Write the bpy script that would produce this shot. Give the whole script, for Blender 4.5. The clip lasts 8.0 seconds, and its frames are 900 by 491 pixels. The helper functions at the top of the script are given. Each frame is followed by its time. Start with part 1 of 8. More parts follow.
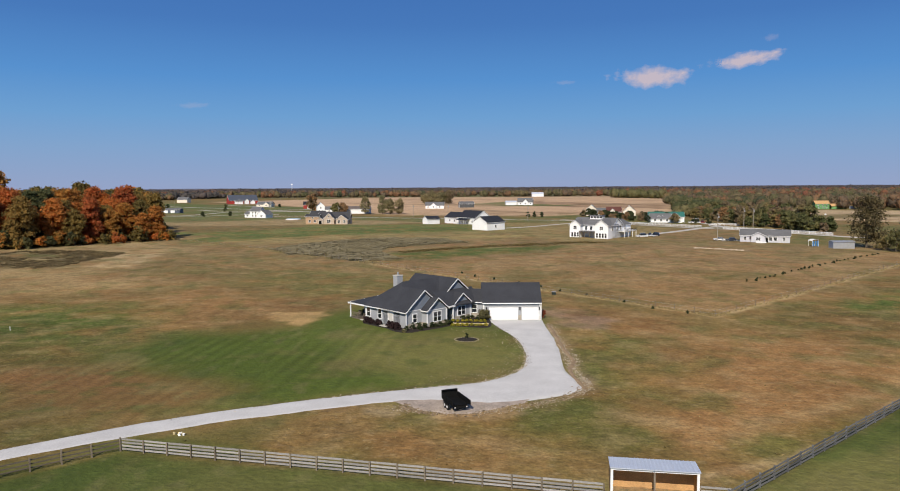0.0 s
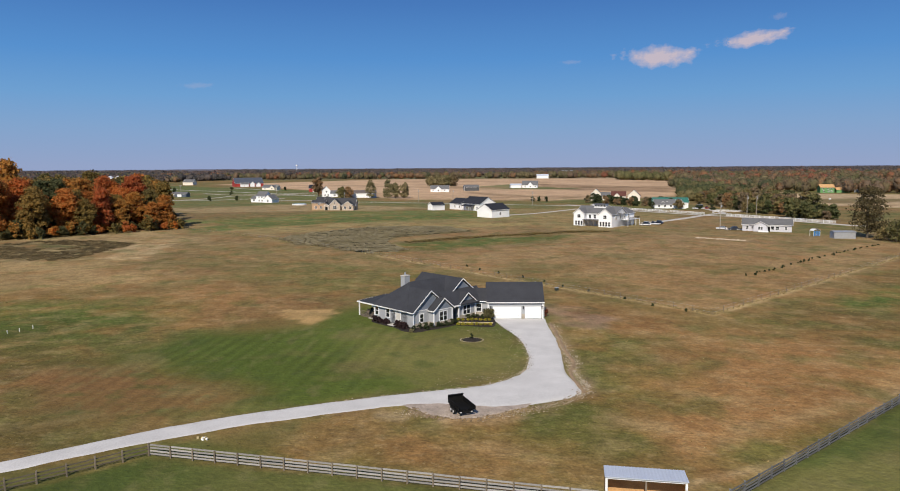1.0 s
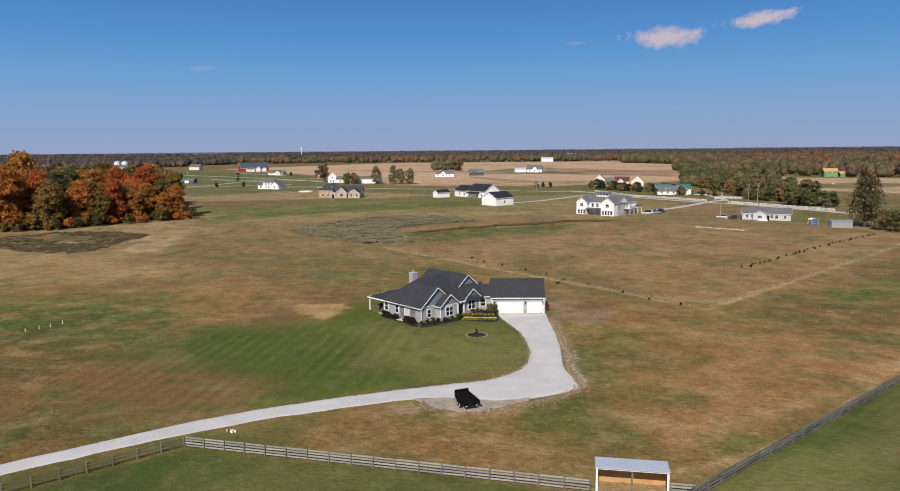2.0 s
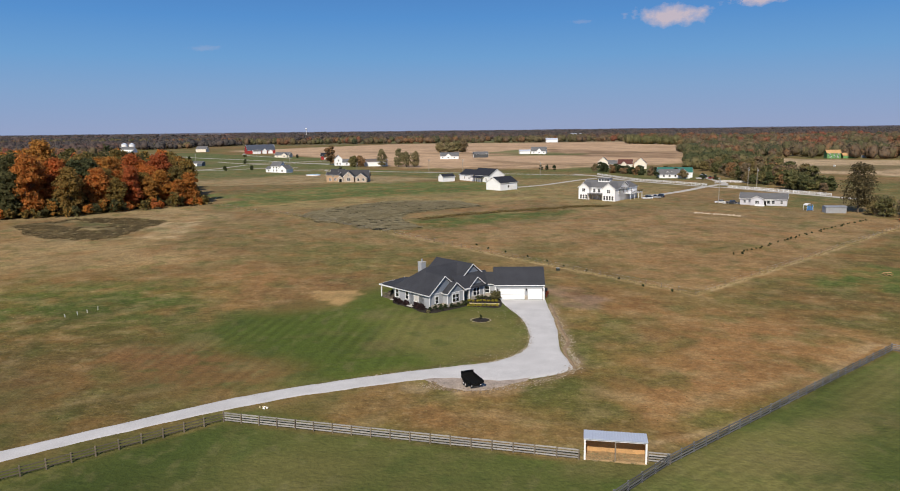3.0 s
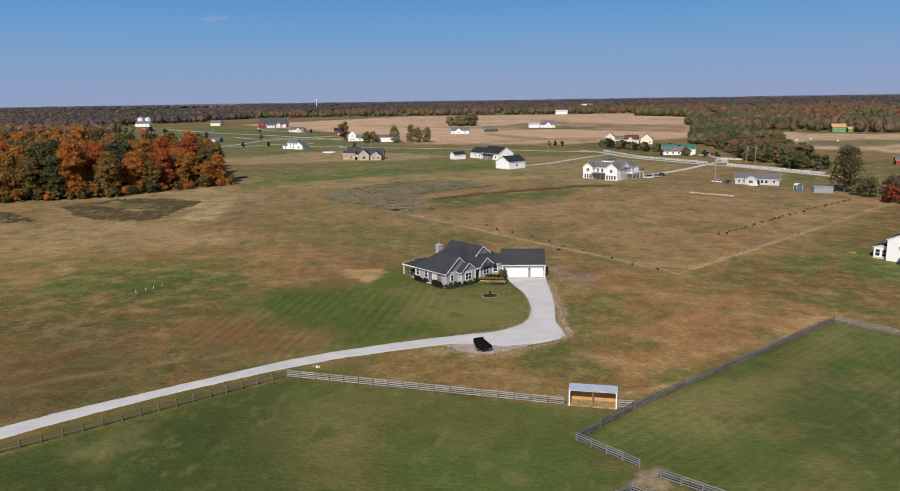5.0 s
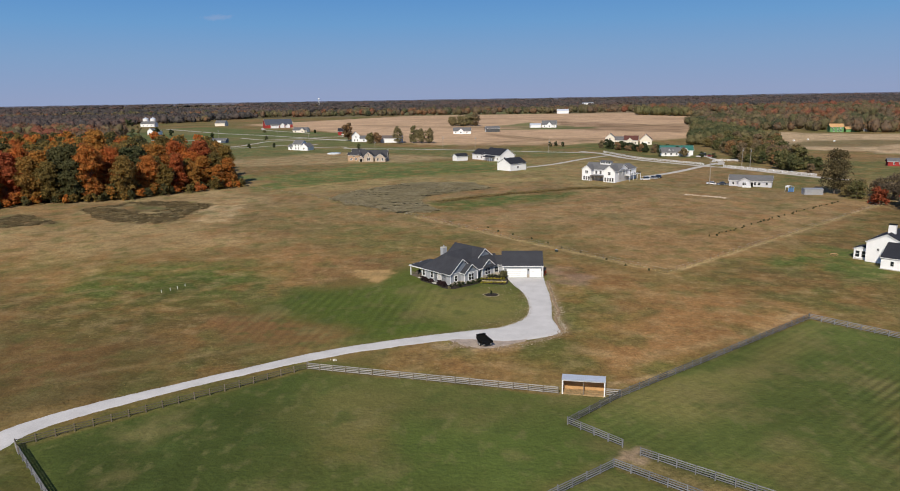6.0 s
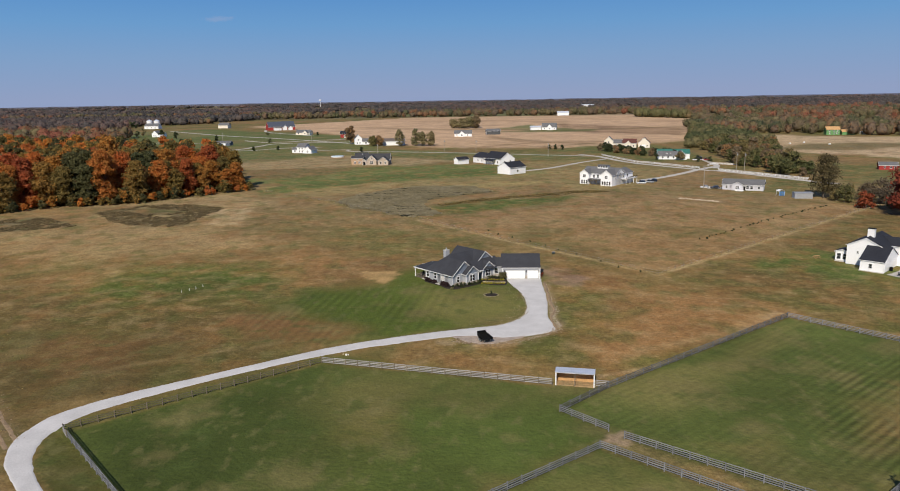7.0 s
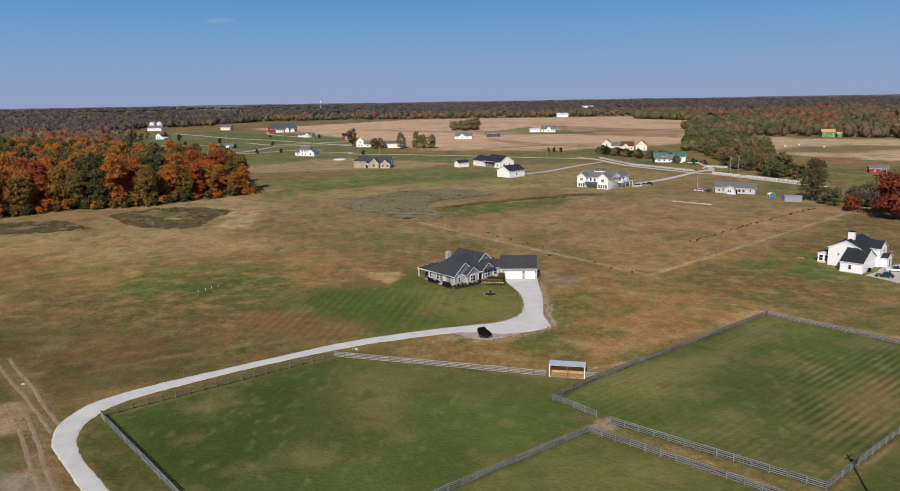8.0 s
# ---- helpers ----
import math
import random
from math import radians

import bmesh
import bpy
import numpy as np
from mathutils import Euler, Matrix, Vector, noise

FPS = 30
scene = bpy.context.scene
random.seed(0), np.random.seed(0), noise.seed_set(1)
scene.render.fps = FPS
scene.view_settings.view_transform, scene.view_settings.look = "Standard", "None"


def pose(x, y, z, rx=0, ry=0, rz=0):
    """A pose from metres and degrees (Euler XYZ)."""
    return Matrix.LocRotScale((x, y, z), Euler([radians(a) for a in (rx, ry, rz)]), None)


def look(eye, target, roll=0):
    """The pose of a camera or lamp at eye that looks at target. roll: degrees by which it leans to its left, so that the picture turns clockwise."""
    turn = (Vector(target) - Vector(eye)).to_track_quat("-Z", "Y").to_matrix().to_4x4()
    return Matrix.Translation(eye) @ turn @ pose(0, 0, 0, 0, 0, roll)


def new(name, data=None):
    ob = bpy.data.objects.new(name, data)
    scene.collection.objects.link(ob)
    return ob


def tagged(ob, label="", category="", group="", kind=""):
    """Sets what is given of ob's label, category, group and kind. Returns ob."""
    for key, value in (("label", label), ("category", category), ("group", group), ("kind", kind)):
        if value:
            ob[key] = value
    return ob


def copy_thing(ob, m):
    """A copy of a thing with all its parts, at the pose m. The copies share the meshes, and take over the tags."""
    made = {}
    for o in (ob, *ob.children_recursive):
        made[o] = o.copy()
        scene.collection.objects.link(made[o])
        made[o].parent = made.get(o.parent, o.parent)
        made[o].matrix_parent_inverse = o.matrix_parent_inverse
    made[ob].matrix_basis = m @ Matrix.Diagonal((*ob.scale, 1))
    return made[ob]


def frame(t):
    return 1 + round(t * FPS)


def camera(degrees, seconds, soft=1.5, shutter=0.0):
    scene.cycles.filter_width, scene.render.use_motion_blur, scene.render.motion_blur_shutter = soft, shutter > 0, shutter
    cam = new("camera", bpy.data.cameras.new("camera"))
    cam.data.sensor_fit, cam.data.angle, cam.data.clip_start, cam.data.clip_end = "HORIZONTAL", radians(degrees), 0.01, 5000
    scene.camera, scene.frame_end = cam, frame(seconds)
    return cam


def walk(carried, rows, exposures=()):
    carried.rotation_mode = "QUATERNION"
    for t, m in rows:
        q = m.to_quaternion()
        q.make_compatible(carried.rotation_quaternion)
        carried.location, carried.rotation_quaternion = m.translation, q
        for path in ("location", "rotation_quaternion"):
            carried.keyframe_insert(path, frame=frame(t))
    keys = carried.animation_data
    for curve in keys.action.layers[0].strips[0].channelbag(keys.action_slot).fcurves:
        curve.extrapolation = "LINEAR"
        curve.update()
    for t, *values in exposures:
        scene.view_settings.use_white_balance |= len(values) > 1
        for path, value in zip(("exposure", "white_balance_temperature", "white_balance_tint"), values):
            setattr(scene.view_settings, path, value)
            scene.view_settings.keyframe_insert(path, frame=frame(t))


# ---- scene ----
cam = camera(64.0, 8.0, soft=1.0)
PATH = [
    (0, (-0.119, -3.301, 24.546), (-0.146, -1.309, 24.376), 0.1),
    (0.5, (-0.172, -4.9, 26.592), (-0.205, -2.91, 26.395), 0.1),
    (1, (-0.239, -6.934, 28.66), (-0.279, -4.947, 28.435), 0.1),
    (1.5, (-0.267, -9.622, 30.637), (-0.314, -7.638, 30.388), 0.0),
    (3, (-0.316, -22.794, 36.177), (-0.382, -20.823, 35.847), -0.2),
    (3.5, (-0.292, -28.131, 37.974), (-0.366, -26.164, 37.617), -0.3),
    (4, (-0.368, -33.611, 39.874), (-0.447, -31.65, 39.492), -0.3),
    (4.5, (-0.354, -39.049, 41.651), (-0.442, -37.092, 41.25), -0.3),
    (6, (-0.313, -55.783, 46.902), (-0.412, -53.829, 46.485), -0.5),
    (6.5, (-0.243, -61.182, 48.435), (-0.343, -59.228, 48.019), -0.4),
    (7, (-0.223, -66.485, 49.788), (-0.324, -64.531, 49.373), -0.5),
    (7.5, (-0.103, -71.924, 51.147), (-0.203, -69.97, 50.733), -0.4),
    (8, (-0.11, -77.299, 52.516), (-0.211, -75.345, 52.103), -0.5),
]
SLOPE = 0.45  # the land falls this many degrees to the east
walk(cam, [(t, pose(0, 0, 0, 0, SLOPE, 0) @ look(eye, target, roll)) for t, eye, target, roll in PATH],
     [(0, 0.06), (3, 0.05), (5, 0.0), (8, -0.02)])

# ---- light ----
SUN_ELEV = 38.0
SUN_FROM = Vector((-0.22, -1.0, 0.0)).normalized()
world = bpy.data.worlds.new("sky")
scene.world = world
world.use_nodes = True
wn = world.node_tree
sky = wn.nodes.new("ShaderNodeTexSky")
sky.sky_type = "NISHITA"
sky.sun_disc = False
sky.sun_elevation = radians(SUN_ELEV)
sky.sun_rotation = math.atan2(SUN_FROM.x, SUN_FROM.y)
sky.altitude = 2700
sky.air_density, sky.dust_density, sky.ozone_density = 0.8, 0.0, 4.0
wn.nodes["Background"].inputs["Strength"].default_value = 0.055
tint = wn.nodes.new("ShaderNodeMix")
tint.data_type, tint.blend_type = "RGBA", "MULTIPLY"
tint.inputs["Factor"].default_value, tint.inputs["B"].default_value = 1.0, (0.88, 0.925, 1.22, 1)
wn.links.new(sky.outputs[0], tint.inputs["A"])
even = wn.nodes.new("ShaderNodeMix")
even.data_type = "RGBA"
even.inputs["Factor"].default_value, even.inputs["B"].default_value = 0.42, (2.2, 4.2, 8.6, 1)
wn.links.new(tint.outputs["Result"], even.inputs["A"])
# lavender near the horizon, azure above it, deep blue higher up
way, height_ = wn.nodes.new("ShaderNodeTexCoord"), wn.nodes.new("ShaderNodeSeparateXYZ")
wn.links.new(way.outputs["Generated"], height_.inputs[0])
low = wn.nodes.new("ShaderNodeValToRGB")
SKY_STOPS = [(0.0, (0.285, 0.355, 0.545)), (0.05, (0.215, 0.355, 0.58)), (0.09, (0.15, 0.335, 0.61)), (0.14, (0.093, 0.27, 0.59)), (0.21, (0.062, 0.185, 0.475)), (0.30, (0.045, 0.14, 0.41))]
while len(low.color_ramp.elements) < len(SKY_STOPS):
    low.color_ramp.elements.new(0.5)
for stop, (at_, rgb_) in zip(low.color_ramp.elements, SKY_STOPS):
    stop.position, stop.color = at_, (*rgb_, 1)
wn.links.new(height_.outputs["Z"], low.inputs["Fac"])
lift_ = wn.nodes.new("ShaderNodeVectorMath")
lift_.operation = "SCALE"
lift_.inputs["Scale"].default_value = 1 / 0.055
wn.links.new(low.outputs["Color"], lift_.inputs[0])
up_ = wn.nodes.new("ShaderNodeMapRange")
for key_, val_ in zip(("From Min", "From Max", "To Min", "To Max"), (0.24, 0.5, 0.0, 1.0)):
    up_.inputs[key_].default_value = val_
wn.links.new(height_.outputs["Z"], up_.inputs["Value"])
dome = wn.nodes.new("ShaderNodeMix")
dome.data_type = "RGBA"
wn.links.new(up_.outputs[0], dome.inputs["Factor"])
wn.links.new(lift_.outputs[0], dome.inputs["A"])
wn.links.new(even.outputs["Result"], dome.inputs["B"])
wn.links.new(dome.outputs["Result"], wn.nodes["Background"].inputs["Color"])
sun = new("sun", bpy.data.lights.new("sun", "SUN"))
sun.data.energy, sun.data.angle, sun.data.color = 4.85, radians(0.55), (1.0, 0.91, 0.775)
s_el = radians(SUN_ELEV)
sun.matrix_world = look(SUN_FROM * math.cos(s_el) * 100 + Vector((0, 0, math.sin(s_el) * 100)), (0, 0, 0))
scene.view_settings.exposure = 0.0


# ---- helpers ----
def smooth(a, b, x):
    k = np.clip((x - a) / (b - a), 0, 1)
    return k * k * (3 - 2 * k)


TABLES = {}


def lattice(x, y, size, seed):
    """Smooth value noise in 0..1 on the plan."""
    if seed not in TABLES:
        TABLES[seed] = np.random.RandomState(seed).rand(128, 128)
    r = TABLES[seed]
    fx, fy = np.asarray(x, float) / size + 1000, np.asarray(y, float) / size + 1000
    ix, iy = np.floor(fx).astype(int), np.floor(fy).astype(int)
    tx, ty = fx - ix, fy - iy
    tx, ty = tx * tx * (3 - 2 * tx), ty * ty * (3 - 2 * ty)
    a, b = r[ix % 128, iy % 128], r[(ix + 1) % 128, iy % 128]
    c, d = r[ix % 128, (iy + 1) % 128], r[(ix + 1) % 128, (iy + 1) % 128]
    return (a * (1 - tx) + b * tx) * (1 - ty) + (c * (1 - tx) + d * tx) * ty


def ground_z(x, y):
    """Height of the ground: a low rise under the main house, and a gentle fall to the north."""
    x, y = np.asarray(x, float), np.asarray(y, float)
    rise = 0.9 * np.exp(-((x / 45) ** 2 + ((y - 122) / 38) ** 2))
    roll = 0.12 * (lattice(x, y, 23, 5) - 0.5) * smooth(160, 200, np.abs(y - 60) + 0.5 * np.abs(x))
    fall = -math.tan(radians(SLOPE)) * 300 * np.tanh(x / 300) * smooth(1900, 700, y)
    return fall + rise - 4.5 * smooth(360, 680, y) - 5 * smooth(2500, 4900, y) + roll


def gz(x, y):
    return float(ground_z(x, y))


def mesh_of(name, verts, faces, material=None):
    me = bpy.data.meshes.new(name)
    me.from_pydata([tuple(p) for p in verts], [], faces)
    if material:
        me.materials.append(material)
    return me


def part(name, bm, material, parent, label=""):
    """Links a bmesh as one mesh object under a thing or a part."""
    me = bpy.data.meshes.new(name)
    bmesh.ops.recalc_face_normals(bm, faces=bm.faces[:])
    bm.to_mesh(me)
    bm.free()
    me.materials.append(material)
    ob = new(name, me)
    ob.parent = parent
    if label:
        ob["label"] = label
    return ob


def thing(name, label, category, at, turn=0.0, group="", kind=""):
    ob = new(name)
    ob.matrix_basis = pose(at[0], at[1], at[2], 0, 0, turn)
    ob.empty_display_size = 0.3
    return tagged(ob, label, category, group, kind)


def box(bm, x0, x1, y0, y1, z0, z1, m=None):
    made = bmesh.ops.create_cube(bm, size=1)["verts"]
    t = Matrix.Translation(((x0 + x1) / 2, (y0 + y1) / 2, (z0 + z1) / 2)) @ Matrix.Diagonal((x1 - x0, y1 - y0, z1 - z0, 1))
    bmesh.ops.transform(bm, matrix=(m @ t) if m else t, verts=made)
    return made


def a_box(*a, m=None):
    bm = bmesh.new()
    box(bm, *a, m=m)
    return bm


def bevelled(bm, w=0.02, seg=1):
    bmesh.ops.bevel(bm, geom=bm.edges[:], offset=w, segments=seg, affect="EDGES", profile=0.6)
    return bm


def beam(bm, p, q, w, h):
    """A straight board from p to q, w wide and h high."""
    p, q = Vector(p), Vector(q)
    d = (q - p).normalized()
    side = d.cross(Vector((0, 0, 1)))
    side = side.normalized() if side.length > 1e-4 else Vector((1, 0, 0))
    up = side.cross(d)
    c = [p + side * a * w / 2 + up * b * h / 2 + e for e in (Vector(), q - p) for a, b in ((-1, -1), (1, -1), (1, 1), (-1, 1))]
    v = [bm.verts.new(k) for k in c]
    for f in ((0, 1, 2, 3), (7, 6, 5, 4), (0, 4, 5, 1), (1, 5, 6, 2), (2, 6, 7, 3), (3, 7, 4, 0)):
        bm.faces.new([v[i] for i in f])


def a_beam(*a):
    bm = bmesh.new()
    beam(bm, *a)
    return bm


def cone(bm, p, q, r0, r1, n=8):
    p, q = Vector(p), Vector(q)
    turn = (q - p).to_track_quat("Z", "Y").to_matrix()
    rings = []
    for c, r in ((p, r0), (q, r1)):
        rings.append([bm.verts.new(c + turn @ Vector((r * math.cos(2 * math.pi * k / n), r * math.sin(2 * math.pi * k / n), 0))) for k in range(n)])
    for k in range(n):
        bm.faces.new((rings[0][k], rings[0][(k + 1) % n], rings[1][(k + 1) % n], rings[1][k]))
    bm.faces.new(rings[1])
    bm.faces.new(rings[0][::-1])


def a_cone(*a, n=8):
    bm = bmesh.new()
    cone(bm, *a, n=n)
    return bm


def slab(bm, polys, t):
    """A folded sheet of thickness t, under the given top faces."""
    top, low, seen = {}, {}, {}
    for poly in polys:
        keys = [tuple(round(c, 4) for c in p) for p in poly]
        for k in keys:
            if k not in top:
                top[k], low[k] = bm.verts.new(k), bm.verts.new((k[0], k[1], k[2] - t))
        bm.faces.new([top[k] for k in keys])
        bm.faces.new([low[k] for k in keys[::-1]])
        for a, b in zip(keys, keys[1:] + keys[:1]):
            if (b, a) in seen:
                del seen[(b, a)]
            else:
                seen[(a, b)] = 1
    for a, b in seen:
        bm.faces.new((top[a], low[a], low[b], top[b]))


def roof_faces(x0, x1, y0, y1, ez, slope, axis, hip0=False, hip1=False):
    """Top faces of a gable or hip roof over a rectangle; the ridge runs along axis."""
    sw = axis == "x"
    a0, a1, b0, b1 = (x0, x1, y0, y1) if sw else (y0, y1, x0, x1)
    bm_, half = (b0 + b1) / 2, (b1 - b0) / 2
    rz = ez + half * slope
    r0, r1 = a0 + (half if hip0 else 0), a1 - (half if hip1 else 0)
    P = lambda a, b, z: (a, b, z) if sw else (b, a, z)
    A, B, C, D = P(a0, b0, ez), P(a1, b0, ez), P(a1, b1, ez), P(a0, b1, ez)
    R0, R1 = P(r0, bm_, rz), P(r1, bm_, rz)
    out = [[A, B, R1, R0], [C, D, R0, R1]]
    if hip0:
        out.append([D, A, R0])
    if hip1:
        out.append([B, C, R1])
    return out


def gable_body(bm, x0, x1, y0, y1, z0, ez, slope, axis, gables=True):
    """A walled block with gable tops, closed under its roof."""
    if not gables:
        box(bm, x0, x1, y0, y1, z0, ez)
        return
    sw = axis == "x"
    a0, a1, b0, b1 = (x0, x1, y0, y1) if sw else (y0, y1, x0, x1)
    P = lambda a, b, z: (a, b, z) if sw else (b, a, z)
    half = (b1 - b0) / 2
    sec = [(b0, z0), (b1, z0), (b1, ez), (b0 + half, ez + half * slope), (b0, ez)]
    r = [[bm.verts.new(P(a, b, z)) for b, z in sec] for a in (a0, a1)]
    bm.faces.new(r[0])
    bm.faces.new(r[1][::-1])
    for k in range(5):
        bm.faces.new((r[0][k], r[0][(k + 1) % 5], r[1][(k + 1) % 5], r[1][k]))


# ---- materials ----
def mat(name, col, rough=0.8, vary=0.2, size=1.0, metal=0.0, bump=0.0, col2=None, rand=0.0, spec=0.3, island=0.0, fine=9.0):
    """A surface with colour varied at two scales, and relief."""
    m = bpy.data.materials.new(name)
    m.use_nodes = True
    t = m.node_tree
    N, L = t.nodes, t.links
    b = N["Principled BSDF"]
    tc = N.new("ShaderNodeTexCoord")
    big, small = N.new("ShaderNodeTexNoise"), N.new("ShaderNodeTexNoise")
    big.inputs["Scale"].default_value, small.inputs["Scale"].default_value = 1 / size, fine / size
    big.inputs["Detail"].default_value, small.inputs["Detail"].default_value = 4, 3
    for n in (big, small):
        L.new(tc.outputs["Object"], n.inputs["Vector"])
    add = N.new("ShaderNodeMath")
    add.operation = "ADD"
    L.new(big.outputs[0], add.inputs[0])
    L.new(small.outputs[0], add.inputs[1])
    ramp = N.new("ShaderNodeMapRange")
    ramp.inputs["From Min"].default_value, ramp.inputs["From Max"].default_value = 0.65, 1.35
    L.new(add.outputs[0], ramp.inputs["Value"])
    mix = N.new("ShaderNodeMix")
    mix.data_type = "RGBA"
    c2 = col2 or tuple(min(1, c * (1 + vary)) for c in col)
    c1 = col if col2 else tuple(c * (1 - vary) for c in col)
    mix.inputs["A"].default_value, mix.inputs["B"].default_value = (*c1, 1), (*c2, 1)
    L.new(ramp.outputs[0], mix.inputs["Factor"])
    out = mix.outputs["Result"]
    for amount, node in ((rand, "ShaderNodeObjectInfo"), (island, "ShaderNodeNewGeometry")):
        if amount:
            info = N.new(node)
            mr = N.new("ShaderNodeMapRange")
            mr.inputs["To Min"].default_value, mr.inputs["To Max"].default_value = 1 - amount, 1 + amount
            L.new(info.outputs["Random" if node == "ShaderNodeObjectInfo" else "Random Per Island"], mr.inputs["Value"])
            mul = N.new("ShaderNodeVectorMath")
            mul.operation = "SCALE"
            L.new(out, mul.inputs[0])
            L.new(mr.outputs[0], mul.inputs["Scale"])
            out = mul.outputs[0]
    L.new(out, b.inputs["Base Color"])
    b.inputs["Roughness"].default_value, b.inputs["Metallic"].default_value = rough, metal
    b.inputs["Specular IOR Level"].default_value = spec
    if bump:
        bp = N.new("ShaderNodeBump")
        bp.inputs["Strength"].default_value, bp.inputs["Distance"].default_value = 0.6, bump
        L.new(small.outputs[0], bp.inputs["Height"])
        L.new(bp.outputs[0], b.inputs["Normal"])
    return m


def lined(m, step, depth, axis="z", dark=0.75):
    """Adds parallel courses (lap siding, ribs, shingle courses) to a material."""
    t = m.node_tree
    N, L = t.nodes, t.links
    b = N["Principled BSDF"]
    tc, sep = N.new("ShaderNodeTexCoord"), N.new("ShaderNodeSeparateXYZ")
    L.new(tc.outputs["Object"], sep.inputs[0])
    f = N.new("ShaderNodeMath")
    f.operation = "MULTIPLY"
    f.inputs[1].default_value = 1 / step
    L.new(sep.outputs["xyz".index(axis)], f.inputs[0])
    fr = N.new("ShaderNodeMath")
    fr.operation = "FRACT"
    L.new(f.outputs[0], fr.inputs[0])
    bp = N.new("ShaderNodeBump")
    bp.inputs["Distance"].default_value, bp.inputs["Strength"].default_value = depth, 0.8
    L.new(fr.outputs[0], bp.inputs["Height"])
    if b.inputs["Normal"].links:
        L.new(b.inputs["Normal"].links[0].from_socket, bp.inputs["Normal"])
    L.new(bp.outputs[0], b.inputs["Normal"])
    st = N.new("ShaderNodeMapRange")
    st.inputs["From Min"].default_value, st.inputs["From Max"].default_value = 0.0, 0.14
    st.inputs["To Min"].default_value, st.inputs["To Max"].default_value = dark, 1.0
    L.new(fr.outputs[0], st.inputs["Value"])
    mul = N.new("ShaderNodeVectorMath")
    mul.operation = "SCALE"
    L.new(b.inputs["Base Color"].links[0].from_socket, mul.inputs[0])
    L.new(st.outputs[0], mul.inputs["Scale"])
    L.new(mul.outputs[0], b.inputs["Base Color"])
    return m


GREY_SIDING = lined(mat("grey_lap_siding", (0.36, 0.375, 0.40), 0.7, 0.08, 2.5), 0.17, 0.02)
BLUE_SHAKE = lined(mat("blue_grey_shake", (0.19, 0.22, 0.27), 0.75, 0.15, 1.2), 0.2, 0.02)
SHINGLE = mat("charcoal_shingle", (0.038, 0.040, 0.048), 0.9, 0.22, 2.2, bump=0.01, fine=14)
BLACK_ROOF = mat("black_shingle", (0.022, 0.024, 0.032), 0.85, 0.25, 3.0, bump=0.01)
GREY_ROOF = mat("weathered_grey_shingle", (0.13, 0.13, 0.135), 0.9, 0.2, 3.0, bump=0.01)
GREEN_ROOF = mat("green_metal_roof", (0.035, 0.14, 0.115), 0.5, 0.15, 2.0)
BROWN_ROOF = mat("red_brown_roof", (0.10, 0.038, 0.03), 0.8, 0.2, 2.0)
UMBER_ROOF = mat("grey_brown_roof", (0.13, 0.108, 0.10), 0.8, 0.2, 2.0)
STEEL_ROOF = lined(mat("pale_steel_roof", (0.62, 0.66, 0.74), 0.45, 0.07, 2.0, metal=0.25), 0.3, 0.02, "x", 0.9)
WHITE = mat("white_paint", (0.78, 0.78, 0.78), 0.55, 0.06, 1.5)
WHITE_SIDING = lined(mat("white_siding", (0.83, 0.835, 0.845), 0.65, 0.05, 3.0), 0.2, 0.02, "z", 0.88)
PALE_SIDING = lined(mat("pale_lavender_siding", (0.52, 0.52, 0.56), 0.65, 0.05, 3.0), 0.2, 0.02, "z", 0.88)
CREAM_SIDING = mat("cream_siding", (0.72, 0.66, 0.56), 0.75, 0.08, 2.0)
TAN_WALL = mat("bare_tan_sheathing", (0.42, 0.285, 0.18), 0.85, 0.2, 1.6)
BRICK_TAN = mat("pale_tan_brick", (0.44, 0.365, 0.29), 0.85, 0.18, 1.2)
GREEN_WRAP = mat("green_sheathing", (0.12, 0.26, 0.10), 0.8, 0.2, 1.5)
PLY = mat("plywood", (0.50, 0.30, 0.135), 0.85, 0.25, 1.0)
RED_BARN = mat("red_barn_paint", (0.30, 0.035, 0.03), 0.75, 0.2, 1.5)
STONE = mat("tan_field_stone", (0.36, 0.32, 0.26), 0.9, 0.35, 0.35, bump=0.03)
PANE = mat("dark_window_glass", (0.02, 0.024, 0.03), 0.08, 0.2, 0.6, spec=0.8)
GARAGE_WHITE = lined(mat("white_panel_door", (0.83, 0.83, 0.83), 0.5, 0.03, 1.0), 0.52, 0.015, "z", 0.93)
CONCRETE = mat("pale_concrete", (0.50, 0.48, 0.44), 0.9, 0.15, 1.0)
FENCE_WOOD = mat("weathered_grey_boards", (0.285, 0.272, 0.262), 0.9, 0.3, 0.8, rand=0.22, bump=0.01)
DARK_BOARDS = mat("dark_weathered_boards", (0.12, 0.118, 0.115), 0.9, 0.3, 0.8, rand=0.3, bump=0.01)
BLUE_BOARDS = mat("blue_grey_weathered_boards", (0.175, 0.179, 0.190), 0.9, 0.3, 0.8, rand=0.25, bump=0.01)
POST_WOOD = mat("brown_treated_post", (0.17, 0.14, 0.105), 0.9, 0.3, 0.5, rand=0.2, bump=0.01)
BLACK_STEEL = mat("black_painted_steel", (0.008, 0.008, 0.008), 0.75, 0.4, 0.5, spec=0.1)
RUBBER = mat("tyre_rubber", (0.012, 0.012, 0.012), 0.85, 0.3, 0.2)
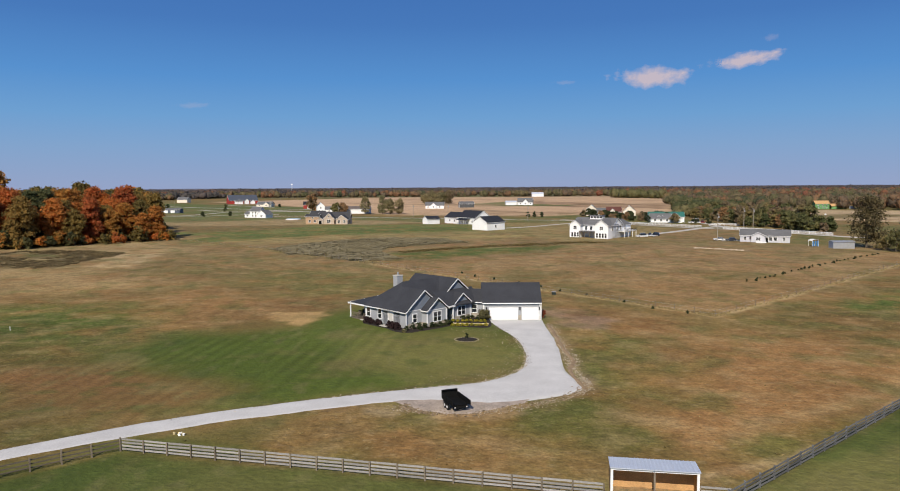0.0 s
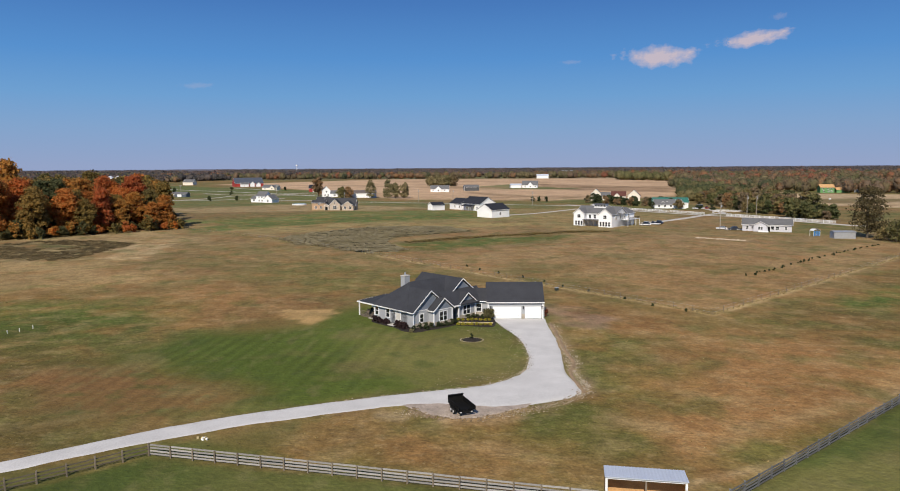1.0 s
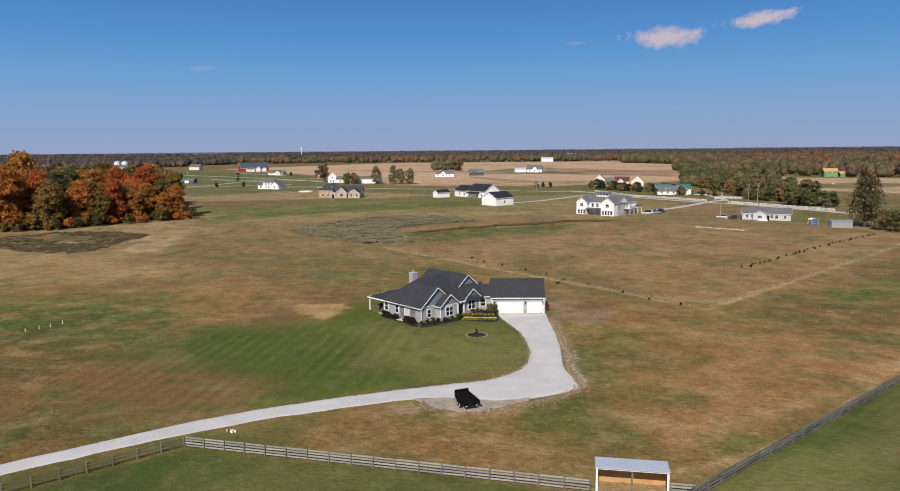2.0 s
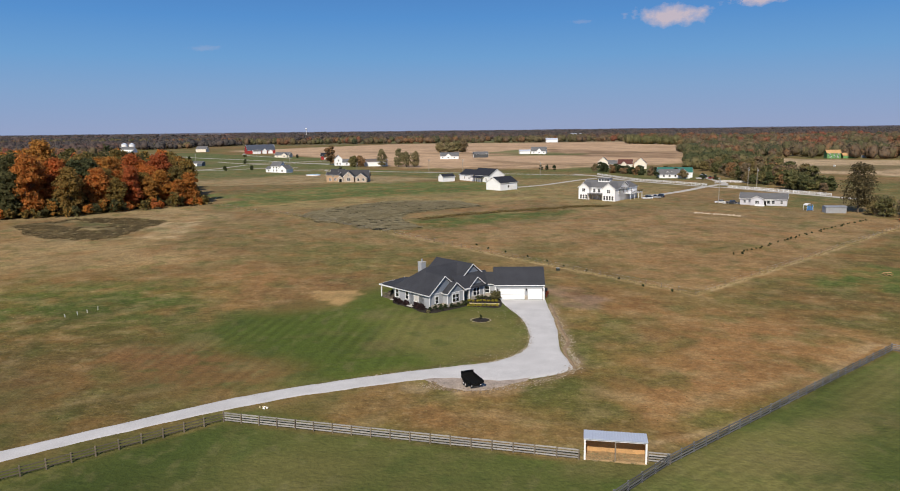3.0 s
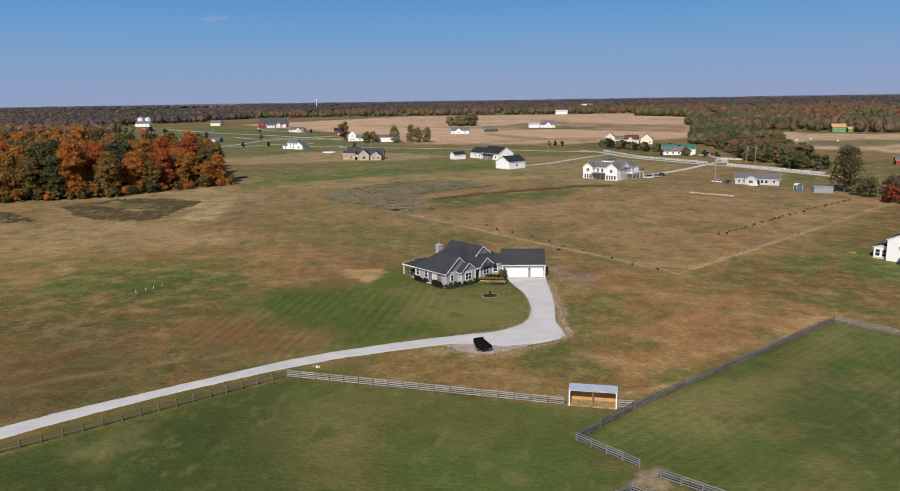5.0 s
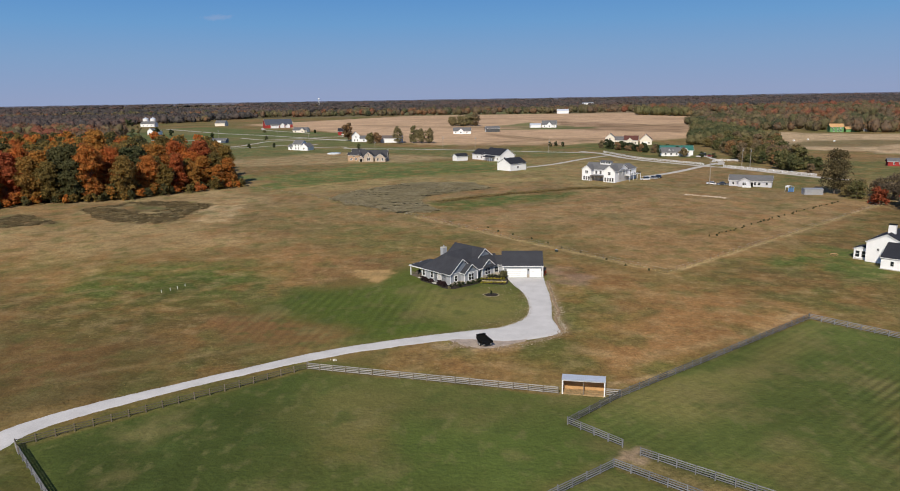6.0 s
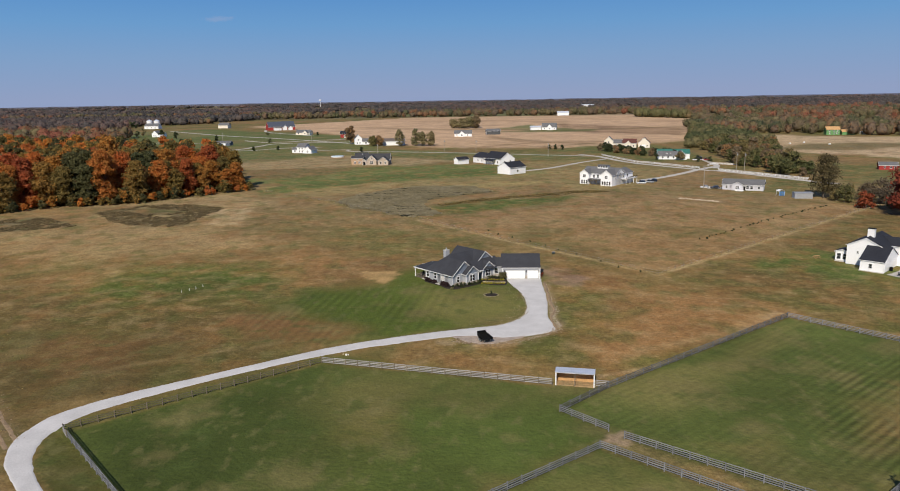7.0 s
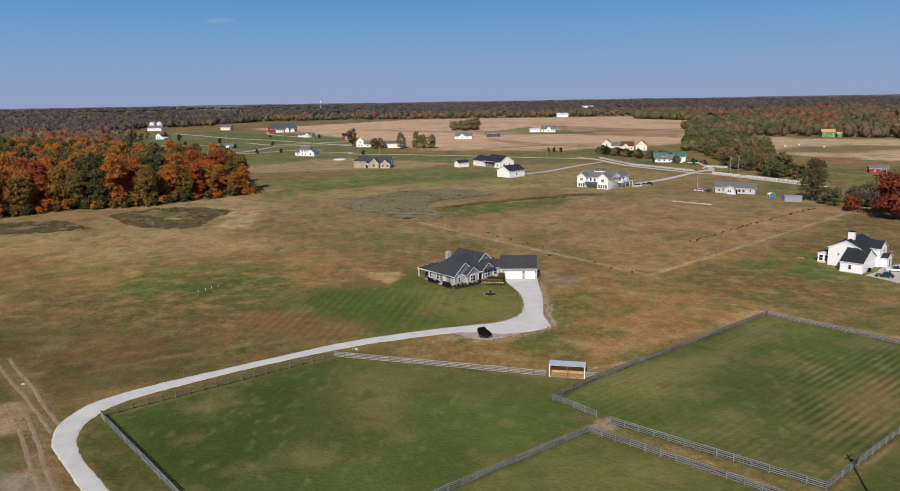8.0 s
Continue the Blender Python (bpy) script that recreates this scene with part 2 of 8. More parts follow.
RIM = mat("white_steel_rim", (0.6, 0.6, 0.6), 0.4, 0.15, 0.2)
LAMP_RED = mat("red_lens", (0.5, 0.02, 0.02), 0.3, 0.1, 0.1)
POLE_WOOD = mat("utility_pole_wood", (0.30, 0.27, 0.23), 0.9, 0.25, 0.7)
BARK = mat("bark", (0.11, 0.09, 0.07), 0.95, 0.35, 0.5, bump=0.04)
MULCH = mat("dark_mulch", (0.028, 0.022, 0.018), 0.95, 0.5, 0.4, bump=0.05)
EDGE_STONE = mat("yellow_limestone", (0.50, 0.42, 0.24), 0.9, 0.25, 0.4, rand=0.2, bump=0.02)
PIPE_WHITE = mat("white_pvc", (0.8, 0.8, 0.78), 0.4, 0.05, 0.3)
GRAVEL = mat("white_limestone_gravel", (0.545, 0.53, 0.52), 0.95, 0.16, 3.5, bump=0.03, fine=22)
LOOSE_GRAVEL = mat("loose_pinkish_gravel", (0.36, 0.295, 0.245), 0.95, 0.4, 1.6, bump=0.03, fine=7)
ROCK = mat("pale_rubble", (0.33, 0.275, 0.205), 0.9, 0.35, 0.3, island=0.45)
BLUE_PAINT = mat("blue_plastic", (0.05, 0.18, 0.42), 0.5, 0.15, 0.5)
GALV = mat("galvanised_steel", (0.45, 0.47, 0.5), 0.4, 0.12, 1.0, metal=0.5)
CAR_DARK = mat("dark_car_paint", (0.02, 0.022, 0.028), 0.25, 0.2, 1.0, spec=0.6)
CAR_WHITE = mat("white_car_paint", (0.7, 0.7, 0.7), 0.25, 0.05, 1.0, spec=0.6)
CAR_SILVER = mat("silver_car_paint", (0.35, 0.36, 0.38), 0.25, 0.08, 1.0, metal=0.4)
ROAD_MAT = mat("pale_grey_lane", (0.47, 0.44, 0.40), 0.95, 0.15, 6.0)
STRAW = mat("trampled_straw", (0.24, 0.19, 0.10), 0.95, 0.3, 0.5, bump=0.04)
TRACK_SOIL = mat("bare_tan_soil", (0.27, 0.19, 0.115), 0.95, 0.35, 1.5, bump=0.04)
CLOD = mat("brown_clod", (0.20, 0.145, 0.09), 0.95, 0.35, 0.3, island=0.4)
DIRT = mat("ochre_trodden_dirt", (0.33, 0.225, 0.115), 0.95, 0.35, 0.5, bump=0.03)


def foliage(name, stops, by="object", vary=0.4, through_=0.35, mottle=0.0):
    """Leaves: a hue for each tree, and a lightness for each leaf."""
    m = bpy.data.materials.new(name)
    m.use_nodes = True
    t = m.node_tree
    N, L = t.nodes, t.links
    b, out = N["Principled BSDF"], N["Material Output"]
    ramp = N.new("ShaderNodeValToRGB")
    while len(ramp.color_ramp.elements) < len(stops):
        ramp.color_ramp.elements.new(0.5)
    for e, (p, c) in zip(ramp.color_ramp.elements, stops):
        e.position, e.color = p, (*c, 1)
    if by == "object":
        src = N.new("ShaderNodeObjectInfo").outputs["Random"]
    else:
        a = N.new("ShaderNodeAttribute")
        a.attribute_name = "hue"
        src = a.outputs["Fac"]
    geo = N.new("ShaderNodeNewGeometry")
    hue = N.new("ShaderNodeMath")
    hue.operation = "MULTIPLY_ADD"
    hue.inputs[1].default_value = 0.2
    L.new(geo.outputs["Random Per Island"], hue.inputs[0])
    off = N.new("ShaderNodeMath")
    off.operation = "SUBTRACT"
    off.inputs[1].default_value = 0.1
    L.new(src, off.inputs[0])
    L.new(off.outputs[0], hue.inputs[2])
    L.new(hue.outputs[0], ramp.inputs["Fac"])
    mr = N.new("ShaderNodeMapRange")
    mr.inputs["To Min"].default_value, mr.inputs["To Max"].default_value = 1 - vary, 1 + vary
    L.new(geo.outputs["Random Per Island"], mr.inputs["Value"])
    mul = N.new("ShaderNodeVectorMath")
    mul.operation = "SCALE"
    L.new(ramp.outputs[0], mul.inputs[0])
    L.new(mr.outputs[0], mul.inputs["Scale"])
    if mottle:
        tc, nz = N.new("ShaderNodeTexCoord"), N.new("ShaderNodeTexNoise")
        L.new(tc.outputs["Object"], nz.inputs["Vector"])
        nz.inputs["Scale"].default_value, nz.inputs["Detail"].default_value, nz.inputs["Roughness"].default_value = mottle, 5, 0.7
        mm = N.new("ShaderNodeMapRange")
        for key_, val_ in zip(("From Min", "From Max", "To Min", "To Max"), (0.32, 0.68, 0.78, 1.25)):
            mm.inputs[key_].default_value = val_
        L.new(nz.outputs[0], mm.inputs["Value"])
        m2 = N.new("ShaderNodeVectorMath")
        m2.operation = "SCALE"
        L.new(mul.outputs[0], m2.inputs[0])
        L.new(mm.outputs[0], m2.inputs["Scale"])
        mul = m2
        bp = N.new("ShaderNodeBump")
        bp.inputs["Distance"].default_value, bp.inputs["Strength"].default_value = 1.2, 0.5
        L.new(nz.outputs[0], bp.inputs["Height"])
        L.new(bp.outputs[0], b.inputs["Normal"])
    L.new(mul.outputs[0], b.inputs["Base Color"])
    b.inputs["Roughness"].default_value = 0.8
    b.inputs["Specular IOR Level"].default_value = 0.15
    tr, mx = N.new("ShaderNodeBsdfTranslucent"), N.new("ShaderNodeMixShader")
    L.new(mul.outputs[0], tr.inputs["Color"])
    mx.inputs[0].default_value = through_
    L.new(b.outputs[0], mx.inputs[1])
    L.new(tr.outputs[0], mx.inputs[2])
    L.new(mx.outputs[0], out.inputs["Surface"])
    return m


D_GREEN, OLIVE, YELLOW, ORANGE, RUST, WINE = (0.115, 0.13, 0.062), (0.19, 0.16, 0.06), (0.38, 0.25, 0.07), (0.64, 0.25, 0.055), (0.48, 0.17, 0.06), (0.36, 0.07, 0.05)
AUTUMN = [(0.0, D_GREEN), (0.12, (0.125, 0.12, 0.055)), (0.30, OLIVE), (0.48, YELLOW), (0.64, ORANGE), (0.82, RUST), (1.0, WINE)]
SPECIES = {"wine red": 0.93, "rust red": 0.82, "orange": 0.66, "yellow-olive": 0.46, "brown-olive": 0.33, "dark green": 0.1}


def ramp_at(stops, h):
    """The colour of a list of stops at h."""
    return tuple(float(np.interp(h, [p for p, _ in stops], [c[k] for _, c in stops])) for k in range(3))


LEAF_KIND = {k: foliage(k.replace("-", "_").replace(" ", "_") + "_leaves", [(0.0, ramp_at(AUTUMN, max(0, h - 0.11))), (1.0, ramp_at(AUTUMN, min(1, h + 0.09)))], "object", 0.3, 0.6) for k, h in SPECIES.items()}
LEAF_MASS = foliage("woodland_leaves", AUTUMN, "hue", 0.3, 0.6)
FAR_STOPS = [(0.0, (0.091, 0.103, 0.06)), (0.2, (0.151, 0.146, 0.074)), (0.42, (0.222, 0.179, 0.097)), (0.6, (0.189, 0.144, 0.105)), (0.78, (0.274, 0.161, 0.083)), (1.0, (0.293, 0.11, 0.073))]
# farthest crowns: greyed stops, distance haze put into the leaf colour
HAZED_STOPS = [(0.0, (0.094, 0.093, 0.089)), (0.4, (0.127, 0.112, 0.105)), (0.8, (0.155, 0.119, 0.107)), (1.0, (0.187, 0.121, 0.103))]
LEAF_FAR = foliage("distant_leaves", FAR_STOPS, "hue", 0.14, 0.42, 0.5)
LEAF_BELT = foliage("green_brown_belt_leaves", [(0.0, (0.09, 0.105, 0.05)), (0.45, (0.17, 0.165, 0.075)), (0.8, (0.225, 0.19, 0.095)), (1.0, (0.29, 0.17, 0.085))], "hue", 0.14, 0.42, 0.5)
LEAF_HAZED = foliage("hazed_grey_brown_crowns", HAZED_STOPS, "hue", 0.08, 0.42, 0.2)
HEDGE_STOPS = [(0.0, (0.12, 0.14, 0.06)), (0.3, (0.21, 0.195, 0.083)), (0.6, (0.30, 0.235, 0.10)), (0.8, (0.26, 0.205, 0.135)), (1.0, (0.36, 0.21, 0.095))]
LEAF_HEDGE = foliage("hedgerow_leaves", HEDGE_STOPS, "object", 0.35, 0.55)
LEAF_BARE = foliage("thin_grey_brown_twigs", [(0.0, (0.15, 0.12, 0.085)), (1.0, (0.21, 0.16, 0.10))], "object", 0.3, 0.5)
LEAF_OAK = foliage("brown_olive_oak_leaves", [(0.0, (0.115, 0.095, 0.045)), (1.0, (0.14, 0.11, 0.055))], "object", 0.35, 0.4)
LEAF_RED = foliage("crimson_leaves", [(0.0, (0.20, 0.045, 0.03)), (1.0, (0.27, 0.075, 0.035))])
LEAF_WINE = foliage("dark_burgundy_leaves", [(0.0, (0.04, 0.027, 0.028)), (1.0, (0.055, 0.032, 0.032))])
LEAF_MOSS = foliage("moss_brown_leaves", [(0.0, (0.12, 0.11, 0.05)), (1.0, (0.14, 0.12, 0.055))])
LEAF_YELLOW = foliage("yellow_green_leaves", [(0.0, (0.26, 0.24, 0.03)), (1.0, (0.36, 0.30, 0.04))])
LEAF_SHRUB = foliage("dark_green_leaves", [(0.0, (0.035, 0.05, 0.022)), (1.0, (0.075, 0.085, 0.04))])
LEAF_TAN = foliage("tan_green_leaves", [(0.0, (0.22, 0.20, 0.10)), (1.0, (0.28, 0.23, 0.12))])
BRUSH = foliage("grey_brush", [(0.0, (0.30, 0.255, 0.14)), (0.5, (0.37, 0.315, 0.185)), (1.0, (0.44, 0.375, 0.24))], "hue", 0.12, 0.4)
TUFT = foliage("dry_grass", [(0.0, (0.16, 0.135, 0.05)), (0.6, (0.27, 0.20, 0.085)), (1.0, (0.42, 0.33, 0.17))], "hue", 0.3, 0.2)


# ---- ground ----
def axis_steps(lo, hi, far_lo, far_hi, step, grow):
    mid = list(np.arange(lo, hi + step / 2, step))
    up, d = [mid[-1]], step
    while up[-1] < far_hi:
        d *= grow
        up.append(up[-1] + d)
    down, d = [mid[0]], step
    while down[-1] > far_lo:
        d *= grow
        down.append(down[-1] - d)
    return np.array(down[:0:-1] + mid + up[1:])


def area(X, Y, pts, soft, ragged=0.0, seed=0):
    """Soft mask of a patch of land, with a ragged edge."""
    if ragged:
        X = X + ragged * (lattice(X, Y, ragged * 2.2, seed) - 0.5) * 2
        Y = Y + ragged * (lattice(X, Y, ragged * 2.2, seed + 50) - 0.5) * 2
    inside = np.zeros(X.shape, bool)
    dist = np.full(X.shape, 1e9)
    for (x0, y0), (x1, y1) in zip(pts, pts[1:] + pts[:1]):
        cross = (y0 > Y) != (y1 > Y)
        with np.errstate(divide="ignore", invalid="ignore"):
            inside ^= cross & (X < (x1 - x0) * (Y - y0) / ((y1 - y0) or 1e-9) + x0)
        k = np.clip(((X - x0) * (x1 - x0) + (Y - y0) * (y1 - y0)) / ((x1 - x0) ** 2 + (y1 - y0) ** 2), 0, 1)
        dist = np.minimum(dist, np.hypot(X - x0 - k * (x1 - x0), Y - y0 - k * (y1 - y0)))
    return smooth(-soft, soft, np.where(inside, dist, -dist))


def along(X, Y, pts, width, soft):
    """Soft mask of a track."""
    dist = np.full(X.shape, 1e9)
    for (x0, y0), (x1, y1) in zip(pts, pts[1:]):
        k = np.clip(((X - x0) * (x1 - x0) + (Y - y0) * (y1 - y0)) / ((x1 - x0) ** 2 + (y1 - y0) ** 2), 0, 1)
        dist = np.minimum(dist, np.hypot(X - x0 - k * (x1 - x0), Y - y0 - k * (y1 - y0)))
    return smooth(width / 2 + soft, width / 2 - soft, dist)


PADDOCK_W = [(-64, 31), (-31, 60), (11, 51), (20.5, 51), (11.5, 41), (18, 34), (16, 29), (-30, -12), (-42, 9)]
PADDOCK_E = [(20.5, 51), (67, 91), (110, 48), (66, 31), (45.5, 12.8), (20, 32), (18, 34), (11.5, 41)]
PADDOCK_S = [(16, 29), (37, 12), (64, -20), (-20, -30), (-30, -10), (-5, 10.7)]
PADDOCK_FAR = [(46.5, 12), (66, 30), (110, 48), (140, 10), (60, -14), (46, -8)]
LAWN = [(-58, 90), (-45, 111), (-22, 134), (-4, 140), (16, 124), (13, 108), (9, 107), (8, 88), (-4, 80), (-31, 70), (-47, 67)]
STRIPED = [(-60, 88), (-40, 106), (-20, 116), (-8, 108), (-6, 90), (-18, 78), (-33, 70), (-52, 72)]
FIELD = [(-27, 217), (47, 288), (93, 288), (143, 251), (165, 249), (47, 128.5), (19, 161)]
WET = [(-73.0, 264.7), (-61.7, 290.0), (-46.9, 316.4), (-15.7, 331.0), (3.7, 306.7), (-14.0, 285.5), (-30.3, 264.5), (-19.0, 231.5), (-36.4, 225.6), (-51.3, 242.2)]
WET_GREEN = [(-28.7, 252.4), (-18.5, 261.0), (3.4, 273.7), (43.9, 285.0), (42.7, 275.3), (0.5, 240.8), (-18.0, 227.1)]
PIT = [(-168, 228), (-169, 240), (-157, 252.7), (-136.5, 262.6), (-119.6, 246), (-115, 228), (-120, 201), (-141, 206.6)]
PIT_W = [(-215, 212), (-192.6, 223), (-173, 214.5), (-160.7, 204), (-176, 190), (-200, 190)]
CORN = [(-420, 1210), (-170, 1608), (480, 1641), (311, 1064), (219, 747), (110, 655), (-52, 662), (-100, 720), (-175, 880)]
SUBURB = [(-603, 1041), (-460, 1120), (-190, 895), (-133, 724), (-100, 640), (60, 570), (90, 500), (-30, 500), (-130, 565), (-180, 480), (-260, 490), (-380, 565), (-500, 760)]
GREEN_STRIP = [(-150, 340), (-125, 420), (-29, 452), (20, 458), (45, 395), (4, 348), (-60, 340), (-100, 332)]
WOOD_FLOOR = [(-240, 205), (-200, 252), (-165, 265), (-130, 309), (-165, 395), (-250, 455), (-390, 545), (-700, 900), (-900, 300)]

gx = axis_steps(-112, 132, -4900, 4900, 1.0, 1.028)
gy = axis_steps(-2, 165, -500, 4950, 1.0, 1.025)
X, Y = np.meshgrid(gx, gy)
Z = ground_z(X, Y)
n1, n2, n3 = lattice(X, Y, 38, 1), lattice(X, Y, 14, 2), lattice(X, Y, 5, 3)
col = np.zeros(X.shape + (3,))


def lay(colour, m):
    global col
    col = col * (1 - m[..., None]) + np.array(colour) * m[..., None]


C_DRY, C_RUST, C_GREEN, C_TAN = (0.195, 0.138, 0.055), (0.255, 0.145, 0.062), (0.072, 0.110, 0.021), (0.38, 0.275, 0.14)
C_PAD, C_CORN = (0.088, 0.112, 0.032), (0.50, 0.335, 0.20)
lay(C_DRY, np.ones(X.shape))
lay((0.112, 0.115, 0.032), smooth(0.47, 0.66, n1 * 0.65 + n2 * 0.35) * 0.85)
lay(C_RUST, smooth(0.5, 0.72, lattice(X, Y, 30, 8) * 0.65 + n2 * 0.35) * 0.85)
lay(C_TAN, smooth(0.62, 0.9, lattice(X, Y, 11, 9) * 0.5 + n3 * 0.5) * 0.35 * smooth(60, 130, Y))
# broad stretches of land
lay((0.24, 0.165, 0.08), smooth(130, 190, Y) * 0.5 * smooth(500, 330, Y))
lay(C_TAN, area(X, Y, [(-240, 200), (-153, 190), (-98, 203), (-70, 170), (-104, 146), (-240, 150)], 12, 14, 3) * 0.5)
lay(C_TAN, area(X, Y, [(-240, 235), (-170, 262), (-128, 300), (-100, 262), (-100, 205), (-150, 262)], 8, 8, 4) * 0.55)
for pts, k in (([(-62, 79), (-53, 95), (-38, 97), (-39, 83), (-53, 71), (-63, 67)], 0.8), ([(25, 100), (38, 110), (62, 112), (62, 96), (44, 76), (22, 61), (15, 62), (17, 74), (24, 84)], 1.0),
               ([(-97, 53), (-80, 67), (-63, 57), (-66, 44), (-86, 37)], 0.7), ([(-68, 159), (-43, 149), (-24, 153), (-26, 133), (-39, 113), (-56, 127)], 0.8),
               ([(-30, 66), (0, 68), (8, 56), (-20, 59)], 0.6)):
    lay(C_RUST, area(X, Y, pts, 6, 7, 11) * k)
lay(C_GREEN, area(X, Y, LAWN, 5, 5, 12) * 0.9)
lay((0.175, 0.16, 0.058), area(X, Y, [(-12, 109), (-2, 112), (8, 106), (8, 90), (-5, 82), (-14, 92)], 6, 6, 13) * 0.75)
lay((0.10, 0.112, 0.03), area(X, Y, [(15, 106), (24, 110), (27, 104), (24, 90), (20, 77), (12, 74), (14, 82)], 4, 4, 14) * 0.75)
lay(C_GREEN, area(X, Y, [(-100, 128), (-60, 132), (-50, 110), (-62, 92), (-95, 100)], 10, 10, 15) * 0.75)
lay((0.105, 0.115, 0.032), area(X, Y, [(-50, 200), (-20, 200), (10, 165), (-20, 140), (-60, 165)], 10, 10, 16) * 0.6)
lay(C_GREEN, area(X, Y, [(-112, 75), (-80, 66), (-70, 48), (-112, 55)], 6, 6, 31) * 0.35)
lay((0.26, 0.165, 0.076), area(X, Y, FIELD, 1.5, 1.5, 17) * 0.95)
lay(C_TAN, area(X, Y, FIELD, 3) * smooth(0.5, 0.8, lattice(X, Y, 9, 18) * 0.5 + lattice(X * 0.4, Y * 1.6, 12, 19) * 0.5) * 0.4)
lay((0.135, 0.12, 0.045), area(X, Y, FIELD, 3) * smooth(0.45, 0.75, lattice(X, Y, 24, 20) * 0.7 + lattice(X, Y, 8, 21) * 0.3) * 0.7)
lay((0.115, 0.115, 0.034), area(X, Y, [(52, 126), (165, 245), (240, 200), (120, 100), (72, 98)], 5, 5, 21) * smooth(0.3, 0.6, lattice(X, Y, 18, 63)) * 0.9)
lay((0.145, 0.092, 0.038), area(X, Y, [(56, 128), (165, 245), (240, 200), (120, 100), (80, 100)], 6, 6, 22) * 0.65)
lay((0.085, 0.128, 0.03), area(X, Y, [(78, 140), (100, 166), (130, 150), (140, 118), (112, 112), (92, 120)], 6, 5, 23) * 0.9)
lay((0.105, 0.145, 0.038), area(X, Y, GREEN_STRIP, 5, 5, 24) * 0.9)
lay((0.30, 0.235, 0.10), area(X, Y, GREEN_STRIP, 5) * smooth(0.55, 0.72, lattice(X * 0.35, Y, 16, 58)) * 0.4)
lay((0.27, 0.215, 0.09), area(X, Y, [(17, 458), (71, 511), (118, 402), (76, 309), (46, 299), (21, 372)], 8, 8, 59) * 0.6)
lay((0.31, 0.24, 0.095), area(X, Y, [(-128, 322), (-100, 330), (-20, 340), (30, 347), (30, 330), (0, 318), (-46, 312), (-82, 286), (-112, 300)], 4, 5, 25) * 0.9)
lay((0.085, 0.125, 0.032), area(X, Y, [(-124, 310), (-73, 383), (21, 441), (30, 420), (20, 388), (-60, 346), (-114, 288)], 3, 3, 71) * 0.9)
lay((0.27, 0.205, 0.088), area(X, Y, [(-112, 282), (-60, 341), (18, 384), (30, 372), (11, 359), (-53, 300), (-90, 281)], 4, 4, 72) * 0.8)
lay((0.17, 0.11, 0.052), area(X, Y, [(-170, 410), (-120, 462), (-93, 415), (-104, 372), (-135, 350)], 5, 6, 73) * 0.7)
lay((0.36, 0.27, 0.15), area(X, Y, [(-107, 455), (-92, 484), (-40, 524), (-24, 570), (-12, 508), (-58, 441)], 6, 8, 74) * 0.65)
lay((0.33, 0.245, 0.125), area(X, Y, [(-170, 425), (-110, 428), (-60, 462), (-40, 500), (-120, 560), (-260, 560), (-230, 480)], 8, 10, 26) * 0.9)


def channels(x, y):
    """Narrow wandering ditches in the marsh, running mostly east."""
    bend = (y + 0.12 * x + 7 * (lattice(x, y, 26, 95) - 0.5) + 3 * (lattice(x, y, 9, 96) - 0.5)) / 7.5
    near_ = np.abs(bend - np.round(bend)) * 7.5
    return smooth(1.7, 0.9, near_) * smooth(0.42, 0.55, lattice(x * 0.7, y, 13, 93))


lay((0.28, 0.24, 0.135), area(X, Y, WET, 3, 4, 27) * 0.9)
lay((0.06, 0.058, 0.028), area(X, Y, WET, 3, 4, 27) * channels(X, Y))

lay((0.072, 0.105, 0.024), area(X, Y, WET_GREEN, 4, 4, 28) * 0.95)
lay((0.165, 0.13, 0.055), along(X, Y, [(-20, 256), (0.6, 275), (21, 285), (46, 299), (60, 302)], 8, 3) * 0.9)
lay((0.135, 0.112, 0.056), area(X, Y, PIT, 2.5, 4, 29) * 0.9)
lay((0.15, 0.125, 0.07), area(X, Y, PIT_W, 2.5, 4, 30) * 0.9)
lay((0.42, 0.31, 0.17), area(X, Y, [(-120, 246), (-108, 252), (-97, 230), (-94, 205), (-108, 203), (-117, 222)], 2, 4, 32) * smooth(0.25, 0.6, lattice(X, Y, 5, 67)))
lay((0.33, 0.25, 0.13), along(X, Y, [(-168, 226), (-141, 203), (-121, 198), (-112, 212)], 3.0, 2.0) * 0.75)
lay((0.30, 0.235, 0.115), area(X, Y, PIT, 1) * smooth(0.52, 0.7, lattice(X * 0.7, Y, 9, 68)) * 0.8)
# bare ground
scrape = smooth(0.42, 0.62, lattice(X, Y, 1.6, 69) * 0.6 + lattice(X, Y, 4, 72) * 0.4)
lay((0.34, 0.27, 0.19), along(X, Y, [(-14, 74), (-7, 71.6), (2, 71.0), (9, 73.6), (14.6, 78), (15.8, 85), (15, 92), (15.2, 104), (15.4, 118)], 2.4, 1.0) * (1 - scrape) * 0.5)
lay((0.25, 0.17, 0.125), area(X, Y, [(16, 136), (23, 133), (27, 122), (26, 115), (17.5, 114), (15.5, 124)], 1.8, 2, 34) * 0.85)
lay((0.52, 0.40, 0.23), along(X, Y, [(-27, 217), (19, 161), (47, 128.5), (110, 193), (155, 239), (173, 255)], 1.5, 0.9) * 0.9)
lay(C_TAN, along(X, Y, [(16, 72), (26, 66), (48, 79), (64, 94)], 2.2, 1.2) * 0.5)
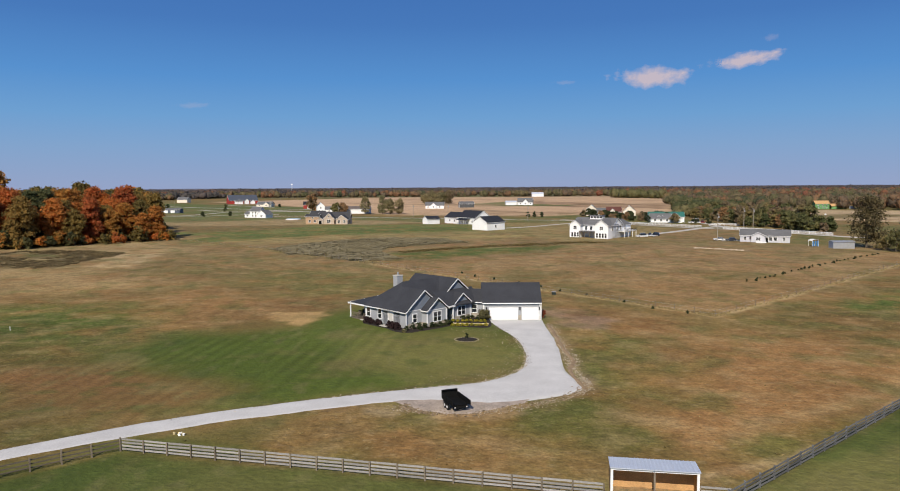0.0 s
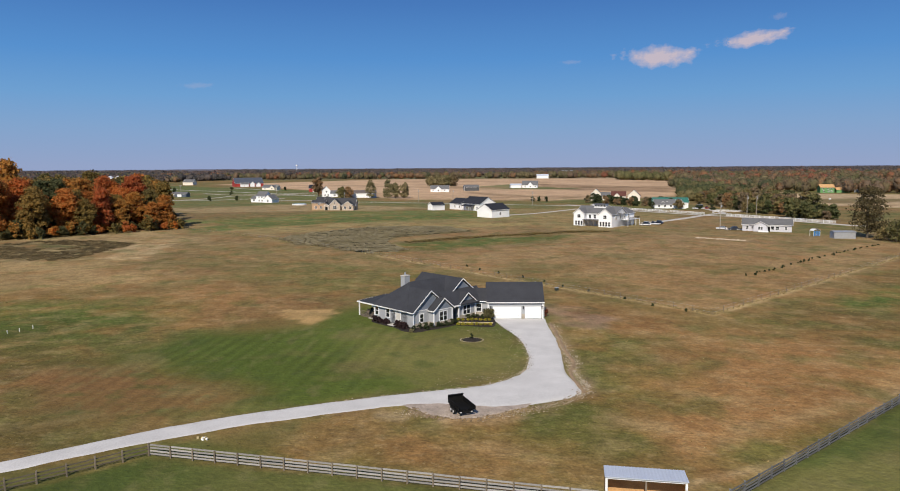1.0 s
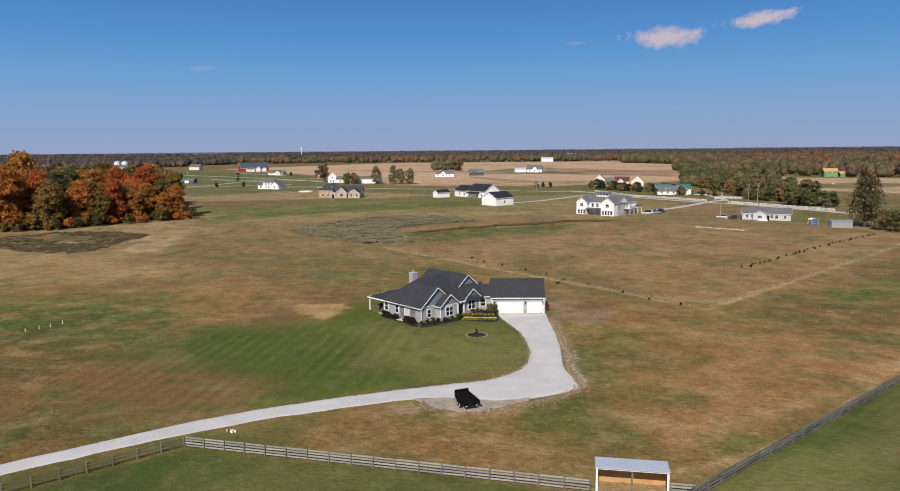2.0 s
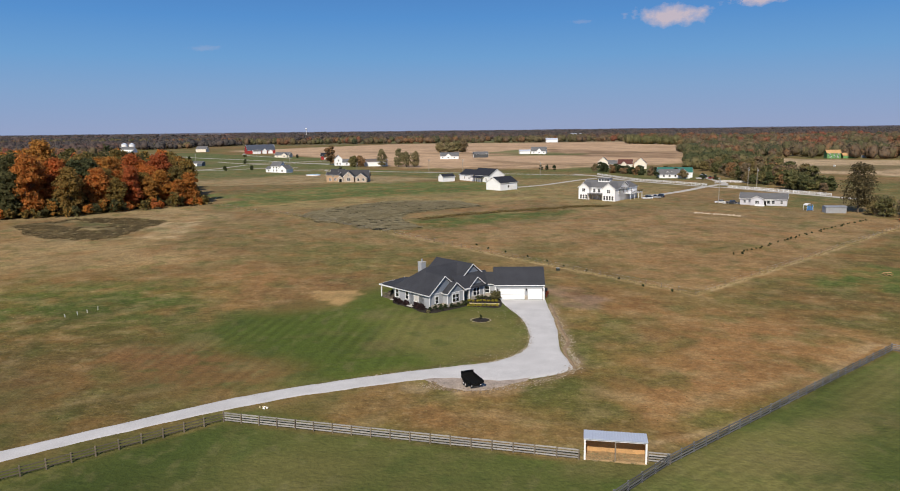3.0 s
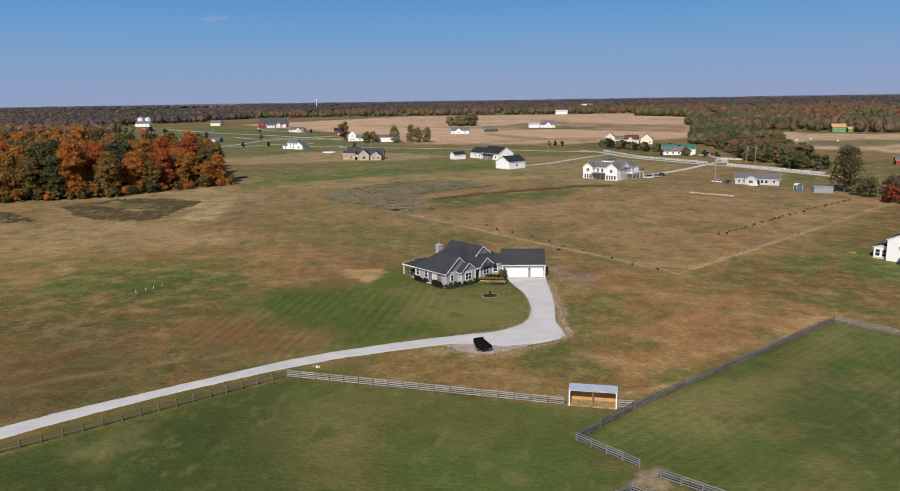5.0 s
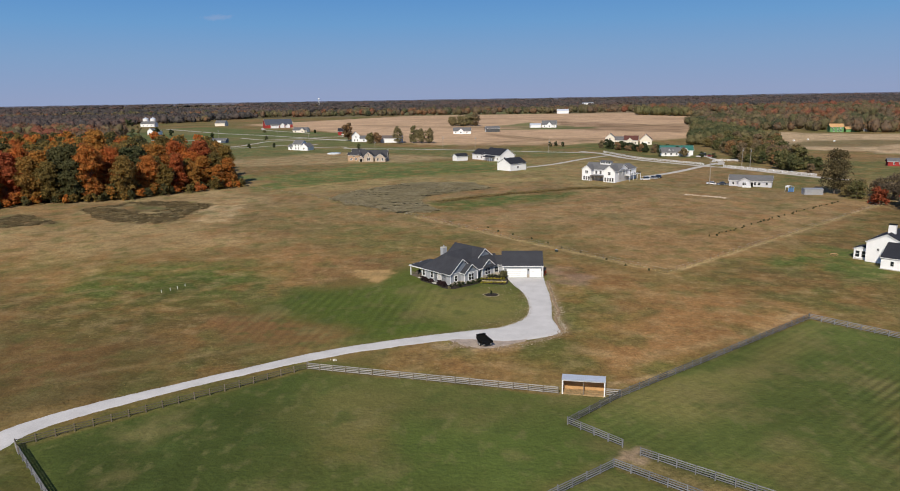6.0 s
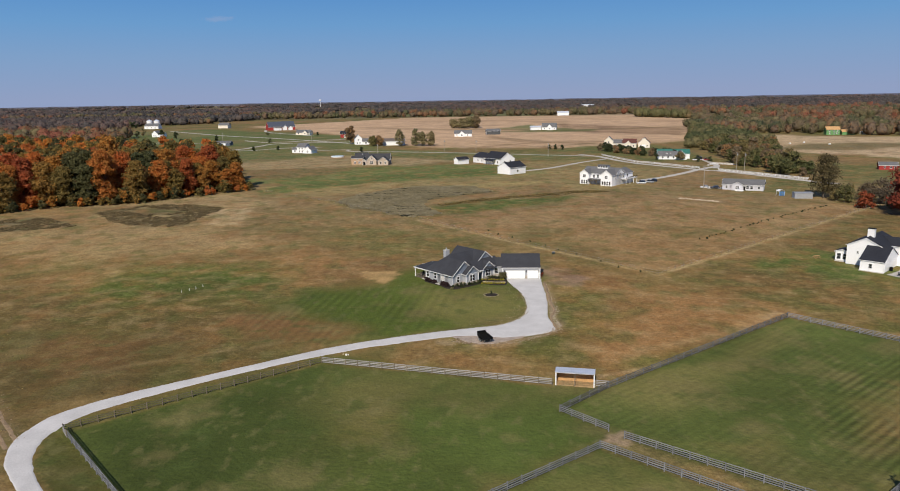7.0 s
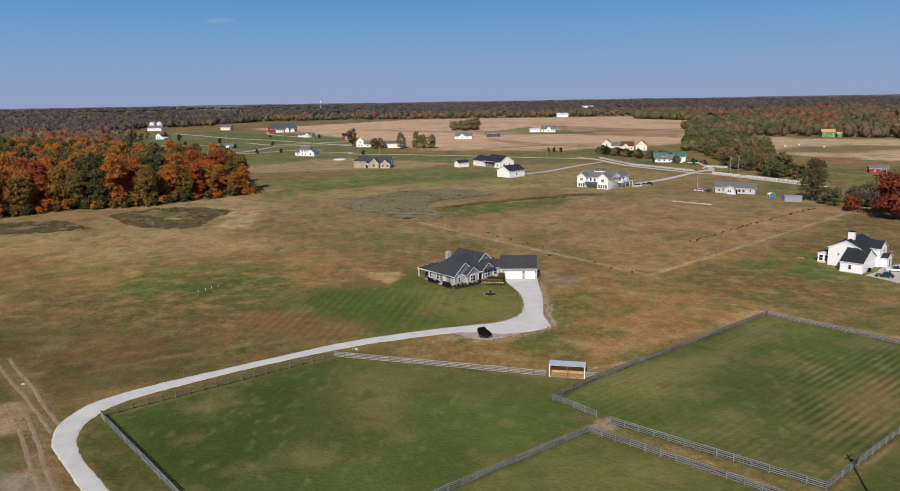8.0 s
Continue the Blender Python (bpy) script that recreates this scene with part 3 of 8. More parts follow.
lay((0.40, 0.295, 0.175), along(X, Y, [(20, 55.5), (30, 60), (40, 67.5), (66, 94.5), (90, 75)], 1.0, 0.7) * 0.75)
lay((0.30, 0.215, 0.12), area(X, Y, [(10.5, 49.6), (18.6, 48.2), (19, 53), (12, 54.4)], 0.8, 1.0, 73) * 0.9)
lay((0.16, 0.16, 0.07), along(X, Y, [(-136, 324), (-70, 262), (-26, 221)], 3, 1.5) * 0.5)
lay((0.48, 0.40, 0.30), along(X, Y, [(91.6, 276.6), (98, 272.5), (105.6, 265.3)], 2.4, 1.6) * 0.5)
lay((0.20, 0.145, 0.09), along(X, Y, [(15.2, 118), (15.4, 108), (15.4, 100), (15.2, 92), (16, 85), (15.6, 80), (9, 75), (2, 72.4), (-6, 72.6)], 1.1, 0.6) * 0.8)
lay((0.10, 0.085, 0.045), along(X, Y, [(4.4, 119), (8.0, 107.5), (8.7, 99), (8.2, 92.5), (6.4, 88), (-5, 81.5), (-31, 70)], 0.5, 0.4) * 0.7)
lay((0.40, 0.30, 0.16), along(X, Y, [(19.6, 114.5), (33, 113), (41, 108), (48, 105.5), (63, 106)], 1.0, 0.8) * 0.35)
NEAR_W = [(-130, 84), (-60, 74), (-50, 57), (-67, 42), (-73, 26), (-60, 8), (-140, -10)]
lay((0.085, 0.066, 0.027), area(X, Y, [(-125, 78), (-60, 68), (-50, 55), (-68, 40), (-73, 26), (-60, 8), (-140, -10)], 8, 6, 64) * 0.9)
lay((0.165, 0.086, 0.04), area(X, Y, [(-93.6, 55.6), (-98.6, 67.2), (-92.7, 77), (-80.8, 73.3), (-72, 75.4), (-56.3, 68.2), (-59.1, 59.6), (-73, 57.7), (-82.6, 59)], 4, 5, 36) * 0.85)
lay((0.245, 0.13, 0.058), area(X, Y, [(-59.3, 86.1), (-46.7, 90.6), (-40, 83), (-43.3, 77.8), (-53.1, 77.7)], 3, 3, 37) * 0.7)
lay((0.085, 0.10, 0.03), area(X, Y, [(-118, 76.5), (-111.4, 82.9), (-98.4, 81), (-101, 69), (-110, 63)], 4, 4, 38) * 0.75)
lay((0.07, 0.085, 0.025), area(X, Y, [(-93.5, 51.5), (-94.5, 57.5), (-86, 48.6), (-88.3, 47.3)], 1, 1.2, 39) * 0.8)
TRACKS = [[(-101, 58), (-94.8, 51.2), (-87, 43.5), (-80.7, 37.4), (-69.4, 25.7)], [(-98, 58), (-91.5, 51), (-84, 43.6), (-77.5, 36.4), (-69, 27.6)], [(-84, 36), (-80.7, 32.7), (-74, 25), (-67.9, 17.4), (-60.8, 9), (-54, 1)], [(-82, 36), (-78, 32.4), (-71.4, 24.6), (-65.4, 17), (-58.4, 8.6)]]
SOIL = [(-86, 36), (-79.7, 33.5), (-74.8, 25.3), (-67.7, 19), (-63.4, 14), (-59, 9), (-45, -6), (-100, -12), (-104, 25)]
lay((0.205, 0.145, 0.09), area(X, Y, SOIL, 1.6, 2.5, 35) * smooth(0.2, 0.5, lattice(X, Y, 6, 40)) * 0.95)
for track in TRACKS:
    lay((0.25, 0.18, 0.105), along(X, Y, track, 1.6, 1.2) * 0.6)
lay((0.37, 0.27, 0.17), area(X, Y, [(-84, 36), (-77, 31), (-74, 27), (-80, 22), (-92, 30)], 1.5, 2, 88) * 0.8)
lay((0.29, 0.25, 0.205), area(X, Y, [(-70, 14), (-62, 12), (-58, 6), (-70, 2)], 1.2, 2, 89) * 0.8)
lay((0.085, 0.08, 0.032), area(X, Y, [(-74, 24.5), (-68, 19), (-66, 14), (-72, 14), (-80, 22)], 1.0, 1.6, 91) * 0.7)
lay((0.10, 0.072, 0.028), area(X, Y, [(-125, 108), (-60, 104), (-40, 86), (-33, 71), (-60, 49), (-120, 60)], 9, 7, 77) * 0.6)
lay((0.19, 0.108, 0.05), area(X, Y, [(-60, 88), (-47, 91), (-31, 86), (-27, 79), (-33, 72), (-49, 73)], 4, 5, 78) * 0.7)
lay((0.085, 0.082, 0.026), area(X, Y, [(-68, 66), (-40, 69), (-31, 66), (-52, 52), (-62, 46)], 3, 4, 79) * 0.6)
lay((0.23, 0.175, 0.085), along(X, Y, [(-92, 49), (-78, 52), (-66, 59), (-52, 67), (-42, 71)], 1.6, 1.4) * smooth(0.35, 0.65, lattice(X, Y, 3, 80)) * 0.7)
lay((0.07, 0.092, 0.024), area(X, Y, [(-92, 120), (-62, 126), (-44, 112), (-38, 96), (-56, 98), (-80, 104)], 7, 6, 81) * 0.55)
lay((0.18, 0.112, 0.05), area(X, Y, [(-53, 133), (-37, 145), (-21, 131), (-28, 118), (-38, 113)], 5, 5, 82) * 0.7)
# paddocks
green_mix = lattice(X, Y, 17, 41) * 0.6 + lattice(X, Y, 6, 42) * 0.4
for pts in (PADDOCK_W, PADDOCK_E, PADDOCK_S, PADDOCK_FAR):
    a = area(X, Y, pts, 0.7)
    lay(C_PAD, a)
    lay((0.15, 0.145, 0.05), a * smooth(0.5, 0.78, green_mix) * 0.7)
    lay((0.058, 0.082, 0.024), a * smooth(0.5, 0.25, green_mix) * 0.7)
lay((0.068, 0.096, 0.023), area(X, Y, PADDOCK_W, 0.7) * 0.6)
lay((0.092, 0.128, 0.032), area(X, Y, [(-12, 55), (12, 50), (18, 40), (14.5, 31), (1, 19), (-11, 30)], 5, 4, 83) * 0.65)
lay((0.155, 0.135, 0.052), area(X, Y, [(-30, 57), (-10, 53), (-15, 42), (-27, 35), (-36, 46)], 4, 5, 84) * 0.5)
lay((0.05, 0.068, 0.019), area(X, Y, [(-64, 31), (-31, 59), (-22, 40), (-20, 0), (-42, 8)], 9, 5, 70) * 0.45)
lay((0.165, 0.14, 0.05), area(X, Y, [(-23, 31), (-21, 43), (-11.5, 40), (-12, 29)], 2.5, 3, 85) * 0.5)
lay((0.15, 0.125, 0.048), area(X, Y, [(2, 20), (12, 28.5), (15, 29.5), (-4, 11.5), (-8, 9)], 1.5, 2, 86) * 0.6)
lay((0.046, 0.064, 0.017), area(X, Y, [(-64, 31), (-45, 47), (-33, 36), (-36, 5)], 6, 3, 76) * 0.7)
lay((0.102, 0.13, 0.036), area(X, Y, PADDOCK_E, 0.7) * 0.55)
lay((0.12, 0.115, 0.042), area(X, Y, [(-30, 59), (8, 50), (2, 40), (-22, 46)], 6, 5, 65) * 0.6)
lay((0.19, 0.165, 0.065), area(X, Y, [(21, 50), (64, 87), (60, 72), (44, 54), (27, 43)], 4, 5, 66) * 0.6)
lay((0.066, 0.084, 0.024), area(X, Y, [(50, 58), (70, 76), (90, 62), (64, 32), (46, 20), (36, 34)], 9, 6, 67) * 0.65)
lay((0.16, 0.13, 0.052), area(X, Y, [(32, 30), (40, 34), (52, 28), (56, 22), (46, 14), (36, 22)], 3, 4, 68) * 0.6)
STRIP = [(-65.4, 33), (-64.4, 31.4), (-31.2, 60.4), (-20, 58), (-20, 70), (-30, 65.5), (-49.6, 51.3), (-59.5, 42), (-64.2, 36.7)]
lay((0.092, 0.098, 0.03), area(X, Y, STRIP, 3.0, 3, 69) * 0.7)
lay((0.23, 0.15, 0.068), area(X, Y, [(56, 36), (70, 54), (78, 52), (70, 38), (60, 29), (54, 26)], 4, 3, 74) * 0.6)
lay((0.066, 0.085, 0.026), area(X, Y, [(34, 24), (40, 30), (58, 30), (47, 15)], 4, 3, 75) * 0.6)
lay((0.062, 0.074, 0.023), area(X, Y, PADDOCK_FAR, 2) * 0.7)
lay((0.09, 0.105, 0.028), along(X, Y, [(-66.5, 32), (-60, 37), (-31, 62.5), (-18, 60)], 3.2, 1.2) * 0.85)
VERGE = [(-65, 30.5), (-62.6, 29.3), (-42.4, 9), (-24, -10), (-34, -10), (-51, 9.4), (-58.2, 16.2), (-62.9, 21.6), (-65.6, 28)]
lay((0.07, 0.076, 0.023), area(X, Y, VERGE, 0.6) * 0.95)
lay((0.165, 0.15, 0.065), area(X, Y, [(16.5, 30), (36, 13.5), (44, 13.5), (21, 31.5)], 0.8, 1, 44) * 0.7)
lay((0.33, 0.25, 0.18), area(X, Y, [(15.5, 30.5), (18.5, 33.8), (21, 34.5), (21.5, 31.5), (18.5, 30)], 0.5, 0.8, 45) * 0.9)
lay((0.18, 0.155, 0.07), area(X, Y, [(10, 54), (20, 53), (21, 48), (16, 46), (10, 48)], 1.5, 1.5, 46) * 0.5)
# dark strips along the fences: their shade put into the grass colour
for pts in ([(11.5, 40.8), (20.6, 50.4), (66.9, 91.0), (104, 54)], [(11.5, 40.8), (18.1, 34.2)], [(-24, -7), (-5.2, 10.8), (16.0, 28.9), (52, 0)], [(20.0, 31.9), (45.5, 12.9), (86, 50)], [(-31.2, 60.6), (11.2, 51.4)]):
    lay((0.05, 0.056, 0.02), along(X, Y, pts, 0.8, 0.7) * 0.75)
# farmland towards the horizon
lay((0.115, 0.135, 0.045), area(X, Y, SUBURB, 8, 8, 47))
lay((0.20, 0.155, 0.07), area(X, Y, SUBURB, 8) * smooth(0.55, 0.75, lattice(X, Y, 45, 48)) * 0.6)
lay(C_CORN, area(X, Y, CORN, 6, 5, 49))
lay((0.20, 0.125, 0.07), area(X, Y, [(119, 1223), (182, 1146), (289, 1016), (246, 854), (196, 885), (134, 919), (107, 965)], 8, 6, 108) * (0.55 + 0.45 * smooth(0.4, 0.6, lattice(X * 0.3, Y, 9, 109))) * 0.85)
lay((0.13, 0.15, 0.05), area(X, Y, [(2, 1024), (76, 1186), (82, 1123), (131, 1026), (110, 949), (76, 984), (27, 1004)], 7, 4, 110) * 0.85)
for swale in ([(-34, 607), (-4, 670), (26, 709), (71, 734), (125, 740)], [(5, 854), (25, 784), (46, 745)]):
    lay((0.21, 0.135, 0.07), along(X, Y, swale, 14.0, 9.0) * 0.7)
lay((0.115, 0.15, 0.045), area(X, Y, [(72, 642), (102, 681), (118, 672), (113, 607), (81, 601)], 5, 3, 111) * 0.85)
lay((0.33, 0.215, 0.12), area(X, Y, CORN, 6) * smooth(0.55, 0.8, lattice(X * 0.35, Y, 40, 50)) * 0.5)
lay((0.20, 0.14, 0.07), along(X, Y, [(-200, 1123), (-74, 1040), (112, 990), (303, 1065)], 26, 10) * 0.6)
for pts in ([(27, 812), (70, 735), (125, 700)], [(20, 660), (62, 672), (112, 716)]):
    lay((0.17, 0.125, 0.065), along(X, Y, pts, 10, 5) * 0.7)
lay((0.11, 0.12, 0.04), area(X, Y, [(0, 955), (60, 985), (160, 1010), (150, 960), (60, 940)], 8) * 0.9)
lay((0.10, 0.118, 0.035), area(X, Y, [(60, 615), (100, 670), (175, 690), (180, 590), (175, 470), (150, 470), (120, 480), (96, 560)], 6) * 0.9)
lay((0.50, 0.36, 0.215), area(X, Y, [(265, 580), (252, 582), (347, 845), (384, 800), (470, 768), (640, 700), (420, 560), (314, 489), (293, 538)], 8, 8, 51))
lay((0.15, 0.12, 0.055), area(X, Y, [(262, 600), (275, 640), (330, 690), (480, 690), (420, 640), (340, 600)], 10, 12, 52) * 0.9)
lay((0.105, 0.115, 0.035), area(X, Y, [(190, 330), (215, 430), (330, 460), (380, 330)], 10, 8, 53) * 0.8)
lay((0.12, 0.125, 0.04), area(X, Y, [(122, 296), (150, 286), (178, 330), (172, 350), (140, 345)], 4, 3, 54) * 0.8)
lay((0.30, 0.185, 0.085), area(X, Y, [(30, 155), (47, 134), (105, 193), (150, 240), (95, 262), (45, 235), (22, 190)], 8, 6, 106) * smooth(0.35, 0.65, lattice(X * 0.5, Y, 9, 107)) * 0.3)
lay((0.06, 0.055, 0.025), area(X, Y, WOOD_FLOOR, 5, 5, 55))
far_ = smooth(1600, 1720, Y + 0.15 * np.abs(X))
lay((0.10, 0.085, 0.045), far_)
lay((0.30, 0.22, 0.13), far_ * smooth(0.56, 0.66, lattice(X * 0.45, Y, 150, 56)))
lay((0.14, 0.14, 0.06), far_ * smooth(0.60, 0.70, lattice(X * 0.4, Y, 120, 57)))

lay((0.41, 0.275, 0.13), area(X, Y, [(-35.8, 126.9), (-33.8, 130.6), (-26.7, 129.7), (-24, 125.3), (-26, 120), (-27, 116), (-29.5, 120.5), (-32.8, 121.7)], 0.7, 1.2, 33) * 0.95)
# tint by distance: warmer near, bluer far off, haze put into the colour
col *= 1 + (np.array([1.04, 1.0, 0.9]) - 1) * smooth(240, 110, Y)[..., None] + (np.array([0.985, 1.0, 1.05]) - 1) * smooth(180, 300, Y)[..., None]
stripe = area(X, Y, STRIPED, 8, 4, 61)
pad_stripe = area(X, Y, [(46, 22), (56, 42), (66, 64), (84, 66), (94, 52), (70, 35), (52, 19)], 5, 3, 62) + 0.22 * area(X, Y, PADDOCK_E, 3)
pad_stripe = np.clip(pad_stripe, 0, 1)
mown = np.clip(area(X, Y, LAWN, 5) + sum(area(X, Y, p, 1) for p in (PADDOCK_W, PADDOCK_E, PADDOCK_S, PADDOCK_FAR, VERGE)) + area(X, Y, STRIP, 5), 0, 1)
dry = (1 - mown) * smooth(900, 500, Y) * (1 - 0.65 * area(X, Y, NEAR_W, 8)) * (1 - 0.6 * area(X, Y, SOIL, 2))
rows_ = area(X, Y, CORN, 6)

ny, nx = X.shape
idx = np.arange(nx * ny).reshape(ny, nx)
quads = np.stack([idx[:-1, :-1], idx[:-1, 1:], idx[1:, 1:], idx[1:, :-1]], -1).reshape(-1, 4)
me = bpy.data.meshes.new("ground")
me.from_pydata(np.stack([X, Y, Z], -1).reshape(-1, 3).tolist(), [], quads.tolist())
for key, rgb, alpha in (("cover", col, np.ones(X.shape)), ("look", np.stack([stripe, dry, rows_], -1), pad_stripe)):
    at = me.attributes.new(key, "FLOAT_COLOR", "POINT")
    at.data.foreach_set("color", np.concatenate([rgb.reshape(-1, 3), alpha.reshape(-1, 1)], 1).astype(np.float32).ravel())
me.shade_smooth()


def ground_material():
    m = bpy.data.materials.new("grassland")
    m.use_nodes = True
    t = m.node_tree
    N, L = t.nodes, t.links
    b = N["Principled BSDF"]
    b.inputs["Roughness"].default_value, b.inputs["Specular IOR Level"].default_value = 0.95, 0.1
    tc = N.new("ShaderNodeTexCoord")
    cov, lk = N.new("ShaderNodeAttribute"), N.new("ShaderNodeAttribute")
    cov.attribute_name, lk.attribute_name = "cover", "look"
    sep = N.new("ShaderNodeSeparateColor")
    L.new(lk.outputs["Color"], sep.inputs[0])

    def grain(scale, detail=3, stretch=None):
        n = N.new("ShaderNodeTexNoise")
        n.inputs["Scale"].default_value, n.inputs["Detail"].default_value = scale, detail
        if stretch:
            mp = N.new("ShaderNodeMapping")
            mp.inputs["Rotation"].default_value, mp.inputs["Scale"].default_value = (0, 0, stretch[2]), (stretch[0], stretch[1], 1)
            L.new(tc.outputs["Object"], mp.inputs[0])
            L.new(mp.outputs[0], n.inputs["Vector"])
        else:
            L.new(tc.outputs["Object"], n.inputs["Vector"])
        return n.outputs[0]

    def span(v, a, c, lo, hi):
        r = N.new("ShaderNodeMapRange")
        for k, q in zip(("From Min", "From Max", "To Min", "To Max"), (a, c, lo, hi)):
            r.inputs[k].default_value = q
        L.new(v, r.inputs["Value"])
        return r.outputs[0]

    def op(kind, a, c):
        q = N.new("ShaderNodeMath")
        q.operation = kind
        for i, s in enumerate((a, c)):
            if isinstance(s, (int, float)):
                q.inputs[i].default_value = s
            else:
                L.new(s, q.inputs[i])
        return q.outputs[0]

    def blend(f, a, c):
        q = N.new("ShaderNodeMix")
        q.data_type = "RGBA"
        L.new(f, q.inputs["Factor"])
        L.new(a, q.inputs["A"])
        if isinstance(c, tuple):
            q.inputs["B"].default_value = (*c, 1)
        else:
            L.new(c, q.inputs["B"])
        return q.outputs["Result"]

    def scaled(c, f):
        q = N.new("ShaderNodeVectorMath")
        q.operation = "SCALE"
        L.new(c, q.inputs[0])
        L.new(f, q.inputs["Scale"])
        return q.outputs[0]

    out = cov.outputs["Color"]
    rough_ = sep.outputs["Green"]
    short = op("SUBTRACT", 1.0, rough_)
    # rust, straw and green drifts in the rough grass
    out = blend(op("MULTIPLY", span(grain(0.11, 4), 0.48, 0.64, 0, 0.5), rough_), out, (0.27, 0.138, 0.052))
    out = blend(op("MULTIPLY", span(grain(0.17, 4, (0.9, 1.1, 0.3)), 0.50, 0.66, 0, 0.34), rough_), out, (0.35, 0.25, 0.12))
    out = blend(op("MULTIPLY", span(grain(0.14, 4, (1.0, 0.8, 0.9)), 0.51, 0.65, 0, 0.5), rough_), out, (0.095, 0.108, 0.03))
    out = blend(op("MULTIPLY", span(grain(0.7, 4, (0.9, 1.1, 0.1)), 0.54, 0.70, 0, 0.22), rough_), out, (0.40, 0.30, 0.155))
    out = blend(op("MULTIPLY", span(grain(0.55, 4), 0.54, 0.68, 0, 0.16), rough_), out, (0.095, 0.085, 0.03))
    # worn and lush patches in the mown grass
    grown = op("MULTIPLY", short, op("SUBTRACT", 1.0, sep.outputs["Blue"]))
    out = blend(op("MULTIPLY", span(grain(0.09, 6), 0.53, 0.66, 0, 0.55), grown), out, (0.18, 0.15, 0.06))
    out = blend(op("MULTIPLY", span(grain(0.35, 6, (1.3, 0.7, 0.7)), 0.55, 0.68, 0, 0.45), grown), out, (0.165, 0.15, 0.06))
    out = blend(op("MULTIPLY", span(grain(0.2, 5), 0.54, 0.66, 0, 0.5), grown), out, (0.062, 0.085, 0.022))
    amp = op("ADD", 0.42, op("MULTIPLY", rough_, 0.58))
    out = scaled(out, op("ADD", 1.0, op("MULTIPLY", amp, span(grain(1.1, 6), 0.32, 0.68, -0.2, 0.2))))
    out = scaled(out, op("ADD", 1.0, op("MULTIPLY", amp, span(grain(3.6, 4), 0.32, 0.68, -0.2, 0.2))))
    out = scaled(out, span(grain(0.05, 4), 0.3, 0.7, 0.84, 1.16))
    # clumps a few steps wide, and pale flecks of straw
    out = scaled(out, op("ADD", 1.0, op("MULTIPLY", amp, span(grain(0.32, 7), 0.36, 0.64, -0.13, 0.13))))
    out = blend(op("MULTIPLY", rough_, op("MULTIPLY", span(grain(2.6, 3), 0.60, 0.70, 0, 0.45), span(grain(0.16, 3), 0.42, 0.6, 0.1, 1))), out, (0.36, 0.28, 0.14))
    # mower lines
    def mower(turn, scale, mask, depth, wander):
        wave = N.new("ShaderNodeTexWave")
        wave.inputs["Scale"].default_value, wave.inputs["Distortion"].default_value = scale, wander
        wave.inputs["Detail Scale"].default_value = 0.35
        mp = N.new("ShaderNodeMapping")
        mp.inputs["Rotation"].default_value = (0, 0, radians(turn))
        L.new(tc.outputs["Object"], mp.inputs[0])
        L.new(mp.outputs[0], wave.inputs["Vector"])
        patch = span(grain(0.06, 3), 0.42, 0.6, 0.25, 1.0)
        return op("ADD", 1.0, op("MULTIPLY", op("MULTIPLY", mask, patch), span(wave.outputs["Fac"], 0, 1, -depth, depth)))

    out = scaled(out, mower(7, 0.14, sep.outputs["Red"], 0.14, 1.6))
    out = scaled(out, mower(48, 0.21, lk.outputs["Alpha"], 0.32, 0.8))
    # stubble rows
    rowgrain = span(grain(0.4, 3, (0.05, 1.0, 0.12)), 0.35, 0.65, -0.14, 0.12)
    out = scaled(out, op("ADD", 1.0, op("MULTIPLY", sep.outputs["Blue"], rowgrain)))
    L.new(out, b.inputs["Base Color"])
    bp = N.new("ShaderNodeBump")
    bp.inputs["Distance"].default_value, bp.inputs["Strength"].default_value = 0.25, 0.7
    L.new(grain(1.6, 5), bp.inputs["Height"])
    L.new(bp.outputs[0], b.inputs["Normal"])
    return m


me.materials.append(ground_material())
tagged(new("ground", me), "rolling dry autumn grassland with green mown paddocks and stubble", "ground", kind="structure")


# ---- driveway and lanes ----
def spline(pts, n):
    """Catmull-Rom through points of the plan."""
    p = [Vector(q) for q in pts]
    p = [2 * p[0] - p[1], *p, 2 * p[-1] - p[-2]]
    out = []
    for i in range(1, len(p) - 2):
        for k in range(n):
            s = k / n
            out.append(0.5 * (2 * p[i] + (p[i + 1] - p[i - 1]) * s + (2 * p[i - 1] - 5 * p[i] + 4 * p[i + 1] - p[i + 2]) * s * s + (3 * p[i] - p[i - 1] - 3 * p[i + 1] + p[i + 2]) * s ** 3))
    out.append(p[-2])
    return out


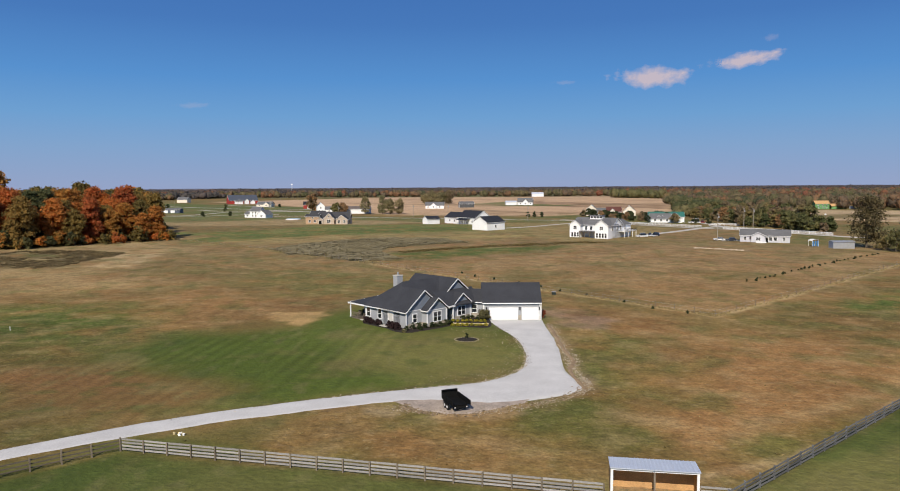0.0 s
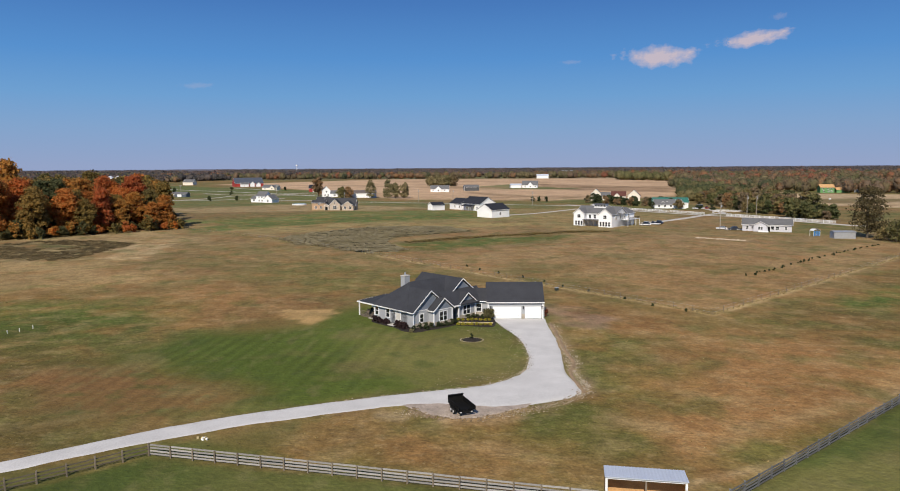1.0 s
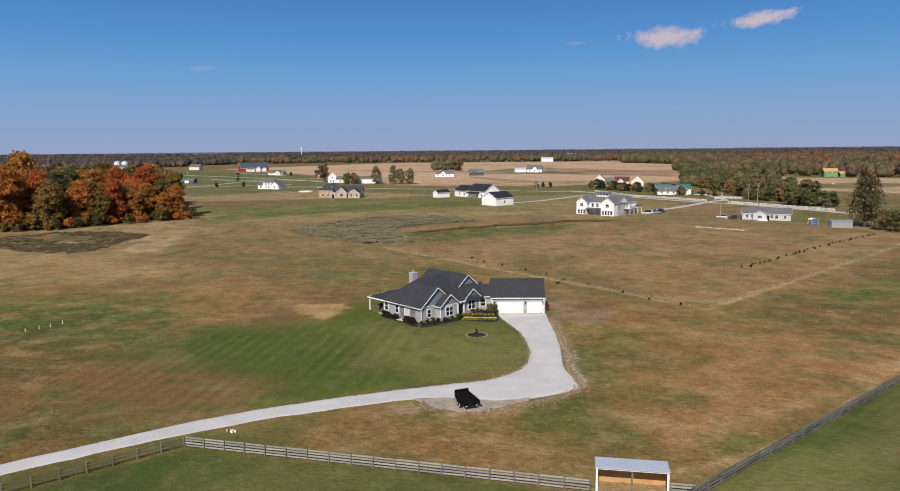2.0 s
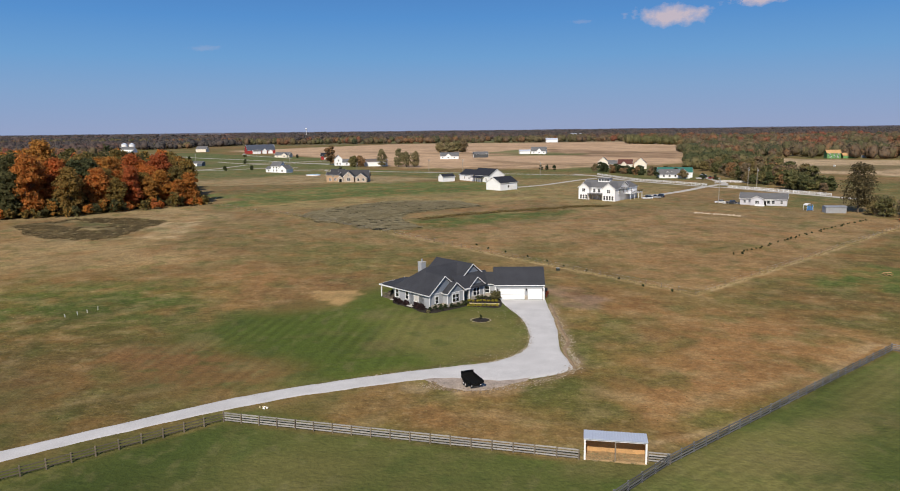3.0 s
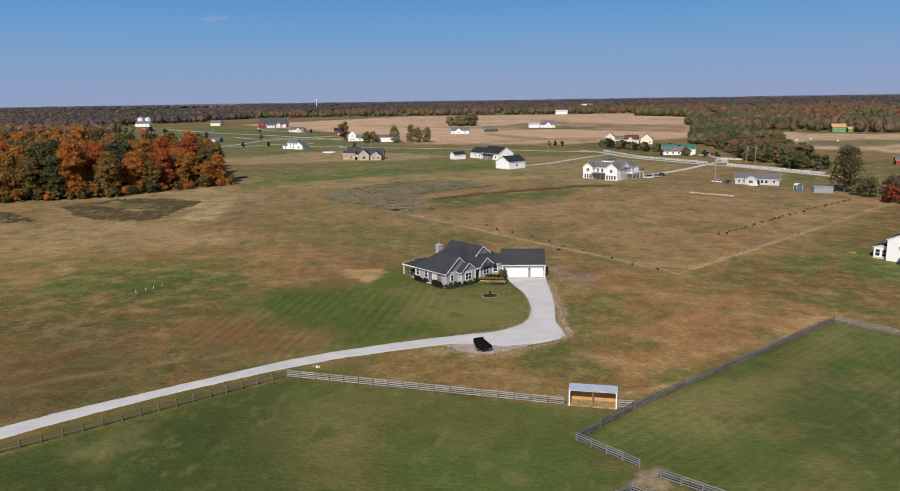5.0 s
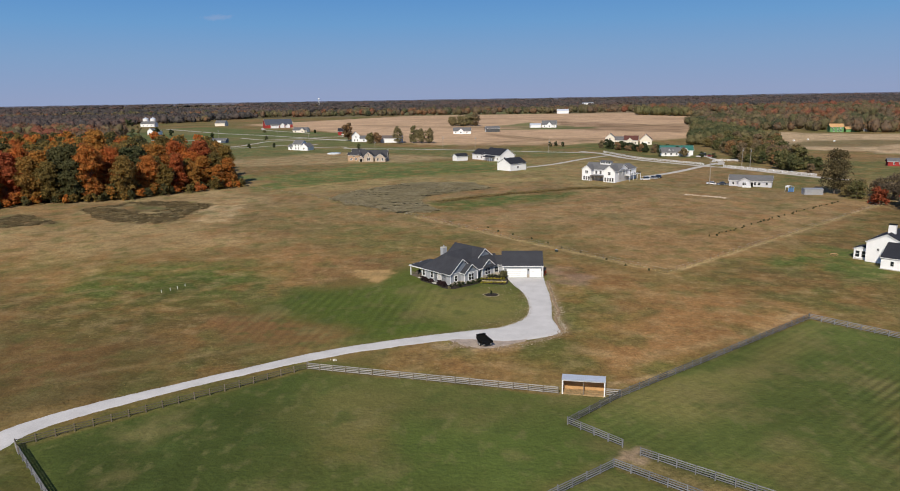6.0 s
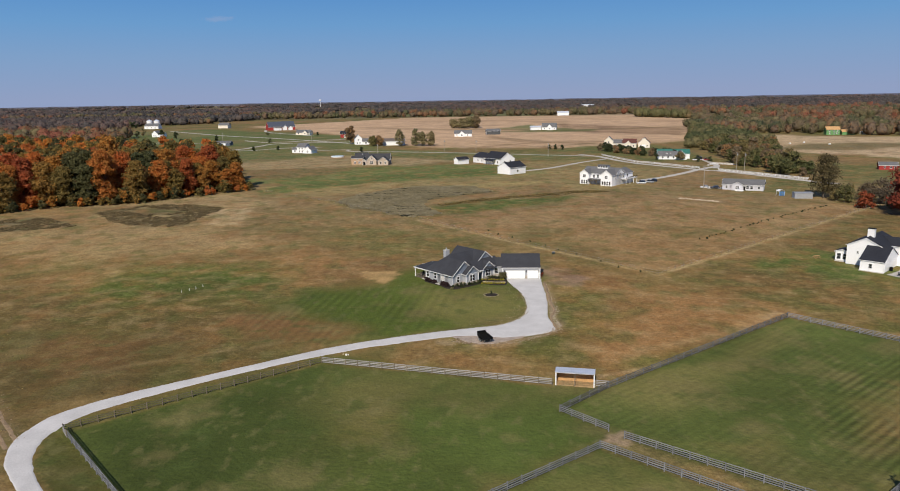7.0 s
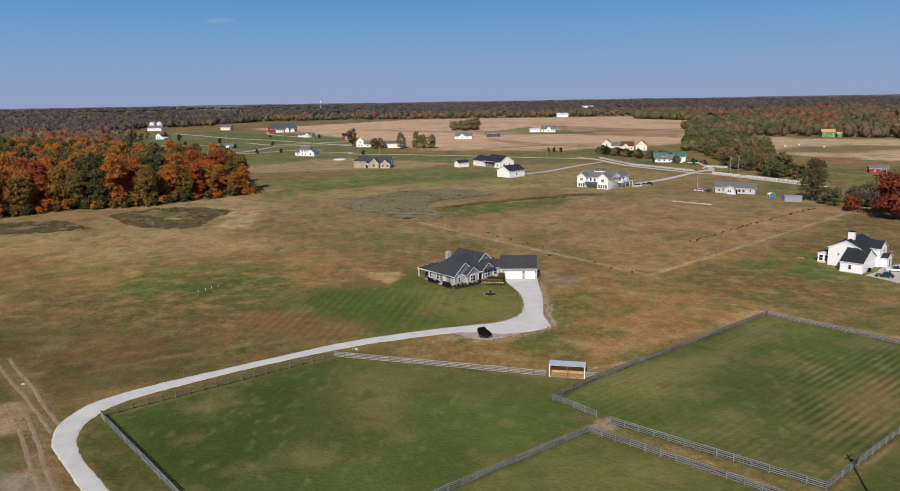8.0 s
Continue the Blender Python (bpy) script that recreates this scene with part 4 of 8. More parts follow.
def ribbon(name, left, right, material, label, category, n=14, across=8, lift=0.05, rag=0.25):
    """A lane between two edges, a little proud of the grass, with ragged sides."""
    verts, faces = [], []
    a, b = spline(left, n), spline(right, n)
    for i, (p, q) in enumerate(zip(a, b)):
        wl, wr = (rag * (float(lattice(e.x, e.y, 1.1, 70)) + float(lattice(e.x, e.y, 4, 71)) - 1) for e in (p, q))
        d = (q - p).normalized()
        p2, q2 = p + d * wl, q + d * wr
        for k in range(across + 3):
            s = min(max((k - 1) / across, 0), 1)
            c = p2.lerp(q2, s) + d * (-0.25 if k == 0 else 0.25 if k == across + 2 else 0)
            z = gz(c.x, c.y) + (-0.06 if k in (0, across + 2) else lift * (0.5 if k in (1, across + 1) else 1))
            verts.append((c.x, c.y, z))
    w = across + 3
    for i in range(len(a) - 1):
        for k in range(w - 1):
            faces.append((i * w + k, (i + 1) * w + k, (i + 1) * w + k + 1, i * w + k + 1))
    me = mesh_of(name, verts, faces, material)
    me.shade_smooth()
    return tagged(new(name, me), label, category, kind="structure")


ribbon("driveway",
       [(-36, -11), (-46, 0), (-55.4, 9.4), (-62.5, 16.7), (-66.9, 21.8), (-69.7, 27.9), (-69.8, 33.2), (-68.0, 38.6), (-61.8, 45.2), (-50.6, 54.3), (-31, 69.1), (-14, 77.3), (-4, 80.9), (3, 83.6), (7.2, 88.0), (9, 93), (9.3, 100), (8.6, 107), (6.6, 114), (5.1, 121)],
       [(-32, -11), (-42, 0), (-51.4, 9.4), (-58.4, 16.2), (-62.9, 21.6), (-65.7, 28.1), (-65.7, 32.3), (-64.3, 36.9), (-59.5, 42.4), (-49.6, 51.5), (-29.9, 65.8), (-12.5, 74.0), (-3, 76.1), (4.6, 75.3), (13.5, 79.4), (14.3, 84.2), (13.6, 89.5), (14.3, 99.5), (14.4, 110), (14.2, 121)],
       GRAVEL, "white crushed limestone driveway curving to the garage", "driveway", n=14, across=10, rag=0.3)
ribbon("gravel_patch", [(-7.5, 75.6), (-4, 76.6), (0, 77.0), (4, 76.2), (8, 77.0)], [(-6.4, 74.6), (-3.8, 72.2), (-1.1, 71.3), (2.4, 72.6), (7.2, 75.4)], LOOSE_GRAVEL, "loose pinkish gravel spread beside the driveway", "gravel", n=12, across=6, lift=0.035, rag=0.7)
for pts in TRACKS:
    left, right = [], []
    for i, q in enumerate(pts):
        d = (Vector(pts[min(i + 1, len(pts) - 1)]) - Vector(pts[max(i - 1, 0)])).normalized() * 0.3
        left.append((q[0] - d.y, q[1] + d.x))
        right.append((q[0] + d.y, q[1] - d.x))
    ribbon("wheel_track", left, right, TRACK_SOIL, "bare tan wheel rut worn through the grass", "track", n=24, across=2, lift=0.015, rag=0.16)
LANES = [
    ([(24, 402), (44, 424), (70, 470), (92, 503)], 3.2), ([(87, 347), (110, 370), (139, 410), (153, 428)], 4.0),
    ([(190, 330), (181, 338), (148, 396), (139, 404), (106, 462), (92, 530), (80, 560)], 5.0), ([(150, 415), (158, 440), (163, 482)], 4.0),
    ([(-192, 640), (-164, 637), (-136, 640), (-127, 618), (-47, 597), (90, 538)], 4.0), ([(-500, 1066), (-357, 914), (-277, 851), (-147, 733)], 4.5),
    ([(-262, 647), (-250, 662), (-244, 702), (-232, 742), (-152, 763)], 4.0), ([(-390, 775), (-339, 763), (-324, 769), (-280, 720)], 4.0), ([(-348, 1064), (-319, 992), (-231, 892)], 4.0), ([(114, 312), (124, 314), (130, 318)], 3.0),
    ([(-293, 801), (-251, 764), (-209, 790), (-169, 817)], 4.0), ([(-293, 647), (-238, 640), (-211, 669), (-173, 682)], 3.6)]
for pts, w in LANES:
    left, right = [], []
    for i, p in enumerate(pts):
        d = (Vector(pts[min(i + 1, len(pts) - 1)]) - Vector(pts[max(i - 1, 0)])).normalized()
        s = Vector((-d.y, d.x)) * w / 2
        left.append(tuple(Vector(p) + s))
        right.append(tuple(Vector(p) - s))
    ribbon("lane", left, right, ROAD_MAT, "pale gravel lane through mown grass", "road", n=10, across=2, lift=0.12, rag=0.5)


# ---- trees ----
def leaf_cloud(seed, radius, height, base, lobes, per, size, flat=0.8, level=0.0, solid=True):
    """Leaf quads over uneven lobes of a crown."""
    r = np.random.RandomState(seed)
    cs, ws = [], []
    for i in range(lobes):
        h = r.uniform(0.06, 0.97)
        prof = math.sin(math.pi * (0.10 + 0.86 * h)) ** 0.75
        a = r.uniform(0, 2 * math.pi)
        d = radius * prof * r.uniform(0.25, 0.82)
        cs.append((d * math.cos(a), d * math.sin(a), base + (height - base) * h))
        ws.append(radius * r.uniform(0.24, 0.44))
    cs, ws = np.array(cs), np.array(ws)
    pick = np.repeat(np.arange(lobes), per)
    d = r.normal(size=(len(pick), 3))
    d[:, 2] = np.abs(d[:, 2]) * 1.1 - 0.5
    d /= np.linalg.norm(d, axis=1, keepdims=True)
    pos = cs[pick] + d * (ws[pick] * r.uniform(0.6, 1.2, len(pick)))[:, None] * np.array([1, 1, flat])
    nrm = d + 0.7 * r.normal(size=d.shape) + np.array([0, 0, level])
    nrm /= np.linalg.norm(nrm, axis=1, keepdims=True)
    t1 = np.cross(nrm, r.normal(size=d.shape))
    t1 /= np.linalg.norm(t1, axis=1, keepdims=True)
    t2 = np.cross(nrm, t1)
    s = (size * r.uniform(0.6, 1.35, len(pick)))[:, None]
    k = r.uniform(0.5, 1.0, (len(pick), 1))
    v = np.stack([pos - t1 * s, pos + t2 * s * k + nrm * s * 0.2, pos + t1 * s, pos - t2 * s * k], 1).reshape(-1, 3)
    if not solid:
        return v
    c = np.array([(1, -1, -1), (1, 1, -1), (1, 1, 1), (1, -1, 1)], float) / 3 ** 0.5
    core = np.concatenate([np.roll(c * (k, 1, 1), axis, axis=1) for axis in range(3) for k in (-1, 1)])
    inner = np.concatenate([cs[i] + core * ws[i] * 0.62 * np.array([1, 1, flat]) for i in range(lobes)])
    return np.concatenate([v, inner])


def quads_of(n):
    return np.arange(n).reshape(-1, 4)


def leaf_mesh(name, v, material):
    me = bpy.data.meshes.new(name)
    me.from_pydata(v.tolist(), [], quads_of(len(v)).tolist())
    me.materials.append(material)
    return me


def trunk_bm(seed, height, girth, spread):
    r = random.Random(seed)
    bm = bmesh.new()
    top = height * 0.72
    pts = [Vector((0, 0, -0.3))]
    for k in range(1, 5):
        pts.append(Vector((r.uniform(-.3, .3), r.uniform(-.3, .3), top * k / 4)))
    for k in range(4):
        cone(bm, pts[k], pts[k + 1], girth * (1 - 0.2 * k), girth * (1 - 0.2 * (k + 1)), 7)
    for k in range(8):
        h = top * r.uniform(0.3, 0.95)
        a = r.uniform(0, 6.28)
        out = spread * r.uniform(0.5, 0.85)
        p = Vector((0, 0, h))
        q = Vector((math.cos(a) * out * 0.5, math.sin(a) * out * 0.5, h + height * 0.1))
        cone(bm, p, q, girth * 0.36, girth * 0.22, 5)
        cone(bm, q, Vector((math.cos(a + .3) * out, math.sin(a + .3) * out, h + height * 0.2)), girth * 0.22, girth * 0.06, 5)
    return bm


def tree(seed, height, radius, material, label, at, group="", lobes=26, per=46, size=0.55, base=0.18, name="tree", solid=True):
    ob = thing(name, label, "tree", (at[0], at[1], gz(*at)), random.Random(seed).uniform(0, 360), group)
    part("trunk", trunk_bm(seed, height, 0.018 * height + 0.08, radius), BARK, ob)
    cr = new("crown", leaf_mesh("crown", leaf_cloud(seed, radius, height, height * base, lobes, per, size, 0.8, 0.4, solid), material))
    cr.parent = ob
    return ob


def bush(at, r, h, material, label, seed=0, name="shrub", group="", lobes=9, per=34, size=0.11, turn=0):
    ob = thing(name, label, "shrub", (at[0], at[1], gz(*at)), turn, group)
    bm = bmesh.new()
    rr = random.Random(seed)
    for k in range(5):
        a = rr.uniform(0, 6.28)
        cone(bm, (0, 0, -0.1), (math.cos(a) * r * .5, math.sin(a) * r * .5, h * 0.6), 0.03, 0.012, 5)
    part("stems", bm, BARK, ob)
    fo = new("leaves", leaf_mesh("leaves", leaf_cloud(seed, r, h, h * 0.08, lobes, per, size), material))
    fo.parent = ob
    return ob


def scatter(rng, pts, spacing, tries=4000):
    """Points inside a plan outline, no nearer than spacing."""
    xs, ys = [p[0] for p in pts], [p[1] for p in pts]
    found = []
    for _ in range(tries):
        x, y = rng.uniform(min(xs), max(xs)), rng.uniform(min(ys), max(ys))
        if area(np.array([x]), np.array([y]), pts, 0.01)[0] > 0.5 and all((x - a) ** 2 + (y - b) ** 2 > spacing ** 2 for a, b in found):
            found.append((x, y))
    return found


def crowd(name, spots, material, label, category, clouds, hue, size=(0.85, 1.2)):
    """Many trees or bushes as one joined mass, with a hue for each."""
    rng = np.random.RandomState(7)
    vs, hs = [], []
    for x, y in spots:
        c = clouds[rng.randint(len(clouds))]
        k, a = rng.uniform(*size), rng.uniform(0, 6.28)
        m = np.array([[math.cos(a), -math.sin(a), 0], [math.sin(a), math.cos(a), 0], [0, 0, 1]]) * k
        vs.append(c @ m.T + np.array([x, y, gz(x, y)]))
        hs.append(np.full(len(c), hue(x, y, rng)))
    v, h = np.concatenate(vs), np.concatenate(hs)
    me = leaf_mesh(name, v, material)
    at = me.attributes.new("hue", "FLOAT", "POINT")
    at.data.foreach_set("value", h.astype(np.float32))
    return tagged(new(name, me), label, category, kind="stuff")


rng = random.Random(11)
EDGE = [(-232, 216), (-202, 250), (-167, 268), (-132, 308), (-152, 350), (-178, 340), (-196, 292), (-226, 270), (-262, 236)]
INNER = [(-262, 232), (-226, 268), (-194, 294), (-176, 342), (-158, 345), (-172, 390), (-250, 450), (-375, 520), (-420, 545), (-420, 260)]
# stands of one kind of tree each: x, y, kind
STANDS = [(-226, 223, "brown-olive"), (-219, 231, "yellow-olive"), (-213, 238, "orange"), (-206, 246, "wine red"), (-199, 252, "yellow-olive"), (-192, 256, "dark green"), (-186, 259, "dark green"), (-178, 263, "orange"),
          (-172, 267, "orange"), (-165, 271, "yellow-olive"), (-160, 277, "orange"), (-154, 284, "brown-olive"), (-148, 291, "rust red"), (-144, 296, "yellow-olive"), (-139, 301, "orange"), (-133, 308, "orange"), (-136, 314, "brown-olive"),
          (-240, 246, "rust red"), (-228, 250, "orange"), (-220, 259, "wine red"), (-212, 266, "rust red"), (-204, 272, "brown-olive"), (-190, 278, "orange"), (-178, 283, "rust red"), (-172, 292, "dark green"), (-165, 297, "orange"),
          (-159, 306, "brown-olive"), (-153, 314, "rust red"), (-146, 321, "yellow-olive"), (-190, 300, "yellow-olive"), (-180, 318, "brown-olive"), (-234, 278, "wine red"), (-250, 270, "orange"), (-222, 296, "brown-olive"), (-206, 306, "orange")]


def stand_at(x, y):
    """The kind of tree that grows at x, y, and how far off its stand is."""
    d, kind = min((math.hypot(x - a, y - b), k) for a, b, k in STANDS)
    return kind, d


protos = [tree(s, h, r, LEAF_KIND["orange"], "tall autumn hardwood at the wood's edge", (-150 - 12 * i, 318 + 4 * i), "woodland trees", 66, 74, 0.46, b)
          for i, (s, h, r, b) in enumerate(((1, 23, 6.2, 0.08), (2, 20, 5.8, 0.06), (3, 25, 6.6, 0.1), (4, 17, 5.4, 0.04), (5, 22, 6.8, 0.08)))]


def grow(t, kind):
    """Gives a woodland tree the leaves of its kind."""
    tagged(t, "tall hardwood with " + kind + " leaves at the wood's edge", "tree", "woodland trees")
    for c in t.children:
        if c.name.startswith("crown"):
            c.material_slots[0].link = "OBJECT"
            c.material_slots[0].material = LEAF_KIND[kind]


for i, p in enumerate(scatter(rng, EDGE, 5.2, 2600)):
    o = protos[i % 5]
    s = rng.uniform(0.7, 1.0) * (0.82 + 0.36 * min(1, max(0, (-135 - p[0]) / 60)))
    t = copy_thing(o, pose(p[0], p[1], gz(*p), 0, 0, rng.uniform(0, 360)))
    t.scale = (s, s, s * rng.uniform(0.85, 1.05))
    grow(t, stand_at(*p)[0] if rng.random() < 0.88 else rng.choice(list(SPECIES)))
for o in protos:
    grow(o, stand_at(o.location.x, o.location.y)[0])


def inner_hue(x, y, r):
    """Colour of the trees within the wood: like the stand they are in at the front, olive and brown behind."""
    kind, d = stand_at(x, y)
    if d < 17 and r.rand() < 0.8:
        return SPECIES[kind] + r.uniform(-0.06, 0.06)
    return min(1, max(0, 0.06 + 0.62 * r.rand() ** 1.7 + 0.3 * float(lattice(x, y, 40, 90)) + (0.25 if r.rand() < 0.12 else -0.04)))


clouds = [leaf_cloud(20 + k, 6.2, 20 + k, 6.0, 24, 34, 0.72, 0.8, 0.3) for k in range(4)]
crowd("woodland", scatter(rng, INNER, 8.0, 5200), LEAF_MASS, "dense autumn woodland in green, orange and rust", "woodland", clouds,
      inner_hue, (0.75, 1.02))
UNDER = [(-232, 206), (-200, 247), (-165, 261), (-129, 303), (-124, 310), (-133, 316), (-160, 282), (-196, 262), (-236, 222)]
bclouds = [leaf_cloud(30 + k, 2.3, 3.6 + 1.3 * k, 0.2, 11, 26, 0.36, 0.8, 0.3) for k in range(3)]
crowd("underbrush", scatter(rng, UNDER, 2.6, 3000), LEAF_MASS, "low mixed brush along the wood's edge", "underbrush", bclouds, lambda x, y, r: 0.1 + 0.7 * r.rand() ** 1.4)


# ---- fences ----


def board_fence(pts, label, spacing=2.44, rails=(0.22, 0.52, 0.82, 1.12), high=1.22, board=0.165, wood=None, post=None, group="paddock fences", side=0.09):
    """Posts with boards, each a part; boards share a mesh and follow the ground."""
    wood, post = wood or FENCE_WOOD, post or POST_WOOD
    x0, y0 = pts[0]
    ob = thing("fence", label, "fence", (x0, y0, gz(x0, y0)), 0, group)
    z0 = gz(x0, y0)
    pm = a_box(-0.07, 0.07, -0.07, 0.07, -0.3, high)
    bevelled(pm, 0.012)
    pme = bpy.data.meshes.new("post")
    pm.to_mesh(pme)
    pm.free()
    pme.materials.append(post)
    rm = a_box(0, 1, -0.02, 0.02, -board / 2, board / 2)
    rme = bpy.data.meshes.new("rail")
    rm.to_mesh(rme)
    rm.free()
    rme.materials.append(wood)
    r = random.Random(int(x0 * 7 + y0))
    for (ax, ay), (bx, by) in zip(pts, pts[1:]):
        ln = math.hypot(bx - ax, by - ay)
        n = max(1, round(ln / spacing))
        yaw = math.atan2(by - ay, bx - ax)
        sx, sy = -math.sin(yaw) * side, math.cos(yaw) * side
        for k in range(n + 1):
            px, py = ax + (bx - ax) * k / n, ay + (by - ay) * k / n
            if k < n or (bx, by) == pts[-1]:
                p = new("post", pme)
                p.parent = ob
                p.matrix_basis = pose(px - x0, py - y0, gz(px, py) - z0, r.uniform(-1.2, 1.2), r.uniform(-1.2, 1.2), math.degrees(yaw)) @ Matrix.Diagonal((1, 1, r.uniform(0.97, 1.04), 1))
            if k < n:
                qx, qy = ax + (bx - ax) * (k + 1) / n, ay + (by - ay) * (k + 1) / n
                for h in rails:
                    d = Vector((qx - px, qy - py, gz(qx, qy) - gz(px, py) + r.uniform(-0.025, 0.025)))
                    m = Matrix.Translation((px - x0 + sx, py - y0 + sy, gz(px, py) - z0 + h)) @ d.to_track_quat("X", "Z").to_matrix().to_4x4() @ Matrix.Diagonal((d.length, 1, 1, 1))
                    q = new("rail", rme)
                    q.parent = ob
                    q.matrix_basis = m
    return ob


BOARDS = "four-rail weathered grey board fence round the paddock"
DARK_FENCE = "four-rail dark weathered board fence round the paddock"
board_fence([(-31.2, 60.6), (11.2, 51.4)], BOARDS)
board_fence([(-64.3, 31.6), (-31.2, 60.6)], "dark thin-railed post fence between paddock and drive", 2.44, (0.32, 0.66, 1.0), 1.26, 0.11, BARK)
board_fence([(-62.6, 29.6), (-42.4, 9.2), (-24, -10)], BOARDS, wood=BLUE_BOARDS, post=BLUE_BOARDS)
board_fence([(-62.6, 29.6), (-64.3, 31.6)], "short corner panel of grey fence boards", 1.4)
board_fence([(18.6, 51.0), (20.9, 50.6)], "short grey board panel beside the run-in shed", 2.4)
board_fence([(11.5, 40.8), (20.6, 50.4), (66.9, 91.0)], DARK_FENCE, wood=DARK_BOARDS, post=BLUE_BOARDS, side=-0.09)
PALE_FENCE = "four-rail blue-grey weathered board fence between paddocks"
for pts in ([(11.5, 40.8), (18.1, 34.2)], [(66.9, 91.0), (88, 70.0), (104, 54)], [(16.0, 28.9), (-5.2, 10.8), (-24, -7)],
            [(16.0, 28.9), (36.9, 12.2), (52, 0)], [(20.0, 31.9), (45.5, 12.9)], [(45.5, 12.9), (66.0, 31.4), (86, 50)]):
    board_fence(pts, PALE_FENCE, board=0.13, wood=BLUE_BOARDS, post=BLUE_BOARDS)
W_FENCE = "long white plank fence beside the country lane"
for pts in ([(96, 544), (108, 468), (139, 413)], [(147, 400), (180, 346)], [(150, 432), (158, 446), (174, 436)]):
    board_fence(pts, W_FENCE, 3.0, (0.35, 0.8, 1.25), 1.45, 0.2, WHITE, WHITE, "white lane fences")


def wire_fence(pts, label):
    x0, y0 = pts[0]
    ob = thing("field_fence", label, "fence", (x0, y0, gz(x0, y0)), 0, "field fences")
    me = bpy.data.meshes.new("post")
    bm = a_cone((0, 0, -0.2), (0, 0, 1.3), 0.06, 0.05, n=6)
    bm.to_mesh(me)
    bm.free()
    me.materials.append(POST_WOOD)
    for (ax, ay), (bx, by) in zip(pts, pts[1:]):
        n = max(1, round(math.hypot(bx - ax, by - ay) / 4.5))
        for k in range(n):
            px, py = ax + (bx - ax) * k / n, ay + (by - ay) * k / n
            p = new("post", me)
            p.parent = ob
            p.location = (px - x0, py - y0, gz(px, py) - gz(x0, y0))
        wires = bmesh.new()
        for h in (0.5, 1.1):
            beam(wires, (ax - x0, ay - y0, gz(ax, ay) - gz(x0, y0) + h), (bx - x0, by - y0, gz(bx, by) - gz(x0, y0) + h), 0.012, 0.012)
        part("wire", wires, GALV, ob)


wire_fence([(-27, 217), (19, 161), (47, 128.5), (110, 193), (155, 239), (171, 253)], "thin wire fence on small wooden posts across the field")
wire_fence([(-27, 217), (-70, 262), (-128, 312)], "thin wire fence on small wooden posts beside the wet ground")


# ---- windows, doors ----
def window(parent, at, yaw, w, h, lights=(1, 2), frame_mat=None, trim=0.12, glass=None):
    """A framed window in a wall; its outside looks along -y before it is turned."""
    xs, zs = [-w / 2 - trim, -w / 2], [-trim, 0.0]
    for k in range(1, lights[0]):
        xs += [-w / 2 + w * k / lights[0] - 0.05, -w / 2 + w * k / lights[0] + 0.05]
    for k in range(1, lights[1]):
        zs += [h * k / lights[1] - 0.03, h * k / lights[1] + 0.03]
    xs += [w / 2, w / 2 + trim]
    zs += [h, h + trim]
    bm, front, rear = bmesh.new(), {}, {}
    solid = {(i, j) for i in range(len(xs) - 1) for j in range(len(zs) - 1) if i % 2 == 0 or j % 2 == 0}

    def corner(i, j):
        if (i, j) not in front:
            front[i, j], rear[i, j] = bm.verts.new((xs[i], -0.06, zs[j])), bm.verts.new((xs[i], 0.04, zs[j]))
        return front[i, j], rear[i, j]

    for i, j in solid:
        ring_ = [(i, j), (i + 1, j), (i + 1, j + 1), (i, j + 1)]
        c = [corner(*k) for k in ring_]
        bm.faces.new([k[0] for k in c])
        for k, nb in enumerate(((i, j - 1), (i + 1, j), (i, j + 1), (i - 1, j))):
            if nb not in solid:
                p, q = c[k], c[(k + 1) % 4]
                bm.faces.new((p[0], p[1], q[1], q[0]))
    ob = part("window", bm, frame_mat or WHITE, parent)
    ob.matrix_basis = pose(*at, 0, 0, yaw)
    part("pane", a_box(-w / 2, w / 2, -0.015, 0.03, 0, h), glass or PANE, ob, "pale drawn blind" if glass else "dark window glass")
    return ob


def panel_door(parent, at, yaw, w, h, material=None, name="door"):
    bm = a_box(-w / 2, w / 2, -0.05, 0.03, 0, h)
    ob = part(name, bm, material or WHITE, parent)
    ob.matrix_basis = pose(*at, 0, 0, yaw)
    fr = bmesh.new()
    box(fr, -w / 2 - 0.1, -w / 2, -0.07, 0.03, 0, h + 0.1)
    box(fr, w / 2, w / 2 + 0.1, -0.07, 0.03, 0, h + 0.1)
    box(fr, -w / 2, w / 2, -0.07, 0.03, h, h + 0.1)
    part("door_frame", fr, WHITE, ob)
    return ob


# ---- main house ----
HZ = 0.82
EAVE, SL = 2.95, 0.8
HOUSE_AT = (-8.75, 112.85)
house = thing("house", "grey single-storey house with charcoal hip and gable roofs", "house", (*HOUSE_AT, HZ), 45.0)


def wall_block(parent, a, slope, axis, material, gables=True, z0=-0.5, ez=EAVE, name="wall"):
    bm = bmesh.new()
    gable_body(bm, *a, z0, ez, slope, axis, gables)
    return part(name, bm, material, parent)


